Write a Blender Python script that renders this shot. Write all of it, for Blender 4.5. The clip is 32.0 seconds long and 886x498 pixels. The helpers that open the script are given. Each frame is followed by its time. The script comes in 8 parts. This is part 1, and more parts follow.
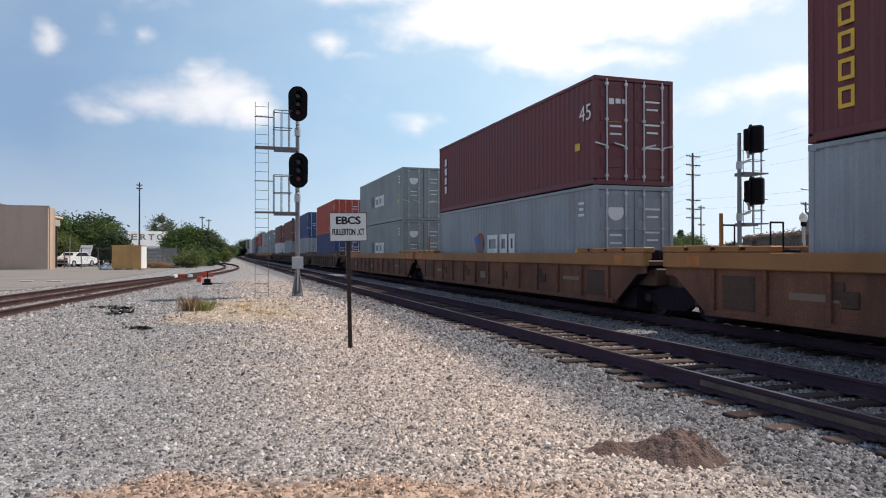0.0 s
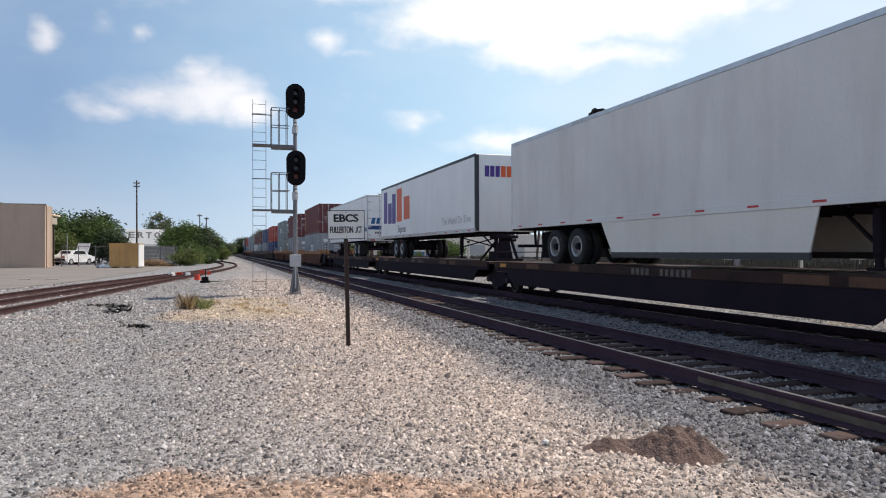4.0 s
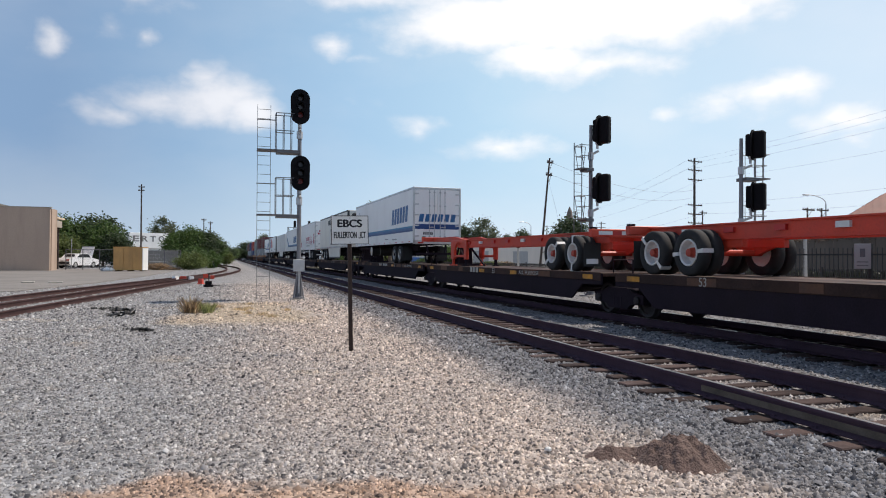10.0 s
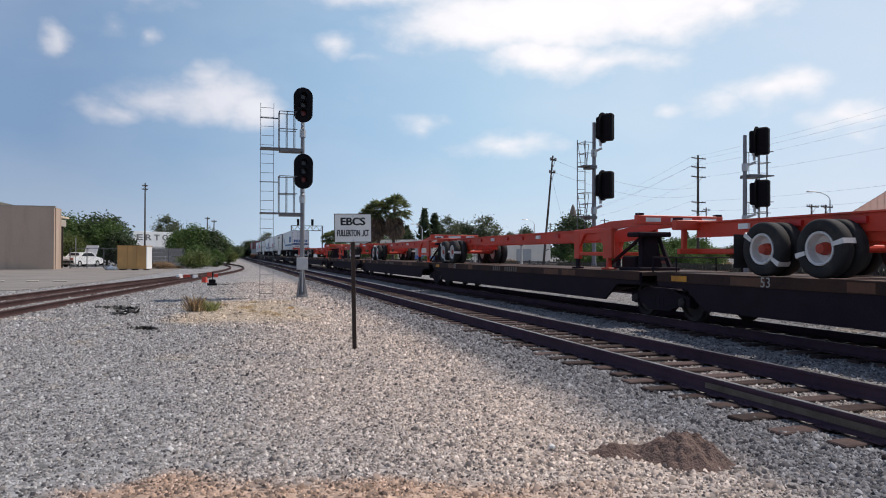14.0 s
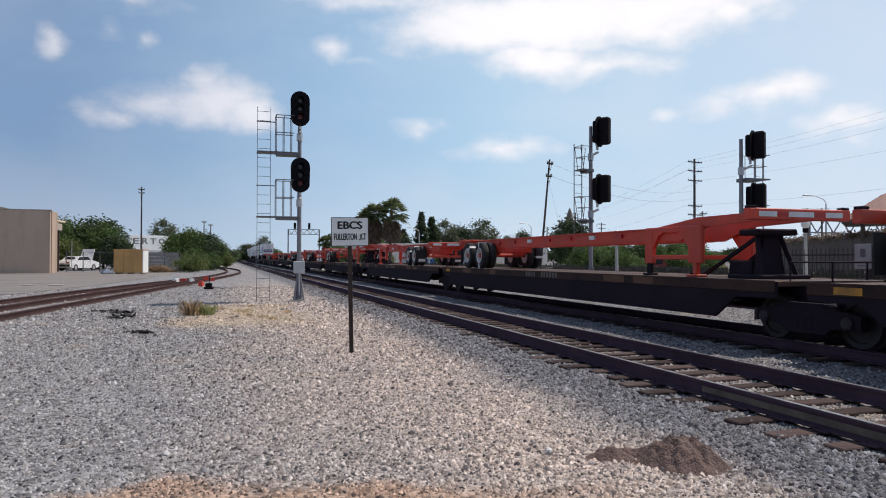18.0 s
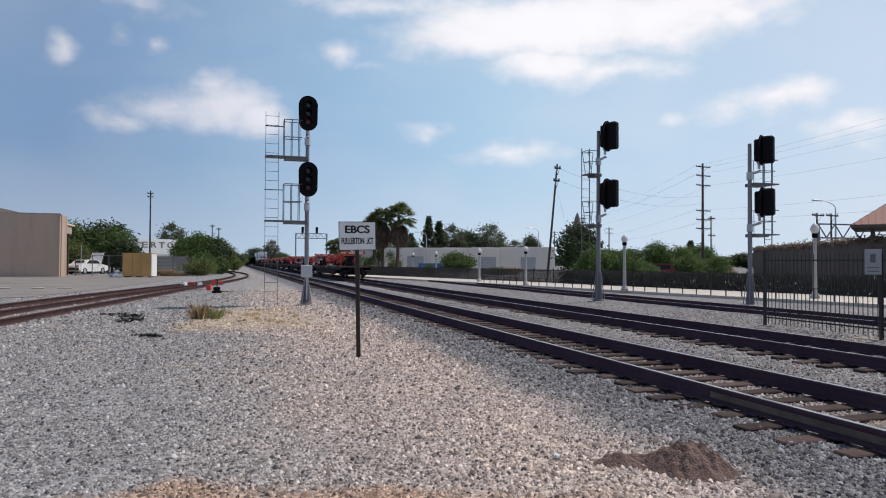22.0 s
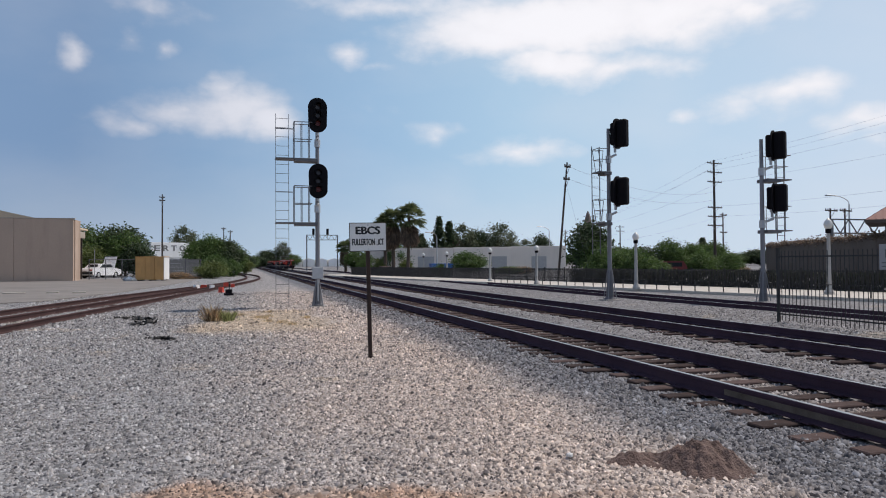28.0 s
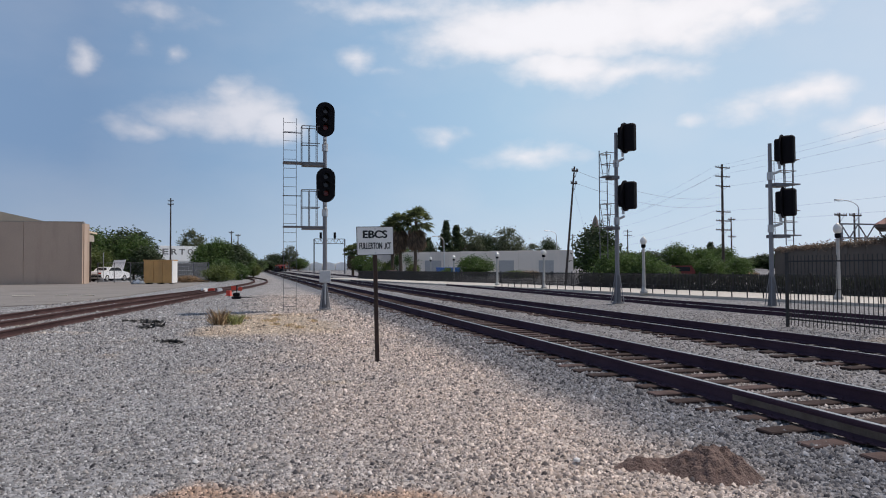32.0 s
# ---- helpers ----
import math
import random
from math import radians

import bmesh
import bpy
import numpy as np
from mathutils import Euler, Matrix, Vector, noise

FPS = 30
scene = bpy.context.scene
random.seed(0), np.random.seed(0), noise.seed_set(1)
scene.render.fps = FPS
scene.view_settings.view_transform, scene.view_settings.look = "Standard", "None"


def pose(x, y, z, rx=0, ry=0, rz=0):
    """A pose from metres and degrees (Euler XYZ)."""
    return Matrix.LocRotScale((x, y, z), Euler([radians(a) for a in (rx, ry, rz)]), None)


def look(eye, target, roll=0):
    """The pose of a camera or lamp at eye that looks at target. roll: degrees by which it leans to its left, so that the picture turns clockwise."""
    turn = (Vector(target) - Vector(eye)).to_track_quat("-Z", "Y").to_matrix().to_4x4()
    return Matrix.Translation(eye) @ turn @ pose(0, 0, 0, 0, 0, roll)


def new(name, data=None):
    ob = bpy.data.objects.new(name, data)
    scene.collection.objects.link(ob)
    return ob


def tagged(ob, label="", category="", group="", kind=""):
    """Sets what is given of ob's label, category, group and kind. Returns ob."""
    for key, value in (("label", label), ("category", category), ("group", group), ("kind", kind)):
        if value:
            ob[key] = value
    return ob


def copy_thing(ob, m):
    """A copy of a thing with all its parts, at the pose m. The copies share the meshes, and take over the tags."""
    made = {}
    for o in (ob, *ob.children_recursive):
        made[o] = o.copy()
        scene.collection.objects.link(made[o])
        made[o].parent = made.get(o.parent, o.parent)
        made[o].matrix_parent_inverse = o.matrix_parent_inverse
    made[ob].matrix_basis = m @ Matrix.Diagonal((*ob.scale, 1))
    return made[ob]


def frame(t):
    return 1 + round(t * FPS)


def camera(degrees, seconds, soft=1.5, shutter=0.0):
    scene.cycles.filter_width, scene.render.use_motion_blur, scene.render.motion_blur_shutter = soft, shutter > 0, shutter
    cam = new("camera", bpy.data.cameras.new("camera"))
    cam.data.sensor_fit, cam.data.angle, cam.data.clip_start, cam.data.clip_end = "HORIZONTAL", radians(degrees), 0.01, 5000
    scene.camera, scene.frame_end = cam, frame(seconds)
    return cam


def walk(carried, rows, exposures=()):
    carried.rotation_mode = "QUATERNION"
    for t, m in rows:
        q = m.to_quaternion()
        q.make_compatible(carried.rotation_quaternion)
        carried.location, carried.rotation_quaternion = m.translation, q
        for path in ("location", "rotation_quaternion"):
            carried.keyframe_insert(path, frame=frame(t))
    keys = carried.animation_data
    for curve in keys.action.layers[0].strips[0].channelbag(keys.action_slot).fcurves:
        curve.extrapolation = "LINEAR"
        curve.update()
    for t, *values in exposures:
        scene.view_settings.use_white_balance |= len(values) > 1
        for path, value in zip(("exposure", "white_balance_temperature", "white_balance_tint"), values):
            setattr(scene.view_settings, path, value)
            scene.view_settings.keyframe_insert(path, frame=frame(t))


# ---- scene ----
EYE = (0.0, 0.0, 1.471)


def aim(turn, tilt, lean):
    """The camera's pose: degrees to the right of the line of the track, upwards, and of lean."""
    a, b = radians(turn), radians(tilt)
    way = Vector((math.sin(a) * math.cos(b), math.cos(a) * math.cos(b), math.sin(b)))
    return look(EYE, Vector(EYE) + way, lean)


cam = camera(65.34, 32.0, soft=1.05)
walk(cam, [
    (0, aim(17.732, 0.359, -0.035)),
    (0.5, aim(17.797, 0.315, 0.005)),
    (1, aim(17.948, 0.223, -0.165)),
    (1.5, aim(17.994, 0.128, -0.304)),
    (2, aim(17.981, 0.146, -0.317)),
    (2.5, aim(17.904, 0.192, -0.303)),
    (3, aim(17.908, 0.257, -0.179)),
    (3.5, aim(17.908, 0.212, -0.144)),
    (5.5, aim(17.925, 0.129, 0.057)),
    (6, aim(17.867, 0.198, 0.260)),
    (6.5, aim(17.860, 0.306, 0.364)),
    (7, aim(17.852, 0.382, 0.500)),
    (7.5, aim(17.756, 0.525, 0.599)),
    (8, aim(17.698, 0.656, 0.434)),
    (8.5, aim(17.631, 0.722, 0.293)),
    (9, aim(17.573, 0.702, 0.136)),
    (9.5, aim(17.603, 0.730, 0.320)),
    (10, aim(17.624, 0.654, 0.308)),
    (10.5, aim(17.587, 0.602, 0.388)),
    (11, aim(17.562, 0.627, 0.248)),
    (11.5, aim(17.524, 0.639, 0.294)),
    (12, aim(17.469, 0.595, 0.336)),
    (12.5, aim(17.465, 0.558, 0.261)),
    (13, aim(17.419, 0.567, 0.119)),
    (13.5, aim(17.373, 0.502, 0.188)),
    (14, aim(17.355, 0.474, 0.156)),
    (14.5, aim(17.343, 0.476, 0.126)),
    (16.5, aim(17.477, 0.679, 0.325)),
    (17, aim(17.493, 0.743, 0.473)),
    (17.5, aim(17.560, 0.812, 0.333)),
    (18, aim(17.605, 0.778, 0.137)),
    (18.5, aim(17.658, 0.789, 0.040)),
    (19, aim(17.678, 0.789, 0.039)),
    (19.5, aim(17.308, 0.703, 0.081)),
    (20, aim(17.247, 0.747, -0.013)),
    (20.5, aim(17.189, 0.842, 0.112)),
    (21, aim(17.072, 0.955, 0.074)),
    (21.5, aim(17.017, 1.035, 0.111)),
    (22, aim(17.000, 1.139, 0.273)),
    (22.5, aim(16.931, 1.190, 0.221)),
    (23, aim(16.903, 1.210, 0.302)),
    (23.5, aim(16.903, 1.131, 0.178)),
    (24, aim(16.958, 1.078, 0.088)),
    (24.5, aim(17.018, 1.102, -0.030)),
    (25, aim(16.984, 1.126, -0.111)),
    (25.5, aim(16.979, 1.094, -0.195)),
    (27.5, aim(16.300, 1.123, -0.370)),
    (28, aim(16.126, 1.144, -0.380)),
    (28.5, aim(16.025, 1.140, -0.294)),
    (29, aim(15.943, 1.167, -0.296)),
    (29.5, aim(15.806, 1.250, -0.424)),
    (30, aim(15.884, 1.350, -0.348)),
    (30.5, aim(15.887, 1.426, -0.533)),
    (31, aim(15.794, 1.479, -0.418)),
    (31.5, aim(15.680, 1.515, -0.180)),
    (32, aim(15.539, 1.478, -0.256)),
], exposures=[(0.0, 0.0, 7050, 14), (9.0, 0.03, 7000, 14), (10.0, -0.12, 6900, 13), (11.0, -0.18, 6850, 13), (13.0, -0.27, 6800, 15), (19.0, -0.29, 6750, 15),
              (23.0, -0.37, 6700, 15), (28.0, -0.40, 6700, 15), (32.0, -0.42, 6700, 15)])

# ---- sky and sun ----
SUN_WAY = Vector((0.539, 0.100, 0.836))      # towards the sun: 57 degrees up, beyond the tracks
CLOUDS = [                                    # heading, height, half width, half height, in radians
    (0.469, 0.334, 0.251, 0.045), (0.609, 0.331, 0.148, 0.047), (0.437, 0.277, 0.112, 0.033), (0.533, 0.266, 0.105, 0.027),
    (0.216, 0.356, 0.162, 0.023), (0.348, 0.319, 0.123, 0.039), (0.695, 0.318, 0.059, 0.032), (-0.019, 0.211, 0.096, 0.037),
    (0.031, 0.201, 0.064, 0.032), (-0.077, 0.207, 0.078, 0.025), (-0.138, 0.189, 0.051, 0.017), (-0.023, 0.237, 0.049, 0.021),
    (-0.216, 0.267, 0.020, 0.021), (-0.144, 0.291, 0.027, 0.016), (-0.105, 0.287, 0.015, 0.013), (-0.128, 0.329, 0.075, 0.020),
    (0.151, 0.293, 0.034, 0.019), (0.188, 0.279, 0.033, 0.009), (0.276, 0.182, 0.046, 0.019), (0.393, 0.160, 0.091, 0.021),
    (0.750, 0.218, 0.073, 0.031), (0.695, 0.208, 0.056, 0.019), (0.616, 0.198, 0.031, 0.010), (0.832, 0.172, 0.052, 0.022),
    (0.844, 0.143, 0.036, 0.015)]


def make_world():
    world = bpy.data.worlds.new("sky")
    scene.world = world
    world.use_nodes = True
    nt = world.node_tree
    nt.nodes.clear()
    N, L = nt.nodes.new, nt.links.new

    def math_node(op, a, b=None, c=None):
        n = N("ShaderNodeMath")
        n.operation = op
        for k, v in enumerate((a, b, c)):
            if v is None:
                continue
            if isinstance(v, (int, float)):
                n.inputs[k].default_value = v
            else:
                L(v, n.inputs[k])
        return n.outputs[0]

    sky = N("ShaderNodeTexSky")
    sky.sky_type, sky.sun_disc = "NISHITA", False
    sky.sun_elevation, sky.sun_rotation = radians(56.7), radians(79.5)
    sky.air_density, sky.dust_density, sky.ozone_density = 1.1, 0.5, 1.6
    geo = N("ShaderNodeTexCoord")
    sep = N("ShaderNodeSeparateXYZ")
    L(geo.outputs["Generated"], sep.inputs[0])
    heading = math_node("ARCTAN2", sep.outputs[0], sep.outputs[1])
    height = math_node("ARCSINE", sep.outputs[2])
    flat = N("ShaderNodeCombineXYZ")
    L(heading, flat.inputs[0])
    L(height, flat.inputs[1])
    # ragged edges: the lookup is pushed about by noise
    push = N("ShaderNodeTexNoise")
    push.inputs["Scale"].default_value, push.inputs["Detail"].default_value = 16.0, 5.0
    L(flat.outputs[0], push.inputs["Vector"])
    centred = N("ShaderNodeVectorMath")
    centred.operation = "MULTIPLY_ADD"
    L(push.outputs["Color"], centred.inputs[0])
    centred.inputs[1].default_value, centred.inputs[2].default_value = (0.07, 0.04, 0.0), (-0.035, -0.02, 0.0)
    torn = N("ShaderNodeVectorMath")
    L(flat.outputs[0], torn.inputs[0])
    L(centred.outputs[0], torn.inputs[1])
    stretch = N("ShaderNodeVectorMath")
    stretch.operation = "MULTIPLY"
    L(flat.outputs[0], stretch.inputs[0])
    stretch.inputs[1].default_value = (1.0, 1.9, 1.0)
    warp = N("ShaderNodeTexNoise")
    warp.inputs["Scale"].default_value, warp.inputs["Detail"].default_value = 7.5, 9.0
    warp.inputs["Roughness"].default_value = 0.55
    L(stretch.outputs[0], warp.inputs["Vector"])
    total = None
    for az, el, w, h in CLOUDS:
        d = N("ShaderNodeVectorMath")
        d.operation = "SUBTRACT"
        L(torn.outputs[0], d.inputs[0])
        d.inputs[1].default_value = (az, el, 0)
        m = N("ShaderNodeVectorMath")
        m.operation = "MULTIPLY"
        L(d.outputs[0], m.inputs[0])
        m.inputs[1].default_value = (1 / w, 1 / h, 0)
        n = N("ShaderNodeVectorMath")
        n.operation = "LENGTH"
        L(m.outputs[0], n.inputs[0])
        v = math_node("SUBTRACT", 1.36, n.outputs["Value"])
        v = math_node("MULTIPLY", math_node("MAXIMUM", v, -0.4), min(1.05, 0.12 + 20.0 * h))
        total = v if total is None else math_node("MAXIMUM", total, v)
    # unseen broken cloud added overhead and behind, to brighten the train's shaded sides
    unseen_cloud = N("ShaderNodeTexNoise")
    unseen_cloud.inputs["Scale"].default_value, unseen_cloud.inputs["Detail"].default_value = 2.6, 4.0
    L(geo.outputs["Generated"], unseen_cloud.inputs["Vector"])

    def rise(v, lo, hi, top):
        n = N("ShaderNodeMapRange")
        n.interpolation_type = "SMOOTHSTEP"
        n.inputs["From Min"].default_value, n.inputs["From Max"].default_value, n.inputs["To Max"].default_value = lo, hi, top
        L(v, n.inputs["Value"])
        return n.outputs[0]

    aside = math_node("ABSOLUTE", math_node("WRAP", math_node("SUBTRACT", heading, 0.3), math.pi, -math.pi))
    beyond = math_node("MAXIMUM", rise(aside, 0.85, 1.25, 1.0), rise(height, 0.48, 0.75, 1.0))
    total = math_node("MAXIMUM", total, math_node("SUBTRACT", math_node("MULTIPLY", rise(unseen_cloud.outputs["Fac"], 0.54, 0.70, 1.7), beyond), 0.4))
    ragged = math_node("ADD", total, math_node("MULTIPLY", math_node("SUBTRACT", warp.outputs["Fac"], 0.5), 1.75))
    mask = N("ShaderNodeMapRange")
    mask.interpolation_type = "SMOOTHSTEP"
    mask.inputs["From Min"].default_value, mask.inputs["From Max"].default_value = 0.06, 1.0
    mask.inputs["To Max"].default_value = 0.93
    L(ragged, mask.inputs["Value"])
    # thin veils all over the sky
    veil = N("ShaderNodeTexNoise")
    veil.inputs["Scale"].default_value, veil.inputs["Detail"].default_value = 4.0, 5.0
    L(stretch.outputs[0], veil.inputs["Vector"])
    veil_mask = N("ShaderNodeMapRange")
    veil_mask.inputs["From Min"].default_value, veil_mask.inputs["From Max"].default_value = 0.42, 0.80
    veil_mask.inputs["To Max"].default_value = 0.22
    L(veil.outputs["Fac"], veil_mask.inputs["Value"])
    fac = math_node("MAXIMUM", mask.outputs[0], veil_mask.outputs[0])
    # how far the view turns from the sun's heading, 0 to 1: the sky and its clouds are paler towards the sun
    turn = math_node("ABSOLUTE", math_node("WRAP", math_node("SUBTRACT", heading, 1.387), math.pi, -math.pi))
    turn = math_node("DIVIDE", turn, math.pi)

    def by_turn(stops):
        n = N("ShaderNodeValToRGB")
        while len(n.color_ramp.elements) < len(stops):
            n.color_ramp.elements.new(0.5)
        for e, (p, c) in zip(n.color_ramp.elements, stops):
            e.position, e.color = p + 0.027, (*[v / 12.0 for v in c], 1)
        L(turn, n.inputs["Fac"])
        v = N("ShaderNodeVectorMath")
        v.operation = "SCALE"
        L(n.outputs[0], v.inputs[0])
        v.inputs["Scale"].default_value = 12.0
        return v.outputs[0]

    # clouds: sunlit white, a little greyer where they are thin
    thick = N("ShaderNodeMapRange")
    thick.inputs["From Min"].default_value, thick.inputs["From Max"].default_value = 0.1, 1.2
    thick.inputs["To Min"].default_value, thick.inputs["To Max"].default_value = 0.90, 1.05
    L(ragged, thick.inputs["Value"])
    tone = N("ShaderNodeVectorMath")
    tone.operation = "SCALE"
    L(by_turn([(0.14, (10.2, 10.4, 10.7)), (0.30, (9.9, 10.2, 10.6)), (0.38, (8.6, 9.1, 9.8)), (0.46, (6.6, 7.2, 8.2)), (0.60, (6.6, 7.2, 8.0)), (0.90, (8.2, 8.6, 9.1))]), tone.inputs[0])
    L(thick.outputs[0], tone.inputs["Scale"])
    # pale haze low down
    low = N("ShaderNodeMapRange")
    low.interpolation_type = "SMOOTHSTEP"
    low.inputs["From Min"].default_value, low.inputs["From Max"].default_value = 0.95, 0.15
    low.inputs["To Max"].default_value = 0.96
    L(height, low.inputs["Value"])
    blue = N("ShaderNodeMixRGB")
    L(low.outputs[0], blue.inputs["Fac"])
    L(sky.outputs[0], blue.inputs[1])
    L(by_turn([(0.14, (5.9, 7.7, 9.5)), (0.22, (5.3, 7.4, 9.3)), (0.29, (4.5, 6.9, 9.0)), (0.36, (3.5, 5.7, 8.1)), (0.48, (2.05, 3.5, 5.7)), (0.62, (2.3, 3.8, 6.1))]), blue.inputs[2])
    lowest = N("ShaderNodeMapRange")
    lowest.interpolation_type = "SMOOTHSTEP"
    lowest.inputs["From Min"].default_value, lowest.inputs["From Max"].default_value = 0.17, -0.02
    lowest.inputs["To Max"].default_value = 0.85
    L(height, lowest.inputs["Value"])
    haze = N("ShaderNodeMixRGB")
    L(lowest.outputs[0], haze.inputs["Fac"])
    L(blue.outputs[0], haze.inputs[1])
    L(by_turn([(0.14, (6.7, 8.0, 9.3)), (0.26, (6.2, 7.8, 9.2)), (0.36, (5.7, 7.3, 8.7)), (0.48, (4.0, 5.3, 6.7)), (0.62, (3.2, 4.4, 5.9))]), haze.inputs[2])
    mix = N("ShaderNodeMixRGB")
    L(fac, mix.inputs["Fac"])
    L(haze.outputs[0], mix.inputs[1])
    L(tone.outputs[0], mix.inputs[2])
    back = N("ShaderNodeBackground")
    back.inputs["Strength"].default_value = 0.118
    L(mix.outputs[0], back.inputs["Color"])
    out = N("ShaderNodeOutputWorld")
    L(back.outputs[0], out.inputs["Surface"])


make_world()
sun = new("sun", bpy.data.lights.new("sun", "SUN"))
sun.data.energy, sun.data.angle, sun.data.color = 4.15, radians(0.6), (1.0, 0.95, 0.87)
sun.matrix_world = look(SUN_WAY * 100, (0, 0, 0))

# ---- materials ----
MATS = {}


def mat(name, color, rough=0.6, metal=0.0, vary=0.12, scale=3.0, fine=40.0, bump=0.0, dirt=None, dirt_amount=0.35,
        streak=0.0, gloss=0.5, per_object=0.0, per_island=0.0, emit=None):
    """A painted or raw surface: base colour with coarse and fine variation, dirt patches, streaks that run down, bump."""
    if name in MATS:
        return MATS[name]
    m = MATS[name] = bpy.data.materials.new(name)
    m.use_nodes = True
    nt = m.node_tree
    N, L = nt.nodes.new, nt.links.new
    bsdf = nt.nodes["Principled BSDF"]
    bsdf.inputs["Roughness"].default_value, bsdf.inputs["Metallic"].default_value = rough, metal
    bsdf.inputs["Specular IOR Level"].default_value = gloss
    tex = N("ShaderNodeTexCoord")
    coarse = N("ShaderNodeTexNoise")
    coarse.inputs["Scale"].default_value, coarse.inputs["Detail"].default_value = scale, 5.0
    L(tex.outputs["Object"], coarse.inputs["Vector"])
    grain = N("ShaderNodeTexNoise")
    grain.inputs["Scale"].default_value, grain.inputs["Detail"].default_value = fine, 3.0
    L(tex.outputs["Object"], grain.inputs["Vector"])

    def shade(source, amount, col):
        r = N("ShaderNodeMapRange")
        r.inputs["From Min"].default_value, r.inputs["From Max"].default_value = 0.25, 0.75
        r.inputs["To Min"].default_value, r.inputs["To Max"].default_value = 1 - amount, 1 + amount
        L(source, r.inputs["Value"])
        v = N("ShaderNodeVectorMath")
        v.operation = "SCALE"
        L(r.outputs[0], v.inputs["Scale"])
        if isinstance(col, tuple):
            v.inputs[0].default_value = col
        else:
            L(col, v.inputs[0])
        return v.outputs[0]

    col = shade(coarse.outputs["Fac"], vary, tuple(color))
    col = shade(grain.outputs["Fac"], vary * 0.6, col)
    if per_object:
        info = N("ShaderNodeObjectInfo")
        col = shade(info.outputs["Random"], per_object, col)
    if per_island:
        geo = N("ShaderNodeNewGeometry")
        col = shade(geo.outputs["Random Per Island"], per_island, col)
    if dirt:
        patch = N("ShaderNodeTexNoise")
        patch.inputs["Scale"].default_value, patch.inputs["Detail"].default_value = scale * 0.45, 8.0
        patch.inputs["Roughness"].default_value = 0.65
        if streak:
            squash = N("ShaderNodeMapping")
            squash.inputs["Scale"].default_value = (streak, streak, 0.35)
            L(tex.outputs["Object"], squash.inputs["Vector"])
            L(squash.outputs[0], patch.inputs["Vector"])
        else:
            L(tex.outputs["Object"], patch.inputs["Vector"])
        r = N("ShaderNodeMapRange")
        r.inputs["From Min"].default_value, r.inputs["From Max"].default_value = 0.48, 0.72
        r.inputs["To Max"].default_value = dirt_amount
        L(patch.outputs["Fac"], r.inputs["Value"])
        mx = N("ShaderNodeMixRGB")
        L(r.outputs[0], mx.inputs["Fac"])
        L(col, mx.inputs[1])
        mx.inputs[2].default_value = (*dirt, 1)
        col = mx.outputs[0]
    L(col, bsdf.inputs["Base Color"])
    rr = N("ShaderNodeMapRange")
    rr.inputs["To Min"].default_value, rr.inputs["To Max"].default_value = max(0.03, rough - 0.12), min(1, rough + 0.12)
    L(coarse.outputs["Fac"], rr.inputs["Value"])
    L(rr.outputs[0], bsdf.inputs["Roughness"])
    if bump:
        b = N("ShaderNodeBump")
        b.inputs["Strength"].default_value, b.inputs["Distance"].default_value = 0.6, bump
        L(grain.outputs["Fac"], b.inputs["Height"])
        L(b.outputs[0], bsdf.inputs["Normal"])
    if emit:
        bsdf.inputs["Emission Color"].default_value, bsdf.inputs["Emission Strength"].default_value = (*emit[:3], 1), emit[3]
    return m


yard_concrete = mat("yard_concrete", (0.215, 0.195, 0.176), 0.9, 0, 0.14, 0.5, 14, 0.004, (0.125, 0.112, 0.102), 0.65)
RUST = (0.10, 0.055, 0.035)
GRIME = (0.05, 0.045, 0.04)
DUST = (0.30, 0.26, 0.21)
rail_steel = mat("rail_steel", (0.068, 0.042, 0.060), 0.85, 0.0, 0.25, 1.5, 60, 0.002, (0.085, 0.054, 0.062), 0.6, gloss=0.08)
rust_rail = mat("rust_rail", (0.075, 0.044, 0.043), 0.9, 0.0, 0.25, 1.5, 60, 0.002, (0.055, 0.033, 0.03), 0.6, gloss=0.1)
rail_top = mat("rail_top", (0.42, 0.41, 0.40), 0.32, 1.0, 0.2, 2.0, 30)
sleeper_wood = mat("sleeper_wood", (0.066, 0.046, 0.042), 0.9, 0, 0.4, 3, 50, 0.006, (0.15, 0.098, 0.082), 0.6, per_object=0.4, gloss=0.15)
dark_steel = mat("dark_steel", (0.0225, 0.0160, 0.0235), 0.8, 0.0, 0.3, 1.2, 30, 0.002, (0.026, 0.017, 0.016), 0.5, gloss=0.1)
wagon_brown = mat("wagon_brown", (0.078, 0.040, 0.026), 0.75, 0.0, 0.4, 0.9, 25, 0.002, (0.024, 0.019, 0.017), 0.85, 2.0)
well_yellow = mat("well_yellow", (0.34, 0.148, 0.048), 0.65, 0, 0.2, 0.9, 25, 0.001, (0.20, 0.095, 0.04), 0.75, 1.6)
well_brown = mat("well_brown", (0.185, 0.083, 0.052), 0.78, 0, 0.4, 1.1, 25, 0.001, (0.055, 0.032, 0.026), 0.9, 1.2, gloss=0.25)
bright_yellow = mat("bright_yellow", (0.58, 0.25, 0.02), 0.6, 0, 0.2, 4, 30, 0, GRIME, 0.7)
wheel_steel = mat("wheel_steel", (0.026, 0.021, 0.023), 0.7, 0.1, 0.3, 4, 40, 0.001, (0.06, 0.045, 0.035), 0.5)
mud_rubber = mat("hose_rubber", (0.02, 0.02, 0.022), 0.7, 0, 0.2, 6, 60)
tyre_rubber = mat("tyre_rubber", (0.016, 0.016, 0.017), 0.85, 0, 0.3, 6, 60, 0.002, (0.08, 0.07, 0.06), 0.35)
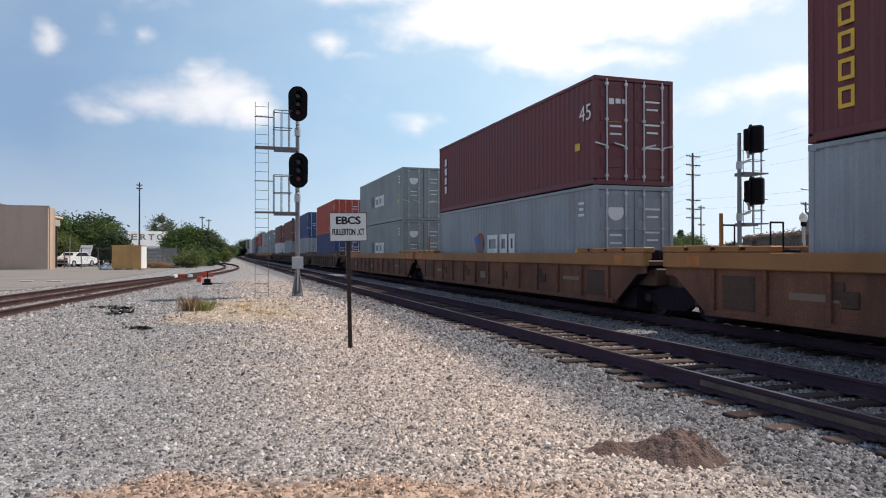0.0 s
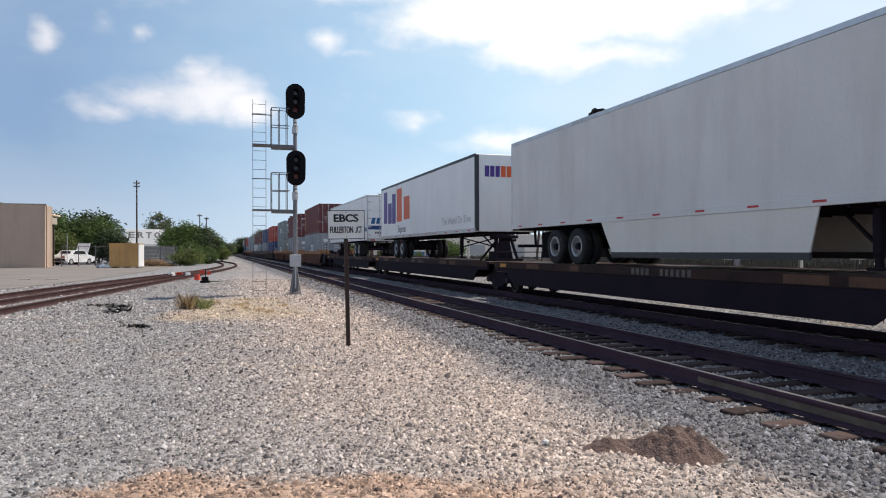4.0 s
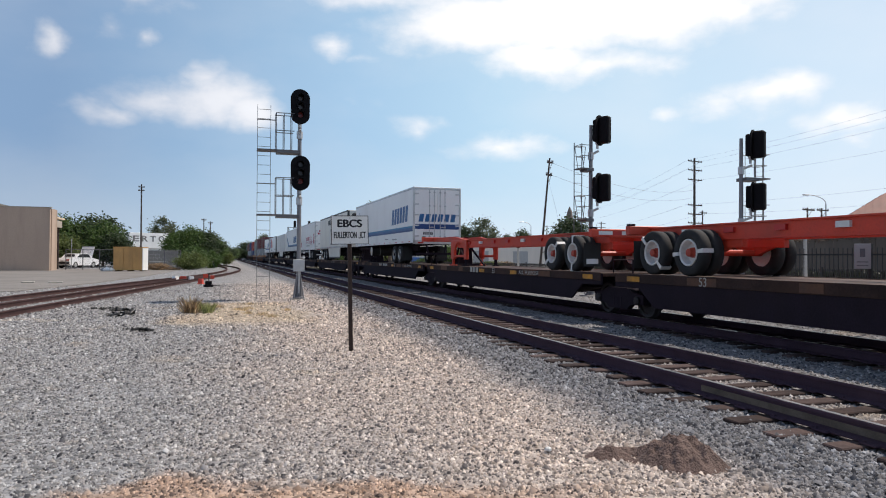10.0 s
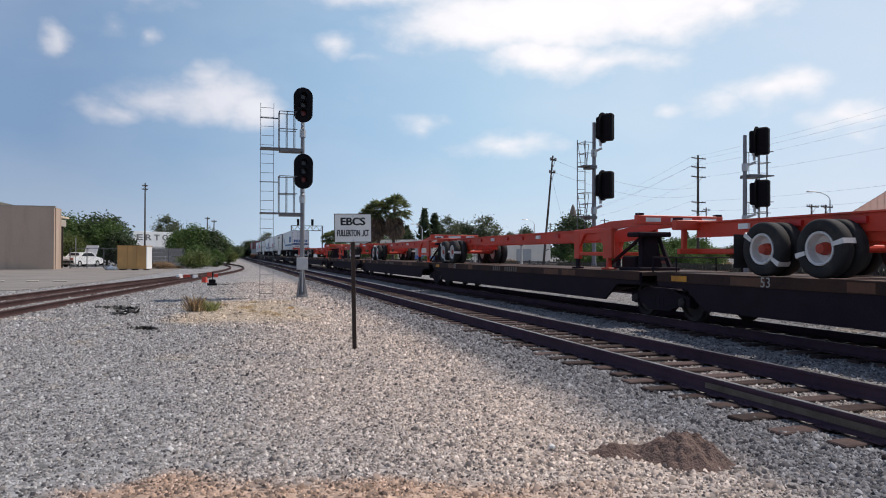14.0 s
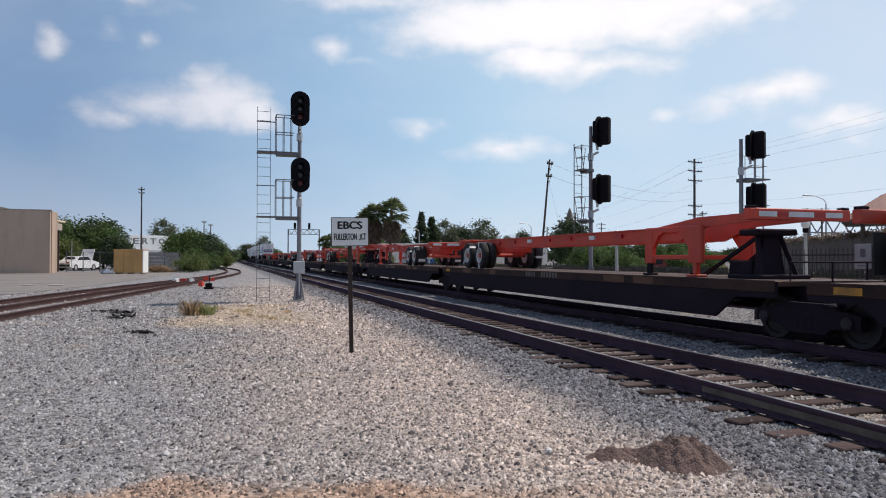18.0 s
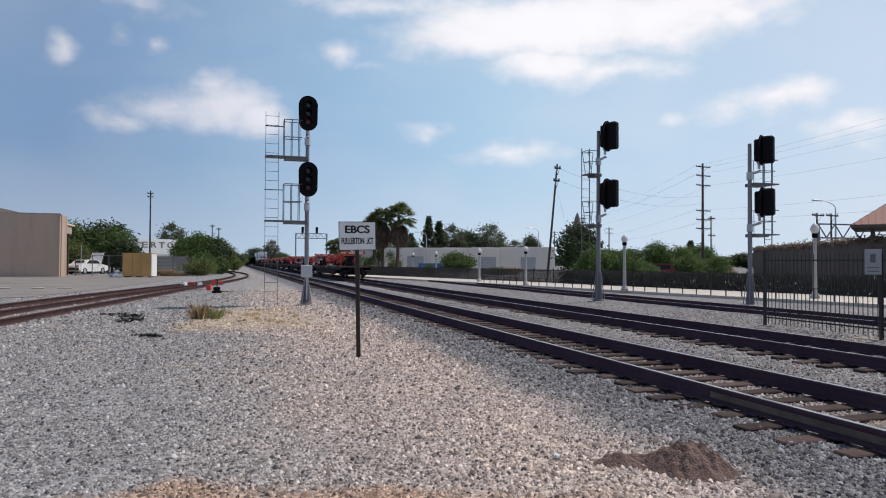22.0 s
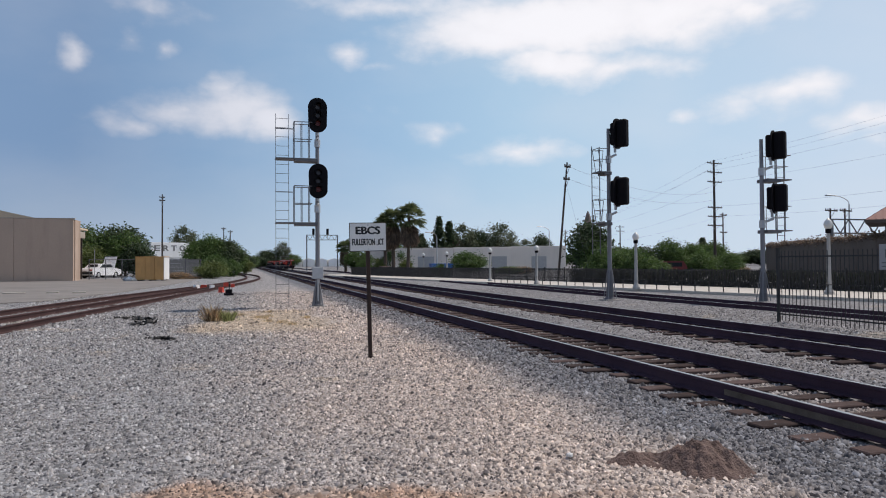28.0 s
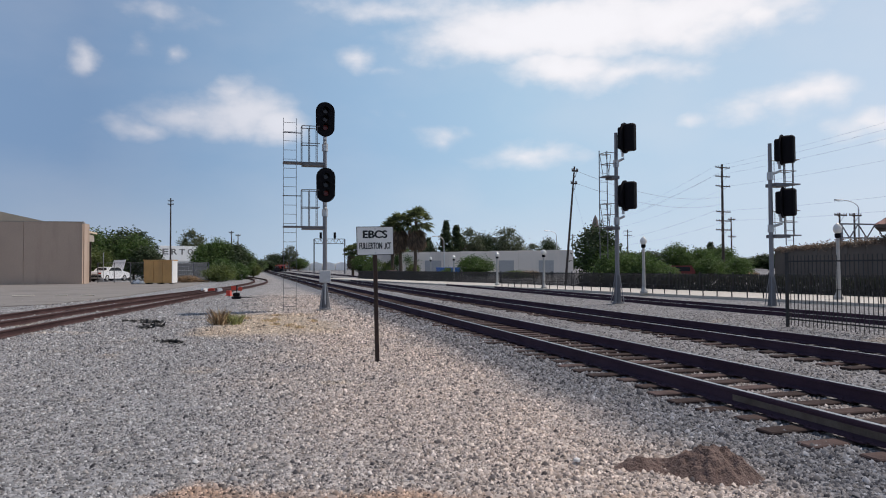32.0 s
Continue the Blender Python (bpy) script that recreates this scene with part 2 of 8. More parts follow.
rim_white = mat("rim_white", (0.72, 0.71, 0.69), 0.5, 0, 0.1, 5, 40, 0, DUST, 0.4)
rim_silver = mat("rim_silver", (0.55, 0.55, 0.54), 0.4, 0.6, 0.12, 5, 40, 0, GRIME, 0.5)
hub_red = mat("hub_red", (0.42, 0.05, 0.025), 0.55, 0, 0.2, 5, 40, 0, GRIME, 0.4)
chassis_orange = mat("chassis_orange", (0.62, 0.056, 0.026), 0.5, 0, 0.14, 1.0, 30, 0, (0.30, 0.05, 0.025), 0.5, 2.0)
trailer_white = mat("trailer_white", (0.89, 0.885, 0.87), 0.42, 0, 0.04, 0.7, 20, 0, (0.58, 0.55, 0.50), 0.25, 2.0)
trailer_grey = mat("trailer_grey", (0.74, 0.73, 0.70), 0.5, 0, 0.06, 0.7, 20, 0, (0.42, 0.39, 0.35), 0.4, 2.0)
trailer_cream = mat("trailer_cream", (0.80, 0.765, 0.69), 0.45, 0, 0.05, 0.7, 20, 0, (0.52, 0.47, 0.41), 0.4, 2.0)
alu = mat("aluminium", (0.62, 0.62, 0.62), 0.4, 0.8, 0.12, 3, 40, 0, GRIME, 0.35)
dark_metal = mat("dark_metal", (0.14, 0.14, 0.15), 0.6, 0.2, 0.15, 4, 60, 0, (0.22, 0.20, 0.18), 0.4)
galvanised = mat("galvanised", (0.52, 0.53, 0.54), 0.5, 0.5, 0.12, 4, 60, 0.0005, (0.36, 0.34, 0.32), 0.4)
mast_grey = mat("mast_grey", (0.22, 0.22, 0.235), 0.55, 0.2, 0.1, 2, 40, 0, (0.34, 0.31, 0.28), 0.35)
signal_black = mat("signal_black", (0.0085, 0.0075, 0.0095), 0.7, 0, 0.2, 6, 60, gloss=0.12)
lens_dark = mat("lens_dark", (0.03, 0.02, 0.02), 0.1, 0, 0.1, 6, 60)
lens_red = mat("lens_red", (0.07, 0.008, 0.010), 0.3, 0, 0.1, 6, 60, emit=(1.0, 0.10, 0.06, 0.012))
sign_white = mat("sign_white", (0.80, 0.79, 0.76), 0.5, 0, 0.05, 4, 60, 0, (0.55, 0.50, 0.43), 0.3)
ink_black = mat("ink_black", (0.012, 0.012, 0.012), 0.6, 0, 0.1)
post_brown = mat("post_brown", (0.05, 0.032, 0.026), 0.75, 0.2, 0.3, 5, 60, 0.001, RUST, 0.6)
concrete = mat("concrete", (0.27, 0.255, 0.235), 0.85, 0, 0.12, 0.6, 12, 0.004, (0.28, 0.26, 0.24), 0.5)
paving = mat("paving", (0.52, 0.48, 0.42), 0.8, 0, 0.1, 0.8, 15, 0.002, (0.42, 0.38, 0.33), 0.4)
fence_black = mat("fence_black", (0.035, 0.033, 0.032), 0.6, 0.1, 0.2, 3, 40)
lamp_post = mat("lamp_post", (0.42, 0.41, 0.39), 0.6, 0, 0.1, 3, 40, 0, (0.36, 0.34, 0.31), 0.4)
globe_white = mat("globe_white", (0.75, 0.74, 0.70), 0.25, 0, 0.03)
wood_pole = mat("wood_pole", (0.070, 0.052, 0.043), 0.9, 0, 0.25, 2, 40, 0.003, (0.05, 0.04, 0.034), 0.5, 2.0)
wire_grey = mat("wire_grey", (0.22, 0.22, 0.24), 0.6, 0.3, 0.1)
tilt_wall = mat("tilt_wall", (0.49, 0.365, 0.285), 0.85, 0, 0.10, 0.25, 8, 0.003, (0.25, 0.17, 0.12), 0.6, 2.0)
warehouse_wall = mat("warehouse_wall", (0.74, 0.665, 0.59), 0.85, 0, 0.06, 0.2, 8, 0, (0.46, 0.43, 0.40), 0.5, 3.0)
brown_wall = mat("brown_wall", (0.115, 0.088, 0.07), 0.85, 0, 0.15, 0.3, 8, 0.003, (0.07, 0.055, 0.045), 0.6, 3.0)
roof_red = mat("roof_red", (0.33, 0.165, 0.13), 0.7, 0, 0.15, 0.8, 20, 0.002, (0.20, 0.11, 0.09), 0.5)
bark = mat("bark", (0.11, 0.08, 0.06), 0.95, 0, 0.3, 4, 40, 0.006)
glass_dark = mat("glass_dark", (0.03, 0.035, 0.04), 0.08, 0, 0.1)
car_white = mat("car_white", (0.80, 0.80, 0.80), 0.3, 0, 0.03)
red_plastic = mat("red_plastic", (0.62, 0.06, 0.03), 0.5, 0, 0.15)
blue_paint = mat("blue_paint", (0.03, 0.13, 0.42), 0.5, 0, 0.1)
dirt_pile_brown = mat("dirt_pile_brown", (0.125, 0.080, 0.066), 0.95, 0, 0.4, 7, 45, 0.05, (0.20, 0.14, 0.118), 0.7)


def leaf_mat(name, color, vary=0.35, through_light=0.36):
    if name in MATS:
        return MATS[name]
    m = mat(name, color, 0.65, 0, 0.2, 0.6, 6, per_island=vary)
    bsdf = m.node_tree.nodes["Principled BSDF"]
    nt = m.node_tree
    thin = nt.nodes.new("ShaderNodeBsdfTranslucent")       # light comes through the leaves
    both = nt.nodes.new("ShaderNodeMixShader")
    both.inputs[0].default_value = through_light
    nt.links.new(bsdf.inputs["Base Color"].links[0].from_socket, thin.inputs["Color"])
    nt.links.new(bsdf.outputs[0], both.inputs[1])
    nt.links.new(thin.outputs[0], both.inputs[2])
    nt.links.new(both.outputs[0], nt.nodes["Material Output"].inputs["Surface"])
    return m


leaf_green = leaf_mat("leaf_green", (0.088, 0.145, 0.038))
leaf_dark = leaf_mat("leaf_dark", (0.058, 0.085, 0.038))
leaf_gum = leaf_mat("leaf_gum", (0.115, 0.135, 0.078))
leaf_light = leaf_mat("leaf_light", (0.135, 0.170, 0.050))
leaf_dry = leaf_mat("leaf_dry", (0.34, 0.235, 0.14))
leaf_palm = leaf_mat("leaf_palm", (0.125, 0.150, 0.062), through_light=0.45)
leaf_dead = leaf_mat("leaf_dead", (0.22, 0.16, 0.115))
grass_dry = leaf_mat("grass_dry", (0.62, 0.49, 0.32), through_light=0.6)
grass_green = leaf_mat("grass_green", (0.40, 0.42, 0.20), through_light=0.6)


def gravel_colour(nt, tex_vector):
    """Shared by the ground sheet and the stones: grey ballast, tan stone in the middle, bare earth in patches."""
    N, L = nt.nodes.new, nt.links.new
    sep = N("ShaderNodeSeparateXYZ")
    L(tex_vector, sep.inputs[0])

    def noise_of(scale, detail=4.0):
        n = N("ShaderNodeTexNoise")
        n.inputs["Scale"].default_value, n.inputs["Detail"].default_value = scale, detail
        L(tex_vector, n.inputs["Vector"])
        return n.outputs["Fac"]

    def op(kind, a, b):
        n = N("ShaderNodeMath")
        n.operation = kind
        for k, v in enumerate((a, b)):
            if isinstance(v, (int, float)):
                n.inputs[k].default_value = v
            else:
                L(v, n.inputs[k])
        return n.outputs[0]

    def ramp(v, lo, hi, top=1.0):
        n = N("ShaderNodeMapRange")
        n.interpolation_type = "SMOOTHSTEP"
        n.inputs["From Min"].default_value, n.inputs["From Max"].default_value, n.inputs["To Max"].default_value = lo, hi, top
        L(v, n.inputs["Value"])
        return n.outputs[0]

    def blend(fac, a, b):
        n = N("ShaderNodeMixRGB")
        L(fac, n.inputs["Fac"])
        for k, v in ((1, a), (2, b)):
            if isinstance(v, tuple):
                n.inputs[k].default_value = (*v, 1)
            else:
                L(v, n.inputs[k])
        return n.outputs[0]

    wob = op("MULTIPLY", op("SUBTRACT", noise_of(0.35), 0.5), 3.2)
    x = op("ADD", sep.outputs[0], wob)
    tan = op("MULTIPLY", op("MULTIPLY", ramp(x, -1.4, 2.8), ramp(x, 5.0, 3.2)), op("ADD", 0.50, op("MULTIPLY", noise_of(0.6), 0.8)))
    tan = op("MULTIPLY", tan, op("ADD", 0.25, ramp(sep.outputs[1], 60.0, 30.0, 0.75)))
    col = blend(tan, (0.305, 0.306, 0.310), (0.515, 0.440, 0.388))
    # bare earth near the camera and round the dry weeds
    d1 = op("ADD", op("MULTIPLY", op("SUBTRACT", noise_of(0.9), 0.5), 1.6), sep.outputs[1])
    near = op("ADD", d1, op("MULTIPLY", sep.outputs[0], 0.30))
    earth = op("MULTIPLY", ramp(near, 5.62, 5.28, 0.85), op("MULTIPLY", ramp(x, -1.4, -0.6), ramp(x, 2.6, 1.6)))
    col = blend(earth, col, (0.44, 0.305, 0.225))
    # oil and rust between the rails of the near track, blue-grey stone beside it
    side = op("ABSOLUTE", op("SUBTRACT", sep.outputs[0], 6.32), 0)
    col = blend(op("MULTIPLY", ramp(side, 2.9, 1.8, 0.85), ramp(side, 0.8, 1.1)), col, (0.165, 0.172, 0.190))
    col = blend(ramp(sep.outputs[0], 7.4, 8.2, 0.75), col, (0.255, 0.246, 0.246))
    col = blend(ramp(side, 0.95, 0.70, 0.5), col, (0.31, 0.262, 0.235))
    e2 = op("MULTIPLY", op("MULTIPLY", ramp(d1, 17.0, 19.5), ramp(d1, 27.5, 25.0)), op("MULTIPLY", ramp(x, -1.6, -0.4), ramp(x, 2.8, 1.6)))
    col = blend(op("MULTIPLY", e2, 0.85), col, (0.50, 0.405, 0.30))
    e3 = ramp(noise_of(0.55, 6.0), 0.62, 0.70, 0.45)
    return blend(e3, col, (0.46, 0.385, 0.30)), sep, op, ramp, noise_of, blend


def ground_mat():
    m = bpy.data.materials.new("gravel_ground")
    m.use_nodes = True
    nt = m.node_tree
    N, L = nt.nodes.new, nt.links.new
    bsdf = nt.nodes["Principled BSDF"]
    bsdf.inputs["Roughness"].default_value = 0.95
    bsdf.inputs["Specular IOR Level"].default_value = 0.2
    tex = N("ShaderNodeTexCoord")
    col, sep, op, ramp, noise_of, blend = gravel_colour(nt, tex.outputs["Object"])
    cell = N("ShaderNodeTexVoronoi")
    cell.inputs["Scale"].default_value = 14.0
    L(tex.outputs["Object"], cell.inputs["Vector"])
    bw = N("ShaderNodeRGBToBW")
    L(cell.outputs["Color"], bw.inputs[0])
    speck = N("ShaderNodeMapRange")
    speck.inputs["To Min"].default_value, speck.inputs["To Max"].default_value = 0.20, 1.40
    L(bw.outputs[0], speck.inputs["Value"])
    v = N("ShaderNodeVectorMath")
    v.operation = "SCALE"
    L(col, v.inputs[0])
    L(speck.outputs[0], v.inputs["Scale"])
    L(v.outputs[0], bsdf.inputs["Base Color"])
    b = N("ShaderNodeBump")
    b.inputs["Strength"].default_value, b.inputs["Distance"].default_value = 0.9, 0.03
    b.invert = True
    L(cell.outputs["Distance"], b.inputs["Height"])
    L(b.outputs[0], bsdf.inputs["Normal"])
    return m


def stone_mat():
    m = bpy.data.materials.new("loose_stone")
    m.use_nodes = True
    nt = m.node_tree
    N, L = nt.nodes.new, nt.links.new
    bsdf = nt.nodes["Principled BSDF"]
    bsdf.inputs["Roughness"].default_value = 0.9
    bsdf.inputs["Specular IOR Level"].default_value = 0.25
    tex = N("ShaderNodeTexCoord")
    col, sep, op, ramp, noise_of, blend = gravel_colour(nt, tex.outputs["Object"])
    geo = N("ShaderNodeNewGeometry")
    tone = N("ShaderNodeValToRGB")
    tone.color_ramp.elements[0].color, tone.color_ramp.elements[1].color = (0.11, 0.11, 0.125, 1), (1.85, 1.85, 1.85, 1)
    for at, tint in ((0.18, (0.34, 0.345, 0.38, 1)), (0.38, (0.70, 0.65, 0.60, 1)), (0.58, (0.86, 0.87, 0.90, 1)), (0.76, (1.12, 1.05, 0.98, 1)), (0.92, (1.42, 1.40, 1.37, 1))):
        tone.color_ramp.elements.new(at).color = tint
    L(geo.outputs["Random Per Island"], tone.inputs["Fac"])
    mul = N("ShaderNodeMixRGB")
    mul.blend_type = "MULTIPLY"
    mul.inputs["Fac"].default_value = 1.0
    L(col, mul.inputs[1])
    L(tone.outputs[0], mul.inputs[2])
    L(mul.outputs[0], bsdf.inputs["Base Color"])
    return m


gravel_ground, loose_stone = ground_mat(), stone_mat()

# ---- building tools ----
class Geo:
    """Gathers boxes, bars and panels into one mesh."""

    def __init__(self):
        self.v, self.f = [], []

    def add(self, verts, faces):
        o = len(self.v)
        self.v += [tuple(p) for p in verts]
        self.f += [tuple(i + o for i in q) for q in faces]
        return self

    def box(self, x0, x1, y0, y1, z0, z1, b=0.0):
        """A box; b: the width of its bevelled edges."""
        x0, x1, y0, y1, z0, z1 = min(x0, x1), max(x0, x1), min(y0, y1), max(y0, y1), min(z0, z1), max(z0, z1)
        b = min(b, 0.4 * (x1 - x0), 0.4 * (y1 - y0), 0.4 * (z1 - z0))
        if b <= 0:
            return self.add([(x, y, z) for x in (x0, x1) for y in (y0, y1) for z in (z0, z1)],
                            [(0, 1, 3, 2), (4, 6, 7, 5), (0, 4, 5, 1), (2, 3, 7, 6), (0, 2, 6, 4), (1, 5, 7, 3)])
        vs, fs = [], []
        for sx in (0, 1):
            for sy in (0, 1):
                for sz in (0, 1):
                    X, Y, Z = (x0, x1)[sx], (y0, y1)[sy], (z0, z1)[sz]
                    dx, dy, dz = b * (1 - 2 * sx), b * (1 - 2 * sy), b * (1 - 2 * sz)
                    vs += [(X, Y + dy, Z + dz), (X + dx, Y, Z + dz), (X + dx, Y + dy, Z)]
        k = lambda sx, sy, sz, a: (sx * 4 + sy * 2 + sz) * 3 + a
        for s in (0, 1):
            fs += [tuple(k(s, *q, 0) for q in ((0, 0), (1, 0), (1, 1), (0, 1))),
                   tuple(k(q[0], s, q[1], 1) for q in ((0, 0), (1, 0), (1, 1), (0, 1))),
                   tuple(k(*q, s, 2) for q in ((0, 0), (1, 0), (1, 1), (0, 1)))]
        for a in (0, 1):
            for c in (0, 1):
                fs += [(k(a, c, 0, 0), k(a, c, 0, 1), k(a, c, 1, 1), k(a, c, 1, 0)),
                       (k(a, 0, c, 0), k(a, 0, c, 2), k(a, 1, c, 2), k(a, 1, c, 0)),
                       (k(0, a, c, 1), k(0, a, c, 2), k(1, a, c, 2), k(1, a, c, 1))]
                fs += [(k(a, c, d, 0), k(a, c, d, 1), k(a, c, d, 2)) for d in (0, 1)]
        return self.add(vs, fs)

    def rod(self, p, q, r, n=8, r2=None, caps=True):
        """A round bar from p to q; r2: the radius at q."""
        p, q = Vector(p), Vector(q)
        w = (q - p).normalized()
        u = w.orthogonal().normalized()
        s = w.cross(u)
        r2 = r if r2 is None else r2
        vs = []
        for c, rad in ((p, r), (q, r2)):
            for i in range(n):
                a = 2 * math.pi * i / n
                vs.append(c + (u * math.cos(a) + s * math.sin(a)) * rad)
        fs = [(i, (i + 1) % n, n + (i + 1) % n, n + i) for i in range(n)]
        if caps:
            fs += [tuple(range(n - 1, -1, -1)), tuple(range(n, 2 * n))]
        return self.add(vs, fs)

    def bar(self, p, q, w, h):
        """A square bar from p to q."""
        p, q = Vector(p), Vector(q)
        d = (q - p).normalized()
        u = d.cross(Vector((0, 0, 1)))
        u = u.normalized() if u.length > 1e-4 else Vector((1, 0, 0))
        s = u.cross(d)
        vs = [c + u * a * w / 2 + s * b * h / 2 for c in (p, q) for a, b in ((-1, -1), (1, -1), (1, 1), (-1, 1))]
        return self.add(vs, [(0, 1, 2, 3), (7, 6, 5, 4)] + [(i, 4 + i, 4 + (i + 1) % 4, (i + 1) % 4) for i in range(4)])

    def lathe(self, rings, n=16, axis="z", at=(0, 0, 0), hollow=False):
        """A turned shape: rings of (radius, height) along an axis."""
        vs, fs = [], []
        for r, h in rings:
            for i in range(n):
                a = 2 * math.pi * i / n
                c, s = r * math.cos(a), r * math.sin(a)
                vs.append({"z": (c, s, h), "x": (h, c, s), "y": (s, h, c)}[axis])
        vs = [(x + at[0], y + at[1], z + at[2]) for x, y, z in vs]
        for k in range(len(rings) - 1):
            fs += [(k * n + i, k * n + (i + 1) % n, (k + 1) * n + (i + 1) % n, (k + 1) * n + i) for i in range(n)]
        k = (len(rings) - 1) * n
        if hollow:                               # a ring: the last turn joins the first
            fs += [(k + i, k + (i + 1) % n, (i + 1) % n, i) for i in range(n)]
        else:
            fs += [tuple(range(n - 1, -1, -1)), tuple(range(k, k + n))]
        return self.add(vs, fs)

    def prism(self, outline, lo, hi, axis="x"):
        """A flat outline given thickness. Outline points: (y, z) for axis x, (x, z) for y, (x, y) for z."""
        n = len(outline)
        put = {"x": lambda a, b, c: (c, a, b), "y": lambda a, b, c: (a, c, b), "z": lambda a, b, c: (a, b, c)}[axis]
        vs = [put(a, b, lo) for a, b in outline] + [put(a, b, hi) for a, b in outline]
        return self.add(vs, [tuple(range(n - 1, -1, -1)), tuple(range(n, 2 * n))] +
                        [(i, (i + 1) % n, n + (i + 1) % n, n + i) for i in range(n)])

    def mesh(self, name, material, smooth=False):
        me = bpy.data.meshes.new(name)
        me.from_pydata(self.v, [], self.f)
        bm = bmesh.new()
        bm.from_mesh(me)
        bmesh.ops.recalc_face_normals(bm, faces=bm.faces)
        bm.to_mesh(me)
        bm.free()
        me.materials.append(material)
        if smooth:
            for p in me.polygons:
                p.use_smooth = True
        return me


def part(name, geo, material, parent=None, label="", smooth=False, at=None):
    """Links a Geo (or a ready mesh) as one mesh object under a thing or a part."""
    me = geo.mesh(name, material, smooth) if isinstance(geo, Geo) else geo
    ob = new(name, me)
    if parent is not None:
        ob.parent = parent
    if at is not None:
        ob.matrix_basis = at
    if label:
        ob["label"] = label
    return ob


def thing(name, label, category, at=None, group="", kind=""):
    ob = new(name)
    ob.empty_display_size = 0.3
    if at is not None:
        ob.matrix_basis = at
    return tagged(ob, label, category, group, kind)


def words(text, size, material, parent, at, name="lettering", depth=0.002, squeeze=1.0, width=None, bold=0.0):
    """Raised letters, centred, in the xz plane of at, facing -y."""
    cu = bpy.data.curves.new(name, "FONT")
    cu.body, cu.size, cu.extrude, cu.align_x, cu.align_y = text, size, depth, "CENTER", "CENTER"
    tmp = bpy.data.objects.new(name, cu)
    me = bpy.data.meshes.new_from_object(tmp)
    bpy.data.objects.remove(tmp)
    xs = [v.co.x for v in me.vertices]
    k = width / (max(xs) - min(xs)) if width else squeeze
    for v in me.vertices:
        v.co.x *= k
    if bold:                                     # thicker strokes: the letters struck again a little to either side
        bm = bmesh.new()
        for dx, dy, dz in ((0, 0, 0), (-bold, 0, -0.0005), (bold, 0, -0.001), (0, bold * 0.6, -0.0014), (0, -bold * 0.6, -0.0018)):
            o = len(bm.verts)
            bm.from_mesh(me)
            bm.verts.ensure_lookup_table()
            for v in bm.verts[o:]:
                v.co.x += dx
                v.co.y += dy
                v.co.z += dz
        bm.to_mesh(me)
        bm.free()
    me.materials.append(material)
    return part(name, me, material, parent, at=at @ pose(0, 0, 0, 90, 0, 0))

# ---- ground and tracks ----
X1, X2, X3 = 6.32, 10.61, 16.85               # centre lines of the three main tracks
FAR = 900.0


def bend(y):
    """The main line swings to the right far away."""
    return 1.4e-4 * max(0.0, y - 260.0) ** 2


def smooth_step(a, b, v):
    t = min(1.0, max(0.0, (v - a) / (b - a)))
    return t * t * (3 - 2 * t)


def ground_z(x, y):
    z = -0.255 + 0.03 * smooth_step(3.9, 5.0, x) + 0.09 * smooth_step(12.3, 13.6, x)
    near = smooth_step(60, 25, abs(y)) * smooth_step(40, 20, abs(x))
    return z + near * 0.022 * noise.noise(Vector((x * 0.55, y * 0.55, 0.3)))


def axis_steps(limits):
    out = []
    for lo, hi, step in limits:
        n = max(1, round((hi - lo) / step))
        out += [lo + (hi - lo) * i / n for i in range(n)]
    return out + [limits[-1][1]]


def make_ground():
    xs = axis_steps([(-3000, -200, 400), (-200, -30, 34), (-30, -10, 2), (-10, 24, 0.25), (24, 60, 4), (60, 260, 40), (260, 3000, 400)])
    ys = axis_steps([(-600, -20, 100), (-20, 2, 2), (2, 26, 0.25), (26, 60, 1.5), (60, 200, 20), (200, 4000, 400)])
    vs = [(x, y, ground_z(x, y)) for y in ys for x in xs]
    n = len(xs)
    fs = [(j * n + i, j * n + i + 1, (j + 1) * n + i + 1, (j + 1) * n + i) for j in range(len(ys) - 1) for i in range(n - 1)]
    me = bpy.data.meshes.new("ground")
    me.from_pydata(vs, [], fs)
    me.materials.append(gravel_ground)
    for p in me.polygons:
        p.use_smooth = True
    return tagged(new("ground", me), "grey and tan gravel ground with patches of bare earth", "ground", kind="structure")


make_ground()

# four corners in the ground and a short ridge on top; the underside is in the ground
STONE_FORMS = [[(1, 0, -0.3), (-0.9, 0.1, -0.35), (0.1, 0.95, -0.3), (-0.1, -1, -0.4), (0.45, 0.15, 0.50), (-0.38, -0.12, 0.58)],
               [(1, 0.2, -0.2), (-1, -0.1, -0.3), (0.2, 0.8, -0.4), (0, -0.9, -0.25), (0.30, -0.20, 0.62), (-0.45, 0.10, 0.40)],
               [(0.8, -0.4, -0.3), (-0.9, 0.4, -0.3), (0.4, 0.9, -0.3), (-0.5, -0.8, -0.3), (0.42, 0.05, 0.40), (-0.30, 0.05, 0.55)]]
STONE_FACES = [(0, 2, 4), (2, 5, 4), (2, 1, 5), (1, 3, 5), (3, 4, 5), (3, 0, 4)]


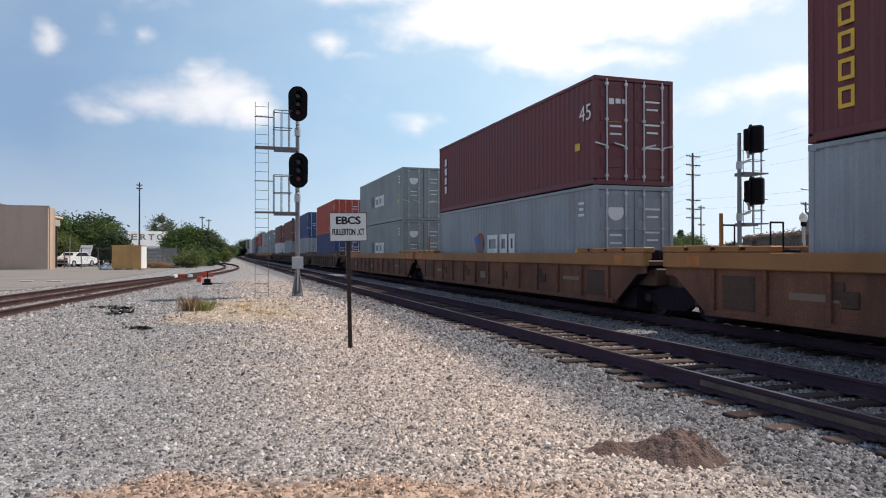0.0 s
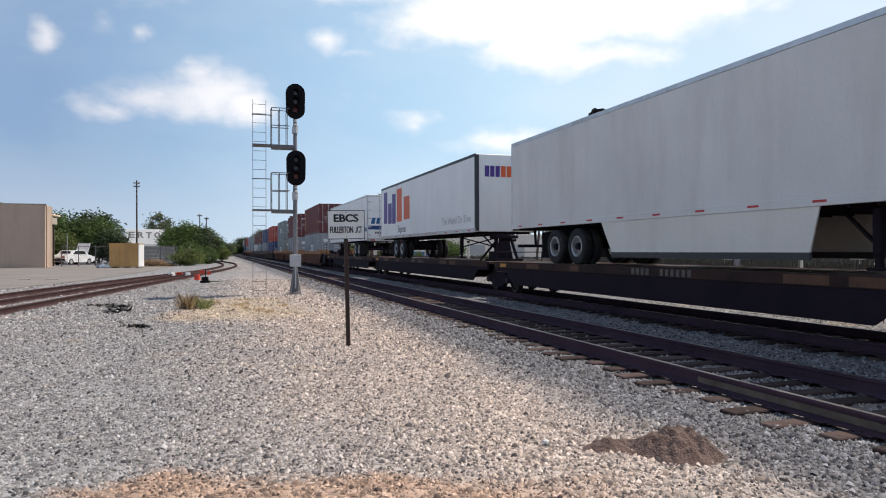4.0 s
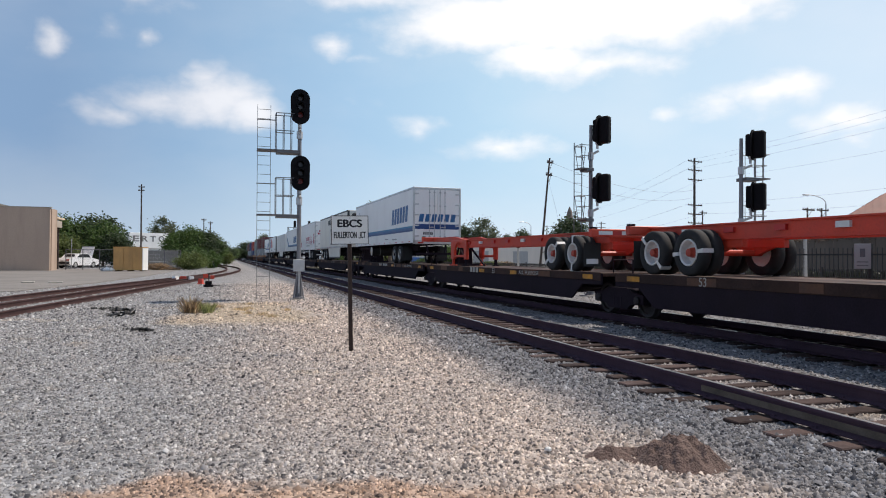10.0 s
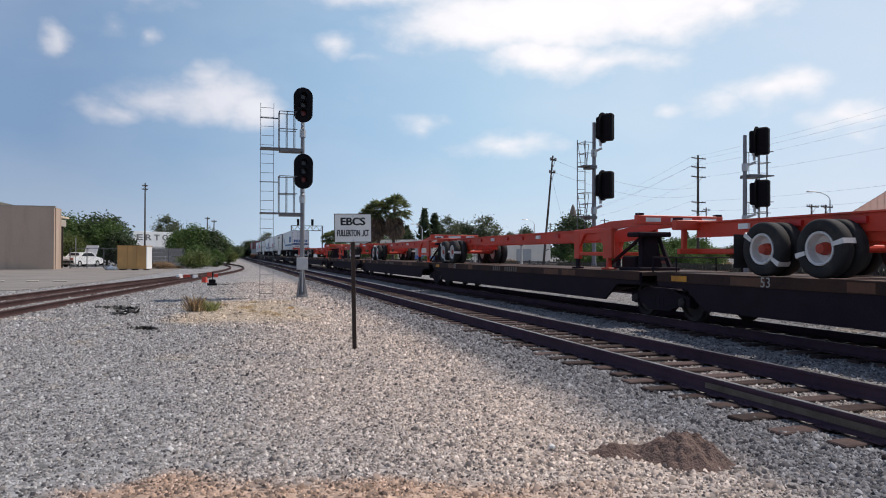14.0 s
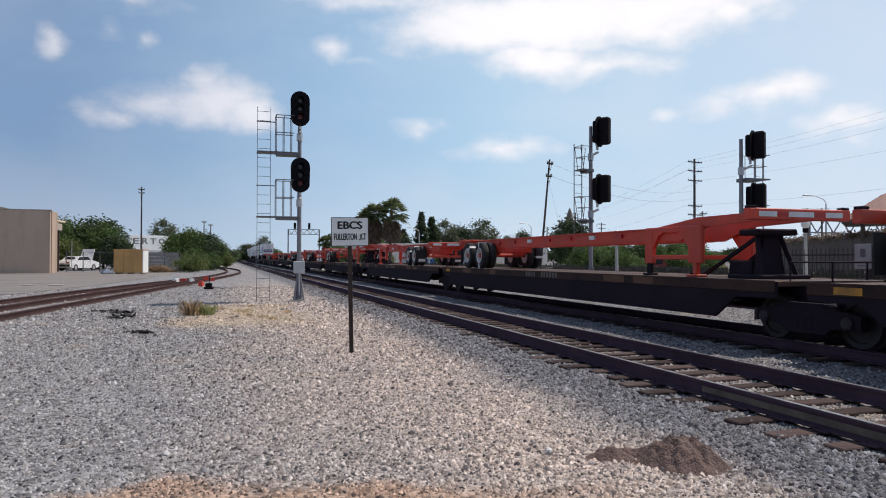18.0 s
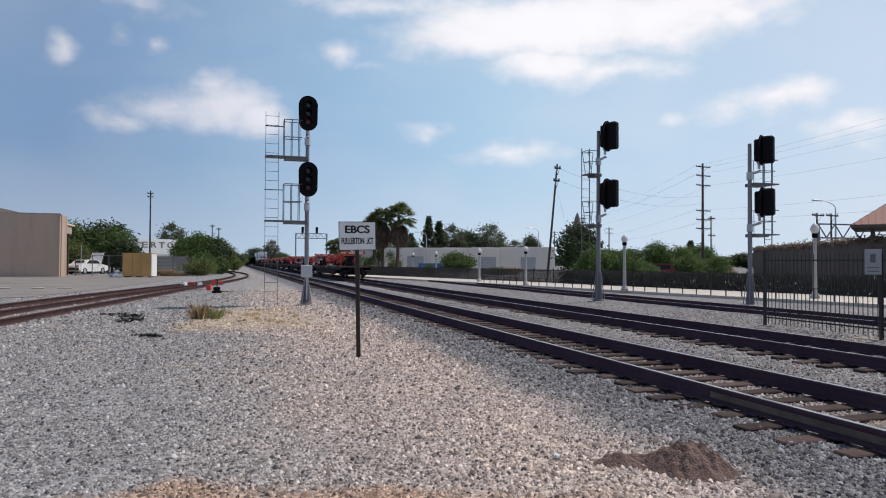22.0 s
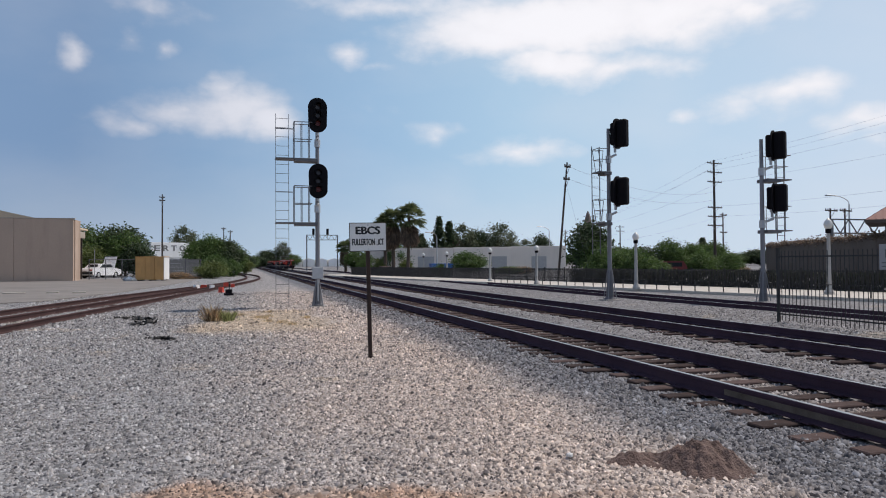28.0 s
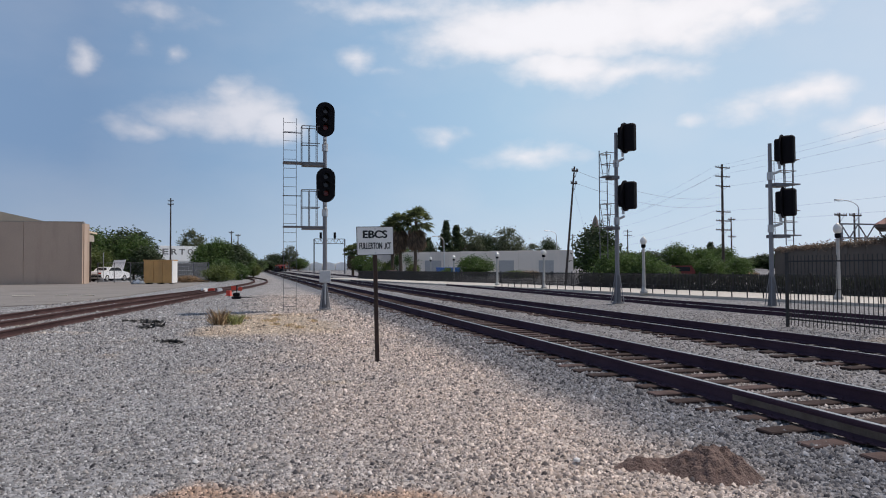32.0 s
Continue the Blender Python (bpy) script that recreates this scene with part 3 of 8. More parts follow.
def stone_bed(name, label, spots, sizes, seed):
    """Loose stones as one sheet of stuff. spots: an array of x, y, z; sizes: half lengths."""
    rng = np.random.default_rng(seed)
    n = len(spots)
    forms = np.array(STONE_FORMS)[rng.integers(0, 3, n)]
    forms = forms * rng.uniform(0.7, 1.15, (n, 6, 3))
    a = rng.uniform(0, 2 * np.pi, n)
    c, s = np.cos(a)[:, None], np.sin(a)[:, None]
    x = forms[:, :, 0] * c - forms[:, :, 1] * s
    y = forms[:, :, 0] * s + forms[:, :, 1] * c
    tip = rng.uniform(-0.55, 0.55, n)[:, None]
    z = forms[:, :, 2] + x * tip
    pts = np.stack([x, y, z], -1) * sizes[:, None, None] + spots[:, None, :]
    faces = (np.array(STONE_FACES)[None] + 6 * np.arange(n)[:, None, None]).reshape(-1, 3)
    me = bpy.data.meshes.new(name)
    me.vertices.add(n * 6)
    me.vertices.foreach_set("co", pts.reshape(-1))
    me.loops.add(len(faces) * 3)
    me.loops.foreach_set("vertex_index", faces.reshape(-1))
    me.polygons.add(len(faces))
    me.polygons.foreach_set("loop_start", np.arange(len(faces)) * 3)
    me.update()
    me.validate()
    me.materials.append(loose_stone)
    return tagged(new(name, me), label, "gravel", kind="stuff")


def scatter(rng, n, x0, x1, y0, y1, keep):
    x, y = rng.uniform(x0, x1, n), rng.uniform(y0, y1, n)
    ok = keep(x, y)
    return np.stack([x[ok], y[ok]], -1)


def make_gravel():
    rng = np.random.default_rng(5)
    fields = []
    # nearest first: thick cover in front of the camera, thinner farther away
    for y0, y1, per_m2 in ((3.4, 6, 1750), (6, 9, 1350), (9, 13, 850), (13, 18, 560), (18, 26, 330), (26, 44, 110)):
        x0, x1 = -0.36 * y1 - 0.6, min(5.3, 1.22 * y1)
        n = int((x1 - x0) * (y1 - y0) * per_m2)
        xy = scatter(rng, n, x0, x1, y0, y1, lambda x, y: (x > -0.38 * y - 0.5) & (x < 1.25 * y) & (0.29 * x + 0.957 * y > 4.7))
        fields.append(xy)
    xy = np.concatenate(fields)
    earth = (xy[:, 1] + 0.3 * xy[:, 0] < 5.35 + 0.2 * np.sin(xy[:, 0] * 4)) & (xy[:, 0] > -0.9) & (xy[:, 0] < 1.8)
    xy = xy[~(earth & (rng.random(len(xy)) < 0.5))]
    weeds = (np.hypot((xy[:, 0] - 0.9) / 1.9, (xy[:, 1] - 21.8) / 3.6) < 1)
    xy = xy[~(weeds & (rng.random(len(xy)) < 0.8))]
    size = np.clip(rng.lognormal(np.log(0.0124), 0.42, len(xy)), 0.006, 0.042)
    size *= 1.0 + 0.95 * np.clip((xy[:, 1] - 8) / 14, 0, 1)
    size *= np.where(xy[:, 0] > 3.8, 1.2, 1.0) * np.where(xy[:, 0] < -0.5, 0.85, 1.0)
    z = np.array([ground_z(px, py) for px, py in xy]) + size * rng.uniform(0.1, 0.5, len(xy))
    stone_bed("loose_gravel", "loose grey and tan gravel stones spread over the ground", np.column_stack([xy, z]), size, 11)
    # ballast between and beside the rails
    fields = []
    for x0, x1, y0, y1, per_m2 in ((5.0, 7.65, 3.5, 9, 620), (5.0, 7.65, 9, 16, 330), (5.0, 7.65, 16, 30, 140),
                                   (7.65, 9.2, 5, 14, 300), (7.65, 9.2, 14, 34, 140), (9.2, 12.0, 6, 16, 160),
                                   (9.2, 12.0, 16, 34, 70), (12.0, 15.9, 8, 20, 150), (12.0, 15.9, 20, 40, 60)):
        fields.append(scatter(rng, int((x1 - x0) * (y1 - y0) * per_m2), x0, x1, y0, y1, lambda x, y: x < 1.2 * y + 1))
    xy = np.concatenate(fields)
    for xr in (X1, X2):
        for side in (-0.753, 0.753):
            xy = xy[np.abs(xy[:, 0] - xr - side) > 0.08]
    size = np.clip(rng.lognormal(np.log(0.0205), 0.32, len(xy)), 0.011, 0.04)
    on_sleeper = (np.abs(xy[:, 0] - X1) < 1.28) & (np.mod(xy[:, 1] - 0.07 + 0.135, 0.53) < 0.27)
    buried = np.where(np.abs(xy[:, 0] - X1) > 0.98, 0.85, 0.5)
    keep = ~on_sleeper | (rng.random(len(xy)) < buried)
    xy, size = xy[keep], size[keep]
    z = np.array([ground_z(px, py) for px, py in xy]) + size * 0.3
    stone_bed("track_ballast", "blue-grey crushed stone ballast round the rails", np.column_stack([xy, z]), size, 12)


make_gravel()

RAIL_PROFILE = [(-0.07, -0.18), (0.07, -0.18), (0.07, -0.165), (0.012, -0.145), (0.012, -0.045), (0.036, -0.035), (0.036, -0.006),
                (0.028, 0.0), (-0.028, 0.0), (-0.036, -0.006), (-0.036, -0.035), (-0.012, -0.045), (-0.012, -0.145), (-0.07, -0.165)]


def rail_along(path, z=0.0):
    """A rail swept along points (x, y); its running face in a mesh of its own."""
    body, top = Geo(), Geo()
    n = len(RAIL_PROFILE)
    vs, fs, tv, tf = [], [], [], []
    for i, (x, y) in enumerate(path):
        a, b = path[max(0, i - 1)], path[min(len(path) - 1, i + 1)]
        d = Vector((b[0] - a[0], b[1] - a[1], 0)).normalized()
        u = Vector((d.y, -d.x, 0))
        for px, pz in RAIL_PROFILE:
            vs.append((x + u.x * px, y + u.y * px, z + pz))
        for px in (-0.029, 0.029):
            tv.append((x + u.x * px, y + u.y * px, z + 0.003))
    for i in range(len(path) - 1):
        fs += [(i * n + k, i * n + (k + 1) % n, (i + 1) * n + (k + 1) % n, (i + 1) * n + k) for k in range(n)]
        tf.append((2 * i, 2 * i + 1, 2 * i + 3, 2 * i + 2))
    fs += [tuple(range(n)), tuple(range(len(vs) - 1, len(vs) - 1 - n, -1))]
    body.add(vs, fs)
    top.add(tv, tf)
    return body, top


def sleeper_mesh(seed):
    r = random.Random(seed)
    g = Geo()
    g.box(-1.25 + r.uniform(-0.12, 0.12), 1.25 + r.uniform(-0.12, 0.12), -0.11 + r.uniform(-0.01, 0.01), 0.11 + r.uniform(-0.01, 0.01), -0.34, -0.185 + r.uniform(-0.012, 0.005), 0.012)
    return g.mesh("sleeper", sleeper_wood)


SLEEPERS = [sleeper_mesh(i) for i in range(5)]
CLIP = Geo().box(-0.12, 0.12, -0.09, 0.09, -0.185, -0.165, 0.004).rod((-0.09, 0.05, -0.17), (-0.09, 0.05, -0.145), 0.012, 6).rod((0.09, -0.05, -0.17), (0.09, -0.05, -0.145), 0.012, 6)


def make_main_track(name, xc, label, parts_from, parts_to, shiny):
    track = thing(name, label, "railway track", kind="structure")
    ys = [-60 + 20 * i for i in range(17)] + [270 + 15 * i for i in range(42)]
    for side in (-0.753, 0.753):
        body, top = rail_along([(xc + side + bend(y), y) for y in ys])
        r = part("rail", body, rail_steel, track, "rusty dark steel rail")
        part("running_face", top, shiny, r, "worn bright running face")
    rng = random.Random(int(xc * 10))
    far = Geo()
    y = -10.0
    while y < 420:
        jig = rng.uniform(-0.03, 0.03)
        if parts_from <= y <= parts_to:
            s = part("sleeper", SLEEPERS[rng.randrange(5)], sleeper_wood, track, at=pose(xc + rng.uniform(-0.04, 0.04), y, 0, 0, 0, jig * 30))
        else:
            x = xc + bend(y)
            far.box(x - 1.27, x + 1.27, y - 0.11, y + 0.11, -0.34, -0.182)
        y += 0.53
    tagged(part("sleepers_far", far, sleeper_wood, track), kind="stuff")
    plates = Geo()
    y = 3.0 - 3.0 % 0.53 - 0.06
    while y < 40:
        for side in (-0.753, 0.753):
            plates.add([(vx + xc + side, vy + y, vz) for vx, vy, vz in CLIP.v], CLIP.f)
        y += 0.53
    tagged(part("tie_plates", plates, rail_steel, track, "rusty tie plates with spikes"), kind="stuff")
    return track


make_main_track("track_1", X1, "main railway track with rusty rails on dark wooden sleepers", 3, 62, rail_top)
make_main_track("track_2", X2, "main railway track with polished rails on wooden sleepers", 5, 62, rail_top)
make_main_track("track_3", X3, "station railway track with dark rails beside the platform", 12, 60, rail_top)

painted = thing("painted_web", "stretch of pale dusty paint along the web of the near rail", "rail marking", kind="structure")
part("paint_band", Geo().box(X1 - 0.7715, X1 - 0.7655, 2.0, 7.07, -0.135, -0.066), mat("web_tan", (0.145, 0.118, 0.094), 0.9, 0, 0.3, 5, 60, 0.001, (0.06, 0.045, 0.04), 0.7, gloss=0.15), painted)

SPUR = [(-9.5, -20), (-8.1, 0), (-7.0, 11), (-5.85, 20.8), (-4.95, 26.8), (-3.9, 33.7), (-2.6, 43.0), (-1.2, 52.9),
        (0.35, 63.8), (1.55, 75.4), (2.1, 88.6), (1.6, 104), (-0.5, 125), (-4.5, 150), (-11, 180), (-24, 225)]


def spur_x(y):
    for (xa, ya), (xb, yb) in zip(SPUR, SPUR[1:]):
        if ya <= y <= yb:
            t = (y - ya) / (yb - ya)
            return xa + (xb - xa) * t
    return SPUR[-1][0]


def spur_smooth(y):
    return sum(spur_x(min(224, max(-19, y + d))) for d in (-6, -3, 0, 3, 6)) / 5


def make_spur(name, label, shift):
    track = thing(name, label, "railway track", kind="structure")
    ys = [-18 + 3 * i for i in range(80)]
    z = -0.07
    for side in (0.0, -1.506):
        body, top = rail_along([(spur_smooth(y) + shift(y) + side, y) for y in ys if y < 222], z)
        r = part("rail", body, rust_rail, track, "rust-brown steel rail")
        part("running_face", top, rust_rail, r)
    rng = random.Random(len(name))
    y = 14.0
    while y < 110:
        x = spur_smooth(y) + shift(y) - 0.753
        turn = math.degrees(math.atan2(spur_smooth(y + 1) - spur_smooth(y - 1), 2))
        part("sleeper", SLEEPERS[rng.randrange(5)], sleeper_wood, track, at=pose(x, y, z, 0, 0, -turn + rng.uniform(-1, 1)))
        y += 0.56
    return track


make_spur("track_4", "old siding track with rusty rails curving across the gravel", lambda y: 0.0)
make_spur("track_5", "old siding track joining its neighbour at a switch", lambda y: -1.5 * smooth_step(64, 30, y) - 0.06)


# road trailers and container chassis -----------------------------------------
def tyre_mesh(r=0.50, w=0.25):
    return Geo().lathe([(r * 0.60, -w / 2 + 0.02), (r * 0.66, -w / 2), (r * 0.92, -w / 2), (r, -w / 2 + 0.035), (r, w / 2 - 0.035), (r * 0.92, w / 2), (r * 0.66, w / 2), (r * 0.60, w / 2 - 0.02)], 28, "x", hollow=True).mesh("tyre", tyre_rubber, True)


def rim_mesh(material, s, r=0.47):
    """A dished disc wheel, its open side to s."""
    o = lambda d: s * d
    return Geo().lathe([(r * 0.62, o(-0.10)), (r * 0.62, o(0.120)), (r * 0.585, o(0.130)), (r * 0.53, o(0.110)), (r * 0.51, o(-0.01)), (r * 0.48, o(-0.05)), (r * 0.30, o(-0.075)), (r * 0.28, o(-0.06)), (0.02, o(-0.06))], 24, "x").mesh("rim", material)


TYRE = tyre_mesh()
RIMS = {}
HUBS = {}
STRAP = Geo().prism([(-0.035, 0.30), (0.035, 0.30), (0.045, 0.507), (-0.045, 0.507)], -0.132, 0.132, "x").mesh("strap", rim_white)


def dual_wheels(parent, x, y, z, rim_material, hub_material, straps=None):
    """Twin tyres at one end of an axle, the outer one's rim dished."""
    s = 1 if x > 0 else -1
    if (rim_material.name, s) not in RIMS:
        RIMS[rim_material.name, s] = rim_mesh(rim_material, s)
    if (hub_material.name, s) not in HUBS:
        HUBS[hub_material.name, s] = Geo().lathe([(0.11, -s * 0.06), (0.11, s * 0.02), (0.09, s * 0.05), (0.085, s * 0.11), (0.03, s * 0.12)], 12, "x").mesh("hub", hub_material)
    for k, xx in enumerate((x, x - s * 0.31)):
        w = part("wheel", TYRE, tyre_rubber, parent, "black rubber tyre", at=pose(xx, y, z))
        part("rim", RIMS[rim_material.name, s], rim_material, w)
        if k == 0:
            part("hub", HUBS[hub_material.name, s], hub_material, w)
            for a in straps or ():
                part("strap", STRAP, rim_white, w, "white tie strap over the tyre", at=pose(0, 0, 0, a, 0, 0))


blue_bright = mat("livery_blue", (0.014, 0.115, 0.30), 0.45, 0, 0.08, 3, 30, 0, DUST, 0.15)
blue_deep = mat("livery_deep_blue", (0.013, 0.055, 0.20), 0.45, 0, 0.08, 3, 30)
teal = mat("livery_teal", (0.016, 0.22, 0.40), 0.45, 0, 0.08)
purple = mat("livery_purple", (0.075, 0.030, 0.24), 0.45, 0, 0.06)
orange_red = mat("livery_orange", (0.75, 0.11, 0.025), 0.45, 0, 0.06)
crimson = mat("livery_crimson", (0.42, 0.020, 0.065), 0.45, 0, 0.06)
charcoal = mat("livery_charcoal", (0.035, 0.037, 0.042), 0.5, 0, 0.08)
faint_grey = mat("livery_faint_grey", (0.50, 0.50, 0.51), 0.5, 0, 0.08)
pale_grey = mat("livery_grey", (0.36, 0.36, 0.36), 0.5, 0, 0.08)
reflector_red = mat("reflector_red", (0.52, 0.03, 0.025), 0.35, 0, 0.06)
mud_black = mat("mud_black", (0.02, 0.02, 0.02), 0.8, 0, 0.2, 4, 40)


def road_trailer(u, livery, skin, label, reverse=False, skirt=False, reefer=False, dark_roof_rail=False, H=3.02):
    """A long box trailer: rear doors at -y, nose at +y, standing on a wagon's deck."""
    L, W, z0 = 16.15, 2.59, 1.11
    t = thing("semi_trailer", label, "trailer", group="trailers on the train")
    rails = charcoal if dark_roof_rail else alu
    for s in (-1, 1):
        g = Geo()
        n = 14                                   # riveted panels, very slightly proud of one another
        g.box(s * W / 2, s * (W / 2 - 0.04), -L / 2 + 0.06, L / 2 - 0.06, z0 + 0.14, z0 + H - 0.10)
        side = part("side_wall", g, skin, t)
        post = Geo()
        for k in range(1, n):
            y = -L / 2 + L * k / n
            post.box(s * (W / 2 + 0.0015), s * (W / 2 - 0.01), y - 0.012, y + 0.012, z0 + 0.15, z0 + H - 0.11)
        tagged(part("panel_seaming", post, skin, side), kind="stuff")
        part("bottom_rail", Geo().box(s * (W / 2 + 0.012), s * (W / 2 - 0.05), -L / 2 + 0.02, L / 2 - 0.02, z0, z0 + 0.16, 0.008), skin if not dark_roof_rail else alu, t)
        part("roof_rail", Geo().box(s * (W / 2 + 0.010), s * (W / 2 - 0.06), -L / 2 + 0.02, L / 2 - 0.02, z0 + H - 0.12, z0 + H, 0.012), rails, t)
        for k in range(11):
            y = -L / 2 + 0.7 + k * (L - 1.4) / 10
            part("reflector", Geo().box(s * (W / 2 + 0.013), s * (W / 2 + 0.017), y - 0.14, y + 0.14, z0 + 0.06, z0 + 0.10), reflector_red, t, "red reflective strip")
    part("roof", Geo().box(-W / 2 + 0.06, W / 2 - 0.06, -L / 2 + 0.04, L / 2 - 0.04, z0 + H - 0.05, z0 + H - 0.01), skin, t)
    part("floor", Geo().box(-W / 2 + 0.04, W / 2 - 0.04, -L / 2 + 0.04, L / 2 - 0.04, z0 + 0.02, z0 + 0.14), dark_steel, t)
    g = Geo()
    g.box(-W / 2 + 0.02, W / 2 - 0.02, L / 2 - 0.06, L / 2, z0 + 0.02, z0 + H - 0.01, 0.03)
    for x in (-0.8, -0.27, 0.27, 0.8):
        g.box(x - 0.02, x + 0.02, L / 2, L / 2 + 0.008, z0 + 0.2, z0 + H - 0.2)
    nose = part("front_wall", g, skin, t)
    for s in (-1, 1):
        g = Geo()
        g.lathe([(0.10, z0 + 0.05), (0.10, z0 + H - 0.05)], 10, "z", (s * (W / 2 - 0.09), L / 2 - 0.07, 0))
        part("corner_post", g, rails if dark_roof_rail else skin, t)
    # rear frame and doors
    g = Geo()
    for s in (-1, 1):
        g.box(s * (W / 2 + 0.004), s * (W / 2 - 0.09), -L / 2 - 0.02, -L / 2 + 0.08, z0, z0 + H + 0.005, 0.01)
    g.box(-W / 2, W / 2, -L / 2 - 0.015, -L / 2 + 0.08, z0 + H - 0.11, z0 + H, 0.01)
    g.box(-W / 2, W / 2, -L / 2 - 0.02, -L / 2 + 0.08, z0 - 0.06, z0 + 0.15, 0.01)
    part("rear_frame", g, alu, t, "bare metal rear door frame")
    for s in (-1, 1):
        door = part("door", Geo().box(s * 0.008, s * (W / 2 - 0.10), -L / 2 + 0.0, -L / 2 + 0.05, z0 + 0.16, z0 + H - 0.12, 0.006), skin, t)
        for x in (0.16, 0.42):
            b = Geo().rod((s * x, -L / 2 - 0.025, z0 + 0.10), (s * x, -L / 2 - 0.025, z0 + H - 0.14), 0.017, 8)
            for zz in (0.3, 1.1, 1.9, 2.6):
                b.box(s * x - 0.045, s * x + 0.045, -L / 2 - 0.045, -L / 2, z0 + zz, z0 + zz + 0.06)
            part("lock_rod", b, galvanised, door)
        for k in range(5):
            zz = z0 + 0.32 + k * 0.55
            part("hinge", Geo().box(s * (W / 2 - 0.30), s * (W / 2 + 0.002), -L / 2 - 0.03, -L / 2 - 0.002, zz, zz + 0.07, 0.006), alu, door)
        part("tail_lamp", Geo().box(s * 0.75, s * 1.05, -L / 2 - 0.035, -L / 2 - 0.018, z0 - 0.03, z0 + 0.06, 0.01), hub_red, t, "red tail lamp")
        part("lock_handle", Geo().box(s * 0.20, s * 0.46, -L / 2 - 0.05, -L / 2 - 0.03, z0 + 0.80, z0 + 0.84, 0.006), galvanised, door)
    # running gear
    yw = {"two_tone": (-3.35, -4.65), "tour": (-4.2, -5.5)}.get(livery, (-3.75, -5.05))
    slider = Geo()
    for s in (-1, 1):
        slider.box(s * 0.50, s * 0.62, -6.6, -2.6, 0.72, 0.98, 0.01)
    for y in yw:
        slider.rod((-1.0, y, 0.51), (1.0, y, 0.51), 0.065, 10)
        slider.box(-0.64, -0.48, y - 0.18, y + 0.18, 0.51, 0.80, 0.02)
        slider.box(0.48, 0.64, y - 0.18, y + 0.18, 0.51, 0.80, 0.02)
        slider.rod((-0.3, y + 0.3, 0.65), (0.3, y + 0.3, 0.65), 0.12, 10)
    part("suspension", slider, dark_steel, t, "black tandem suspension")
    for y in yw:
        for s in (-1, 1):
            dual_wheels(t, s * 1.13, y, 0.51, rim_silver, dark_steel)
    for s in (-1, 1):
        flap = Geo().box(s * 0.72, s * 1.28, yw[1] - 0.78, yw[1] - 0.765, 0.18, 0.95)
        part("mud_flap", flap, mud_black, t, "black rubber mud flap")
        leg = Geo()
        leg.box(s * 0.72, s * 0.86, 5.0, 5.14, 0.32, 1.05, 0.01)
        leg.box(s * 0.745, s * 0.835, 5.025, 5.115, 0.10, 0.35)
        leg.box(s * 0.66, s * 0.92, 4.94, 5.20, 0.06, 0.11, 0.01)
        leg.bar((s * 0.79, 5.05, 0.45), (s * 0.55, 4.2, 1.05), 0.05, 0.05)
        part("landing_leg", leg, dark_steel, t, "black landing leg with foot")
    cross = Geo().bar((-0.79, 5.07, 0.55), (0.79, 5.07, 0.95), 0.05, 0.05).bar((0.79, 5.07, 0.55), (-0.79, 5.07, 0.95), 0.05, 0.05)
    part("leg_brace", cross, dark_steel, t)
    g = Geo().box(-1.1, 1.1, -L / 2 + 0.05, -L / 2 + 0.15, 0.50, 0.60, 0.01)
    for s in (-0.45, 0.45):
        g.bar((s, -L / 2 + 0.10, 0.55), (s * 1.2, -L / 2 + 0.2, 1.1), 0.07, 0.07)
    part("underride_bar", g, white_paint if livery == "tour" else dark_steel, t, "steel underride bar at the back")
    part("king_pin_plate", Geo().box(-0.7, 0.7, 6.3, 7.9, z0 - 0.05, z0 + 0.02), dark_steel, t)
    cross_beams = Geo()
    for k in range(30):
        y = -L / 2 + 0.5 + k * 0.52
        cross_beams.box(-W / 2 + 0.06, W / 2 - 0.06, y - 0.02, y + 0.02, z0 - 0.05, z0 + 0.02)
    tagged(part("floor_framing", cross_beams, dark_steel, t), kind="stuff")
    if skirt:
        for s in (-1, 1):
            o = [(-2.4, z0), (4.4, z0), (4.2, 0.35), (-1.9, 0.35)]
            part("side_skirt", Geo().prism(o, s * (W / 2 - 0.03) - 0.015, s * (W / 2 - 0.03) + 0.015, "x"), trailer_cream, t, "pale plastic side skirt")
            part("skirt_edge", Geo().box(s * (W / 2 - 0.06), s * W / 2, -1.9, 4.2, 0.22, 0.35), charcoal, t)
    if livery == "tour":
        part("wheel_fairing", Geo().box(-W / 2 + 0.01, -W / 2 + 0.05, -3.36, -2.66, 0.22, z0, 0.012), trailer_white, t, "narrow white panel ahead of the wheels")
        part("side_skirt", Geo().box(W / 2 - 0.06, W / 2 - 0.03, -2.7, 4.6, 0.22, z0, 0.008), trailer_cream, t, "pale plastic side skirt")
        for y in (-1.6, 0.4, 2.4):
            part("skirt_stay", Geo().bar((W / 2 - 0.08, y, 0.55), (W / 2 - 0.30, y, z0), 0.04, 0.04), dark_steel, t)
        part("air_pipe", Geo().rod((-W / 2 + 0.16, 6.4, 0.90), (-W / 2 + 0.16, -1.5, 0.90), 0.055, 10), white_paint, t, "white tube below the floor")
    if reefer:
        g = Geo()
        g.box(-1.0, 1.0, L / 2, L / 2 + 0.42, z0 + 0.75, z0 + 2.15, 0.10)
        unit = part("cooling_unit", g, trailer_cream, t, "cream cooling unit on the nose")
        part("unit_top", Geo().box(-0.98, 0.98, L / 2, L / 2 + 0.44, z0 + 1.75, z0 + 2.72, 0.12), charcoal, unit, "black louvred top")
        for k in range(7):
            part("louvre", Geo().box(-0.8, 0.8, L / 2 + 0.43, L / 2 + 0.455, z0 + 1.86 + k * 0.11, z0 + 1.92 + k * 0.11), dark_steel, unit)
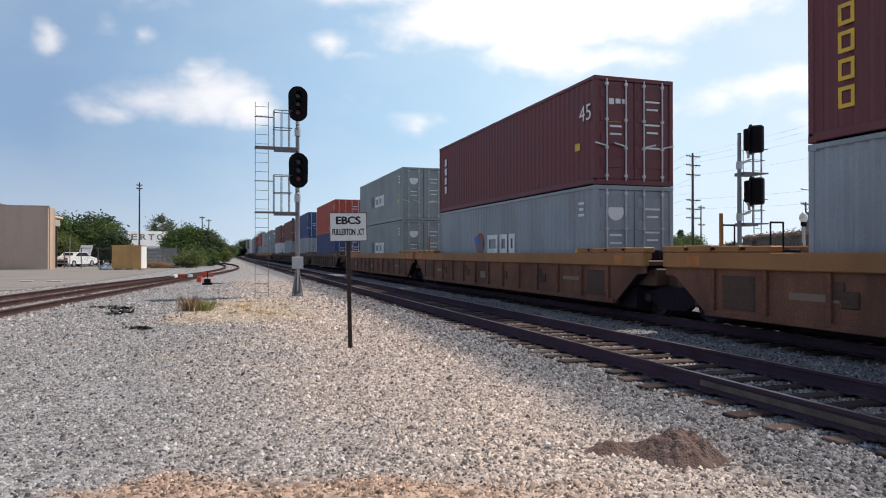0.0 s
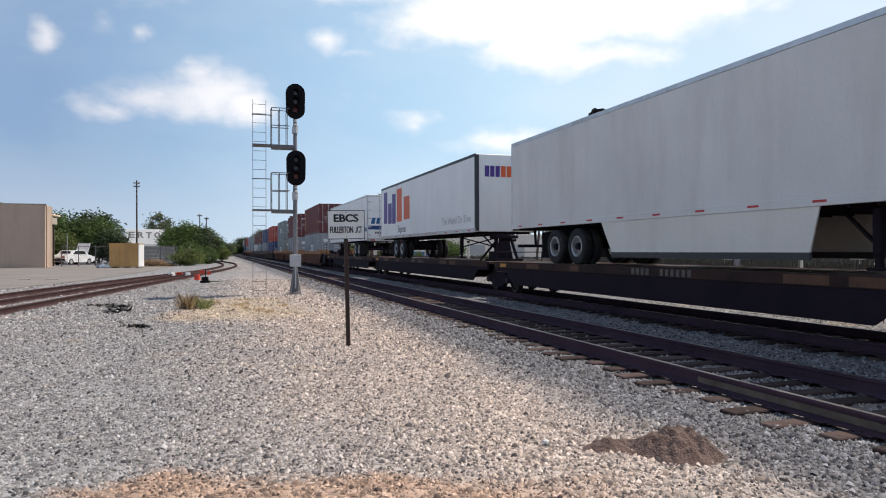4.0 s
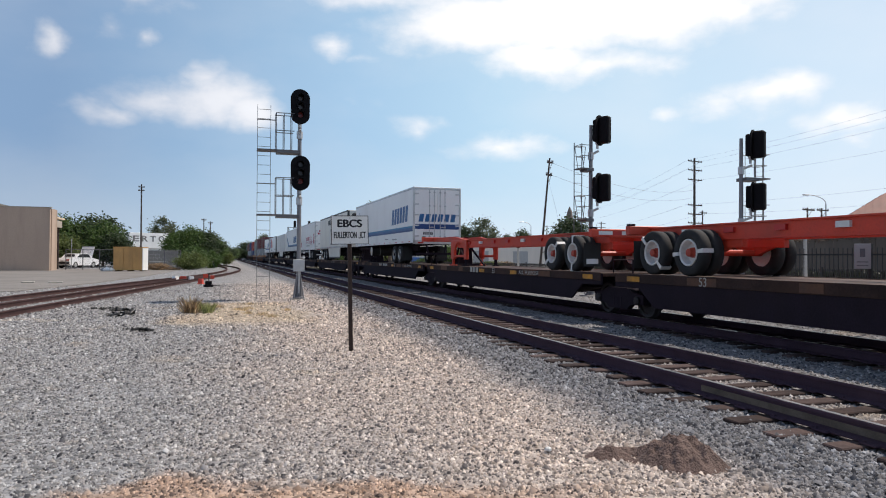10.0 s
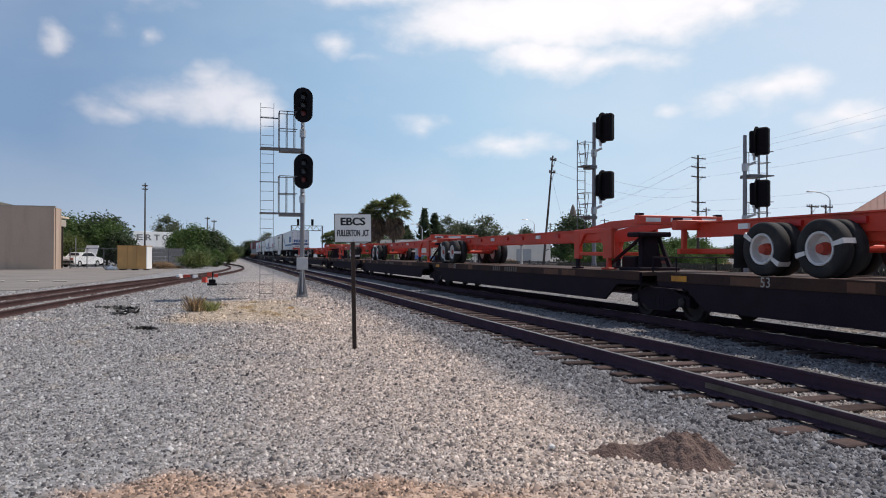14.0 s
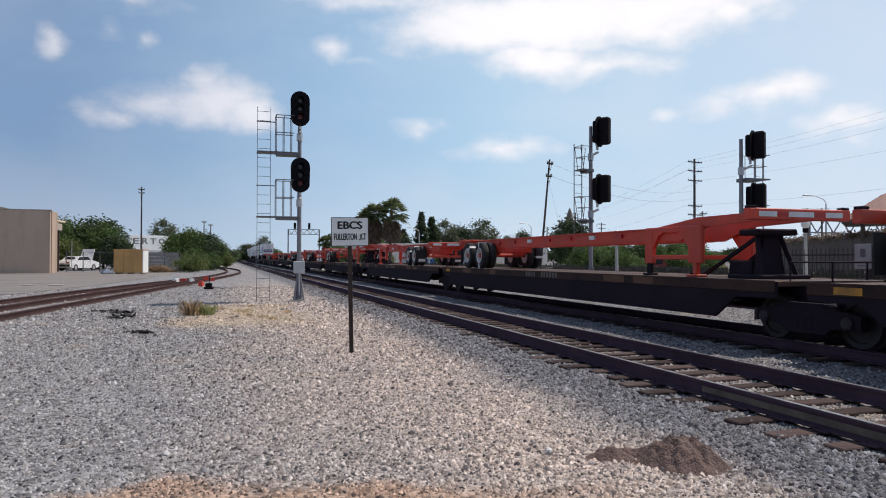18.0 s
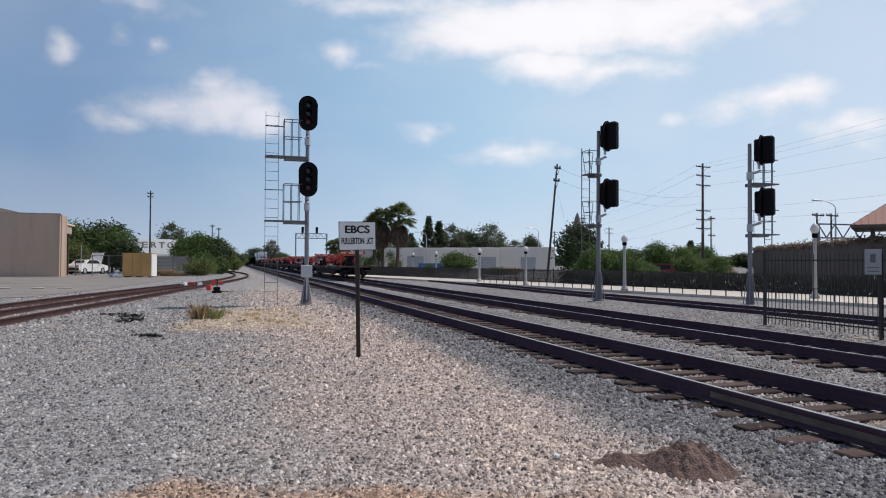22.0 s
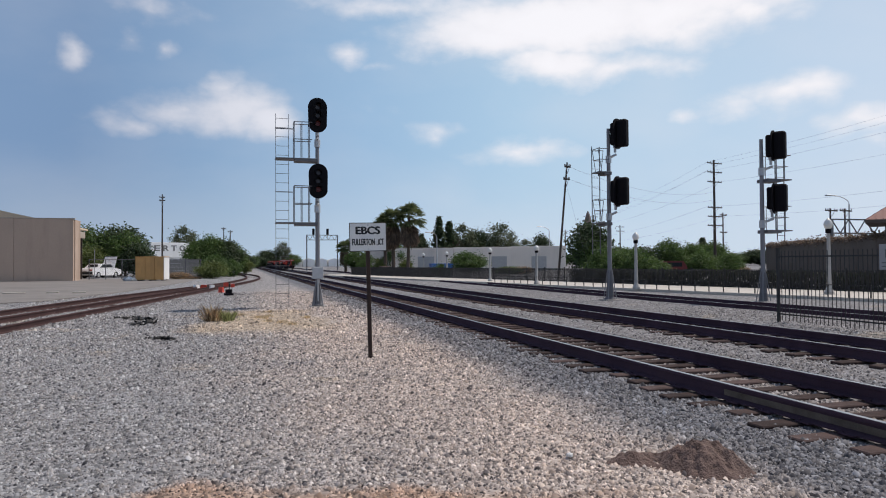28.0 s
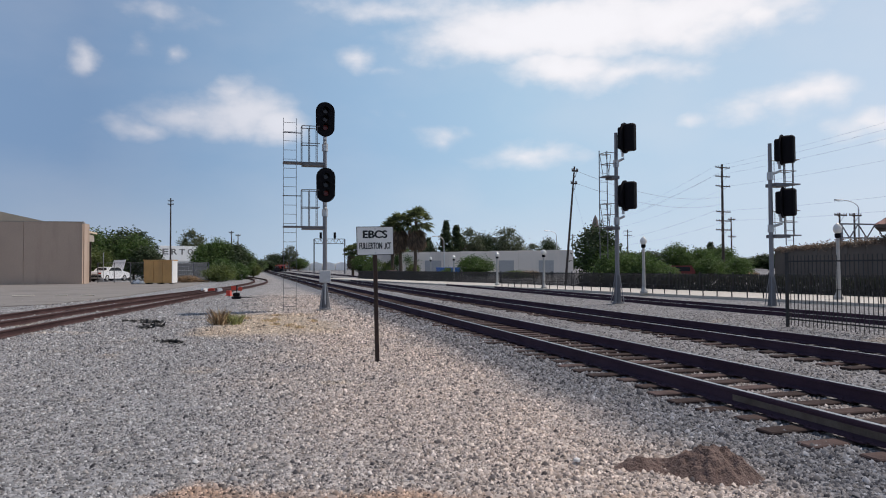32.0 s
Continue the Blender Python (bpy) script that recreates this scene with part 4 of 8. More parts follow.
        part("unit_vent", Geo().lathe([(0.22, 0), (0.22, 0.12), (0.12, 0.16)], 14, "z", (0.35, L / 2 + 0.2, z0 + 2.70)), signal_black, unit)
        tank = part("fuel_tank", Geo().lathe([(0.10, -1.10), (0.30, -1.08), (0.30, 1.08), (0.10, 1.10)], 20, "x", (0, 3.35, 0.74)), mud_black, t, "black drum-shaped fuel tank")
        for s in (-1, 1):
            part("tank_end", Geo().lathe([(0.29, s * 1.085), (0.27, s * 1.115), (0.05, s * 1.125)], 20, "x", (0, 3.35, 0.74)), alu, tank, "bright metal tank end")
            part("tank_strap", Geo().lathe([(0.31, s * 0.55 - 0.03), (0.31, s * 0.55 + 0.03)], 20, "x", (0, 3.35, 0.74)), dark_metal, tank)
    # liveries, as plain coloured shapes; seen: the side that faces the camera
    sides = ((1,) if reverse else (-1,))
    for s in sides:
        xs = s * (W / 2 + 0.006)
        F = ("x", xs)
        if livery == "swoosh":
            bend_y, bend_z = (4.25, 4.17, 4.08, 3.98, 3.87, 3.75), (0.60, 0.645, 0.69, 0.75, 0.81, 0.88)
            end_y, end_z = (6.85, 6.815, 6.78, 6.74, 6.70, 6.65), (1.75, 1.81, 1.87, 1.95, 2.03, 2.12)
            for k, m in enumerate((blue_deep, blue_deep, blue_bright, blue_bright, teal)):   # shaded from deep blue up to teal
                part("side_stripe", Geo().prism([(-L / 2 + 0.10, z0 + bend_z[k]), (bend_y[k], z0 + bend_z[k]), (bend_y[k + 1], z0 + bend_z[k + 1]), (-L / 2 + 0.10, z0 + bend_z[k + 1])], xs - 0.004, xs + 0.003, "x"), m, t, "blue stripe along the side")
                part("stripe_sweep", Geo().prism([(bend_y[k], z0 + bend_z[k]), (end_y[k], z0 + end_z[k]), (end_y[k + 1], z0 + end_z[k + 1]), (bend_y[k + 1], z0 + bend_z[k + 1])], xs - 0.004, xs + 0.003, "x"), m, t, "blue stripe sweeping upwards")
            part("side_star", Geo().prism([(7.55, z0 + 1.95), (7.15, z0 + 1.85), (7.28, z0 + 1.35), (6.98, z0 + 1.70), (6.62, z0 + 1.62), (6.82, z0 + 1.92), (6.80, z0 + 2.42), (7.05, z0 + 2.08)], xs - 0.006, xs + 0.004, "x"), blue_deep, t, "blue star emblem")
            bars(t, "side_letters", blue_bright, [(-3.62 - 0.62 * k, z0 + 1.52 + 0.012 * k, 0.44, 0.86, -0.20) for k in range(6)], F, "blue company lettering drawn as slanted blocks")
            bars(t, "small_print", pale_grey, [(3.6, z0 + 0.42, 0.04, 0.2, 0), (7.2, z0 + 0.30, 0.5, 0.1, 0), (-2.0, z0 + 0.30, 0.7, 0.06, 0), (-4.0, z0 + 0.26, 1.0, 0.07, 0)], F)
        if livery == "two_tone":
            c = 1 if s > 0 else -1
            bars(t, "side_letters", purple, [(-6.95, z0 + 1.80, 0.80, 1.83, 0), (-5.88, z0 + 1.43, 0.85, 1.16, 0), (-4.92, z0 + 1.65, 0.78, 1.66, 0)], F, "purple company letters drawn as blocks")
            bars(t, "more_letters", orange_red, [(-3.70, z0 + 1.78, 1.05, 1.80, 0), (-2.15, z0 + 1.55, 1.15, 1.20, 0)], F, "orange company letters drawn as blocks")
            words("Express", 0.50, charcoal, t, pose(xs, -3.15, z0 + 0.46, 0, 0, 90 * s), "side_wording", width=1.62)
            words("The World On Time", 0.42, faint_grey, t, pose(xs, 5.75, z0 + 0.54, 0, 0, 90 * s), "side_wording", width=3.7)
        if livery == "tour":
            bars(t, "side_letters", crimson, [(a, z0 + 1.25, 0.32, 0.42, 0) for a in (-0.1, -0.6, -1.35, -1.85, -2.35, -2.85)], F, "crimson company lettering drawn as blocks")
            words("L O G I S T I C S", 0.29, crimson, t, pose(xs, -1.48, z0 + 0.80, 0, 0, 90 * s), "side_wording", width=3.1)
            bars(t, "number_marking", crimson, [(7.4 - 0.22 * k, z0 + 0.78, 0.15, 0.22, 0) for k in range(12)] + [(6.2, z0 + 0.50, 2.8, 0.10, 0)], F)
            bars(t, "grey_wording", pale_grey, [(-0.3 - 0.5 * k, z0 + 0.47, 0.34, 0.11, 0) for k in range(7)], F)
            for k, (yy, hh, ww) in enumerate(((-3.85, 1.0, 0.75), (-5.25, 0.75, 1.2), (-7.25, 1.1, 0.8))):
                g, zb = Geo(), z0 + 0.62

                def patch(*corners):
                    g.prism([(yy + a * ww, zb + b * hh) for a, b in corners], xs - 0.004, xs + 0.003, "x")

                if k == 1:                       # a small plane from the front: body, wings, fin and tail plane
                    patch(*[(0.17 * math.cos(a * math.pi / 5), 0.36 + 0.27 * math.sin(a * math.pi / 5)) for a in range(10)])
                    for d in (-1, 1):
                        patch((d * 0.16, 0.26), (d * 0.62, 0.38), (d * 0.62, 0.44), (d * 0.165, 0.36))
                        patch(*[(d * 0.30 + 0.06 * math.cos(a * math.pi / 4), 0.20 + 0.09 * math.sin(a * math.pi / 4)) for a in range(8)])
                    patch((-0.025, 0.62), (0.025, 0.62), (0.02, 1.0), (-0.02, 1.0))
                    patch((-0.28, 1.005), (0.28, 1.005), (0.24, 1.07), (-0.24, 1.07))
                    patch((-0.02, -0.05), (0.02, -0.05), (0.02, 0.095), (-0.02, 0.095))
                else:                            # a bus or a tram from the front: window frame, apron, wheels, mirrors
                    patch((-0.44, 0.10), (0.44, 0.10), (0.46, 0.42), (-0.46, 0.42))
                    patch((-0.38, 0.88), (0.38, 0.88), (0.26, 1.0), (-0.26, 1.0))
                    for d in (-1, 1):
                        patch((d * 0.46, 0.425), (d * 0.36, 0.425), (d * 0.30, 0.875), (d * 0.40, 0.875))
                        patch((d * 0.38, 0.0), (d * 0.20, 0.0), (d * 0.20, 0.095), (d * 0.38, 0.095))
                        if k == 0:
                            patch((d * 0.50, 0.50), (d * 0.56, 0.50), (d * 0.54, 0.80), (d * 0.48, 0.80))
                    if k == 2:
                        patch((-0.03, 0.425), (0.03, 0.425), (0.03, 0.875), (-0.03, 0.875))
                        patch((-0.20, 1.06), (0.20, 1.06), (0.20, 1.10), (-0.20, 1.10))
                part("vehicle_emblem", g, crimson, t, "crimson picture of a vehicle as plain blocks")
        if livery == "shield":
            bars(t, "side_letters", charcoal, [(-2.30 + 0.38 * k, z0 + 2.36, 0.30, 0.44, 0.0) for k in range(5)], F, "black company lettering drawn as blocks")
            words("INTERMODAL", 0.46, charcoal, t, pose(xs, 1.12, z0 + 2.38, 0, 0, 90 * s), "side_wording", width=3.5, bold=0.012)
            o = [(-0.95, z0 + 1.72), (0.2, z0 + 1.98), (1.30, z0 + 1.72), (1.22, z0 + 1.40), (0.85, z0 + 0.90), (0.2, z0 + 0.66), (-0.45, z0 + 0.90), (-0.85, z0 + 1.40)]
            part("shield", Geo().prism(o, xs - 0.004, xs + 0.003, "x"), charcoal, t, "dark shield emblem")
            bars(t, "shield_marking", trailer_cream, [(0.2, z0 + 1.3, 0.14, 0.8, 0), (-0.2, z0 + 1.3, 0.08, 0.8, 0.30), (0.6, z0 + 1.3, 0.08, 0.8, -0.30)], ("x", xs + s * 0.006))
            bars(t, "nose_print", charcoal, [(7.65, z0 + 0.75 + 0.14 * k, 0.10, 0.08, 0) for k in range(9)], F)
            bars(t, "small_print", pale_grey, [(-1.0 + 0.24 * k, z0 + 0.38, 0.16, 0.12, 0) for k in range(12)], F)
    if livery == "swoosh":
        E_ = ("y", -L / 2 - 0.008)
        part("rear_stripe", Geo().box(-W / 2 + 0.1, W / 2 - 0.1, -L / 2 - 0.008, -L / 2 + 0.002, z0 + 0.72, z0 + 0.98), blue_deep, t, "blue stripe across the doors")
        bars(t, "rear_letters", blue_bright, [(-0.86 + 0.345 * k, z0 + 1.30, 0.24, 0.40, 0.18) for k in range(6)], E_, "blue company lettering drawn as slanted blocks")
        bars(t, "rear_number", charcoal, [(-0.72 + 0.11 * k, z0 + 0.50, 0.07, 0.13, 0) for k in range(5)], E_)
    if livery == "tour":
        E_ = ("y", -L / 2 - 0.008)
        bars(t, "rear_letters", crimson, [(-0.75 + 0.22 * k, z0 + 1.98, 0.17, 0.2, 0) for k in range(2)] + [(-0.9 + 0.2 * k, z0 + 1.72, 0.16, 0.2, 0) for k in range(4)], E_, "crimson lettering drawn as blocks")
        bars(t, "rear_number", pale_grey, [(-0.85 + 0.13 * k, z0 + 0.62, 0.08, 0.13, 0) for k in range(8)], E_)
        for zz in (2.2, 1.1):
            part("rear_emblem", Geo().box(0.42, 0.78, -L / 2 - 0.01, -L / 2 + 0.002, z0 + zz, z0 + zz + 0.28, 0.003), crimson, t, "small crimson emblem")
    if livery == "two_tone":
        N_ = ("y", L / 2 + 0.012)
        bars(t, "front_letters", purple, [(0.82 - 0.22 * k, z0 + 2.35, 0.17, 0.42, 0) for k in range(3)], N_, "purple company letters drawn as blocks")
        bars(t, "front_more_letters", orange_red, [(0.14 - 0.24 * k, z0 + 2.35, 0.19, 0.42, 0) for k in range(2)], N_)
    if livery == "placard":
        o = [(0.45, z0 + 1.05), (0.72, z0 + 1.32), (0.45, z0 + 1.59), (0.18, z0 + 1.32)]
        part("placard_frame", Geo().prism(o, L / 2 + 0.005, L / 2 + 0.02, "y"), pale_grey, t, "grey diamond placard holder")
    t["z0"], t["turn"] = 1.08, (180.0 if reverse else 0.0)
    return on_train(t, u)


faded_white = mat("faded_white", (0.42, 0.40, 0.37), 0.7, 0, 0.2, 6, 40, 0, GRIME, 0.5)
faded_dark = mat("faded_marks", (0.13, 0.115, 0.10), 0.75, 0, 0.25, 6, 40, 0, GRIME, 0.6)
edge_rust = mat("edge_rust", (0.044, 0.025, 0.021), 0.8, 0, 0.4, 1.5, 30, 0.001, (0.085, 0.042, 0.026), 0.5, gloss=0.2)
rust_patch = mat("rust_patch", (0.115, 0.050, 0.026), 0.75, 0, 0.3, 3, 30, 0.001, (0.07, 0.04, 0.03), 0.7)


def flat_wagon(u, half, number_text, label, far_bogie, near_bogie, number_at=None, hitch_in=1.7, coupled=(0, 0)):
    near, far = (3.4 if c else 1.1 for c in coupled)
    w = thing("flat_wagon", label, "rail wagon", group="flat wagons of the train")
    part("centre_sill", Geo().prism([(-half, 0.70), (-half + 2.6, 0.62), (-half + 4.2, 0.36), (half - 4.2, 0.36), (half - 2.6, 0.62), (half, 0.70), (half, 1.0), (-half, 1.0)], -0.42, 0.42, "x"), dark_steel, w, "deep black centre sill")
    part("deck", Geo().box(-1.28, 1.28, -half + 0.15, half - 0.15, 0.98, 1.075, 0.01), wagon_brown, w, "rusty steel deck")
    for s in (-1, 1):
        x = s * 1.30
        side = part("side_sill", Geo().prism([(-half + 0.1, 0.78), (-half + near, 0.76), (-half + near + 0.6, 0.34), (half - far - 0.6, 0.34), (half - far, 0.76), (half - 0.1, 0.78), (half - 0.1, 1.07), (-half + 0.1, 1.07)], x - 0.03, x + 0.03, "x"), dark_steel, w, "black side sill")
        part("edge_band", Geo().box(x - 0.035, x + s * 0.05, -half + 0.1, half - 0.1, 0.88, 1.09, 0.01), edge_rust, side, "rust-brown edge of the deck")
        for y, w_ in ((half * 0.66, 0.9), (half * 0.38, 0.5), (-half * 0.45, 0.95), (-half * 0.58, 0.8)):
            part("rust_patch", Geo().box(x + s * 0.046, x + s * 0.053, y - w_ / 2, y + w_ / 2, 0.90, 1.06), rust_patch, side, "worn rust-orange patch")
        for y in (-half + 0.75, -half * 0.29, 0.62, half - 0.9) if number_at is not None else (half - 0.9,):
            part("yellow_patch", Geo().box(x + s * 0.046, x + s * 0.056, y - 0.26, y + 0.26, 0.91, 1.03), bright_yellow, side, "yellow reflective patch")
        if s < 0:
            if number_at is not None and number_at > -1:
                marks = [(1.75 - 0.31 * k, 0.985, 0.22, 0.19, 0) for k in range(3)]
            else:
                marks = [(0.75 - 0.19 * k, 0.985, 0.12, 0.15, 0) for k in range(4)] + [(-0.35 - 0.19 * k, 0.985, 0.11, 0.15, 0) for k in range(6)]
            bars(w, "lettering", faded_white if number_at is not None else faded_dark, marks, ("x", x - 0.056), "running marks drawn as bars")
            if number_text:
                y = half - 3.4 if number_at is None else number_at
                words(number_text, 0.26, faded_white, w, pose(x - 0.055, y, 0.975, 0, 0, -90), "size_number")
                if number_at is not None:
                    words("ALL PURPOSE", 0.17, faded_white, w, pose(x - 0.055, y - 3.0, 0.975, 0, 0, -90), "lettering", width=1.5)
        air = Geo().lathe([(0.06, -0.55), (0.20, -0.5), (0.20, 0.5), (0.06, 0.55)], 14, "y", (s * 0.85, 1.6, 0.62))
        if s < 0:
            part("air_tank", air, galvanised, w, "grey air reservoir")
    for y in (half - hitch_in, -half + hitch_in):
        g, d = Geo(), -1 if y > 0 else 1         # the stay leans inwards from the wagon's end
        g.box(-0.6, 0.6, y - 0.5, y + 0.5, 1.07, 1.16, 0.02)
        for s in (-1, 1):
            g.bar((s * 0.45, y - 0.3 * d, 1.1), (s * 0.28, y, 1.98), 0.08, 0.09)
            g.bar((s * 0.40, y + 1.5 * d, 1.1), (s * 0.26, y + 0.05 * d, 1.9), 0.06, 0.07)
        g.box(-0.5, 0.5, y - 0.28, y + 0.28, 1.95, 2.08, 0.03)
        g.prism([(-0.34, 1.1), (0.34, 1.1), (0.18, 1.95), (-0.18, 1.95)], y - 0.10, y + 0.06, "y")
        g.box(-0.35, 0.35, y + 0.1, y + 0.75, 1.12, 1.45, 0.03)
        if (y > 0) == far_bogie:
            part("hitch_stand", g, dark_steel, w, "black folding trailer hitch")
    for y, s in ((half, 1), (-half, -1)):
        g = Geo().box(-0.62, 0.62, y - s * 0.6, y, 0.66, 1.0, 0.02)
        g.rod((-0.9, y - s * 0.2, 1.08), (-0.9, y - s * 0.2, 1.42), 0.018, 6).rod((0.9, y - s * 0.2, 1.08), (0.9, y - s * 0.2, 1.42), 0.018, 6).rod((-0.9, y - s * 0.2, 1.42), (0.9, y - s * 0.2, 1.42), 0.016, 6)
        part("end_beam", g, dark_steel, w)
        if coupled[s > 0]:
            g = Geo().box(-0.16, 0.16, y - s * 0.3, y + s * 0.30, 0.62, 0.92, 0.04)
            g.box(-0.30, 0.30, y + s * 0.12, y + s * 0.26, 0.56, 0.96, 0.04)
            g.rod((-0.55, y - s * 0.1, 0.70), (-0.30, y + s * 0.26, 0.34), 0.03, 8)
            part("coupler", g, dark_steel, w, "black knuckle coupler with hanging hose")
            g = Geo().box(-1.22, -0.62, y - s * 0.95, y - s * 0.10, 0.50, 0.80, 0.03).rod((-1.24, y - s * 0.12, 0.30), (-1.24, y - s * 0.12, 0.80), 0.015, 6).rod((-1.24, y - s * 0.50, 0.30), (-1.24, y - s * 0.50, 0.80), 0.015, 6).rod((-1.24, y - s * 0.12, 0.31), (-1.24, y - s * 0.50, 0.31), 0.015, 6)
            part("brake_gear", g, dark_steel, w, "black brake gear and step under the end")
    w["z0"] = 0.0
    return on_train(w, u)


def container_chassis(u, L, wheels, reverse, label):
    """An empty road chassis, tip (gooseneck) at +y, tail at -y; wheels: places of the axles from the tail."""
    c = thing("container_chassis", label, "chassis", group="chassis on the train")
    tip, tail = L / 2, -L / 2
    lt = tip - (0.0 if reverse else 1.2)         # where the landing gear is counted from
    for s in (-1, 1):
        x = s * 0.60
        g = Geo()
        g.box(x - 0.012, x + 0.012, tail + 0.1, lt - 3.3, 0.80, 1.12)
        g.box(x - 0.07, x + 0.07, tail + 0.1, lt - 3.3, 1.10, 1.13)
        g.box(x - 0.07, x + 0.07, tail + 0.1, lt - 3.3, 0.79, 0.82)
        part("main_beam", g, chassis_orange, c, "orange I-section main beam")
        g = Geo().prism([(lt - 3.9, 0.80), (lt - 2.9, 0.80), (lt - 1.9, 1.10), (tip - 0.1, 1.16), (tip - 0.1, 1.32), (lt - 2.2, 1.31), (lt - 3.9, 1.12)], x - 0.05, x + 0.05, "x")
        part("gooseneck", g, chassis_orange, c, "orange gooseneck")
        for k in range(9):
            y = tail + 1.6 + k * (L - 5.6) / 8
            part("reflector", Geo().box(x + s * 0.013, x + s * 0.075, y - 0.14, y + 0.14, 0.93, 1.04), reflector_red if k % 3 else white_paint, c, "reflective strip on the beam")
        # side frame of the landing gear: two posts and a brace
        xo = s * 0.68
        g = Geo()
        g.box(xo - 0.06, xo + 0.06, lt - 2.45, lt - 2.0, 0.30, 1.12, 0.02)
        g.box(xo - 0.06, xo + 0.06, lt - 4.1, lt - 3.78, 0.28, 1.12, 0.02)
        g.box(xo - 0.05, xo + 0.05, lt - 4.1, lt - 2.05, 1.00, 1.14, 0.02)
        g.box(xo - 0.04, xo + 0.04, lt - 4.0, lt - 2.1, 0.38, 0.48, 0.01)
        g.prism([(lt - 2.45, 0.65), (lt - 2.45, 1.05), (lt - 2.95, 1.05), (lt - 2.70, 0.95)], xo - 0.045, xo + 0.045, "x")
        g.prism([(lt - 3.78, 0.65), (lt - 3.78, 1.05), (lt - 3.3, 1.05), (lt - 3.55, 0.95)], xo - 0.045, xo + 0.045, "x")
        frame = part("leg_frame", g, chassis_orange, c, "orange landing gear frame")
        part("leg", Geo().box(xo - 0.05, xo + 0.05, lt - 4.02, lt - 3.88, 0.04, 0.5, 0.01).box(xo - 0.13, xo + 0.13, lt - 4.08, lt - 3.82, 0.0, 0.05, 0.01), dark_steel, frame)
        part("foot_pad", Geo().box(xo - 0.14, xo + 0.14, lt - 2.40, lt - 2.04, 0.0, 0.05, 0.01).box(xo - 0.05, xo + 0.05, lt - 2.28, lt - 2.16, 0.04, 0.35), chassis_orange, frame)
    for k in range(8):
        y = tail + 0.9 + k * (L - 5.0) / 7
        part("cross_member", Geo().box(-0.6, 0.6, y - 0.05, y + 0.05, 0.86, 1.06, 0.01), chassis_orange, c)
    for y, h0, name in ((tip - 0.08, 1.14, "front_bolster"), (tail + 0.1, 0.95, "rear_bolster")):
        b = part(name, Geo().box(-1.22, 1.22, y - 0.09, y + 0.09, h0, h0 + 0.22, 0.015), chassis_orange, c, "orange bolster across the end")
        yy = y + (0.095 if y > 0 else -0.095)
        for x, m, w in ((-0.80, white_paint, 0.42), (0.0, white_paint, 0.62), (0.8, white_paint, 0.42), (-0.43, reflector_red, 0.26), (0.45, reflector_red, 0.22)):
            part("tape", Geo().box(x - w / 2, x + w / 2, yy - 0.004, yy + 0.004, h0 + 0.06, h0 + 0.16), m, b)
        for s in (-1, 1):
            part("twist_lock", Geo().box(s * 1.04, s * 1.20, y - 0.08, y + 0.08, h0 + 0.22, h0 + 0.27, 0.01), dark_steel, b)
    # tandem
    ya, yb = tail + wheels[0], tail + wheels[1]
    g = Geo()
    for s in (-1, 1):
        g.box(s * 0.46, s * 0.60, ya - 0.9, yb + 0.9, 0.62, 0.80, 0.01)
        for y in (ya, yb):
            g.prism([(y - 0.55, 0.62), (y - 0.1, 0.46), (y + 0.1, 0.46), (y + 0.55, 0.62)], s * 0.53 - 0.05, s * 0.53 + 0.05, "x")
    part("slider_frame", g, chassis_orange, c, "orange axle frame")
    for y in (ya, yb):
        part("axle", Geo().rod((-1.0, y, 0.51), (1.0, y, 0.51), 0.07, 10), chassis_orange, c)
        for s in (-1, 1):
            a = (y * 37 + s * 50 + u * 13) % 360
            dual_wheels(c, s * 1.10, y, 0.51, rim_white, hub_red, (a, a + 180) if s < 0 or reverse else None)
    for s in (-1, 1):
        part("mud_flap", Geo().box(s * 0.72, s * 1.24, ya - 0.70, ya - 0.685, 0.15, 0.80), mud_black, c, "black rubber mud flap")
        part("flap_plate", Geo().box(s * 0.80, s * 1.16, ya - 0.71, ya - 0.70, 0.22, 0.36), white_paint, c)
    if wheels[0] > 2.0:
        g = Geo().box(-1.1, 1.1, tail + 0.04, tail + 0.14, 0.42, 0.54, 0.01)
        for s in (-1, 1):
            g.box(s * 0.9, s * 1.0, tail + 0.05, tail + 0.13, 0.5, 0.98)
            g.box(s * 0.55, s * 0.65, tail + 1.3, tail + 1.42, 0.46, 0.82)
            g.box(s * 0.58, s * 0.66, tail + 0.05, tail + 1.9, 0.44, 0.53)
        part("bumper", g, chassis_orange, c, "orange rear bumper on posts")
    c["z0"], c["turn"] = 1.08, (180.0 if reverse else 0.0)
    return on_train(c, u)

# ---- railway vehicles: built round (0, 0, 0) on the rail tops, forwards along +y ----
SPEED = 18.0
TRAIN = []                                    # (thing, place along the train)


def on_train(ob, u):
    TRAIN.append((ob, u))
    return ob


def rail_wheel(s, r=0.42):
    return Geo().lathe([(0.1, s * 0.66), (r + 0.03, s * 0.66), (r + 0.02, s * 0.70), (r, s * 0.71), (r - 0.02, s * 0.80), (r - 0.10, s * 0.80), (r - 0.12, s * 0.75), (0.14, s * 0.75), (0.12, s * 0.84), (0.05, s * 0.84)], 20, "x")


RAIL_WHEELS = {s: rail_wheel(s).mesh("wheel", wheel_steel) for s in (-1, 1)}
AXLE = Geo().rod((-0.75, 0, 0), (0.75, 0, 0), 0.08, 8).mesh("axle", wheel_steel)


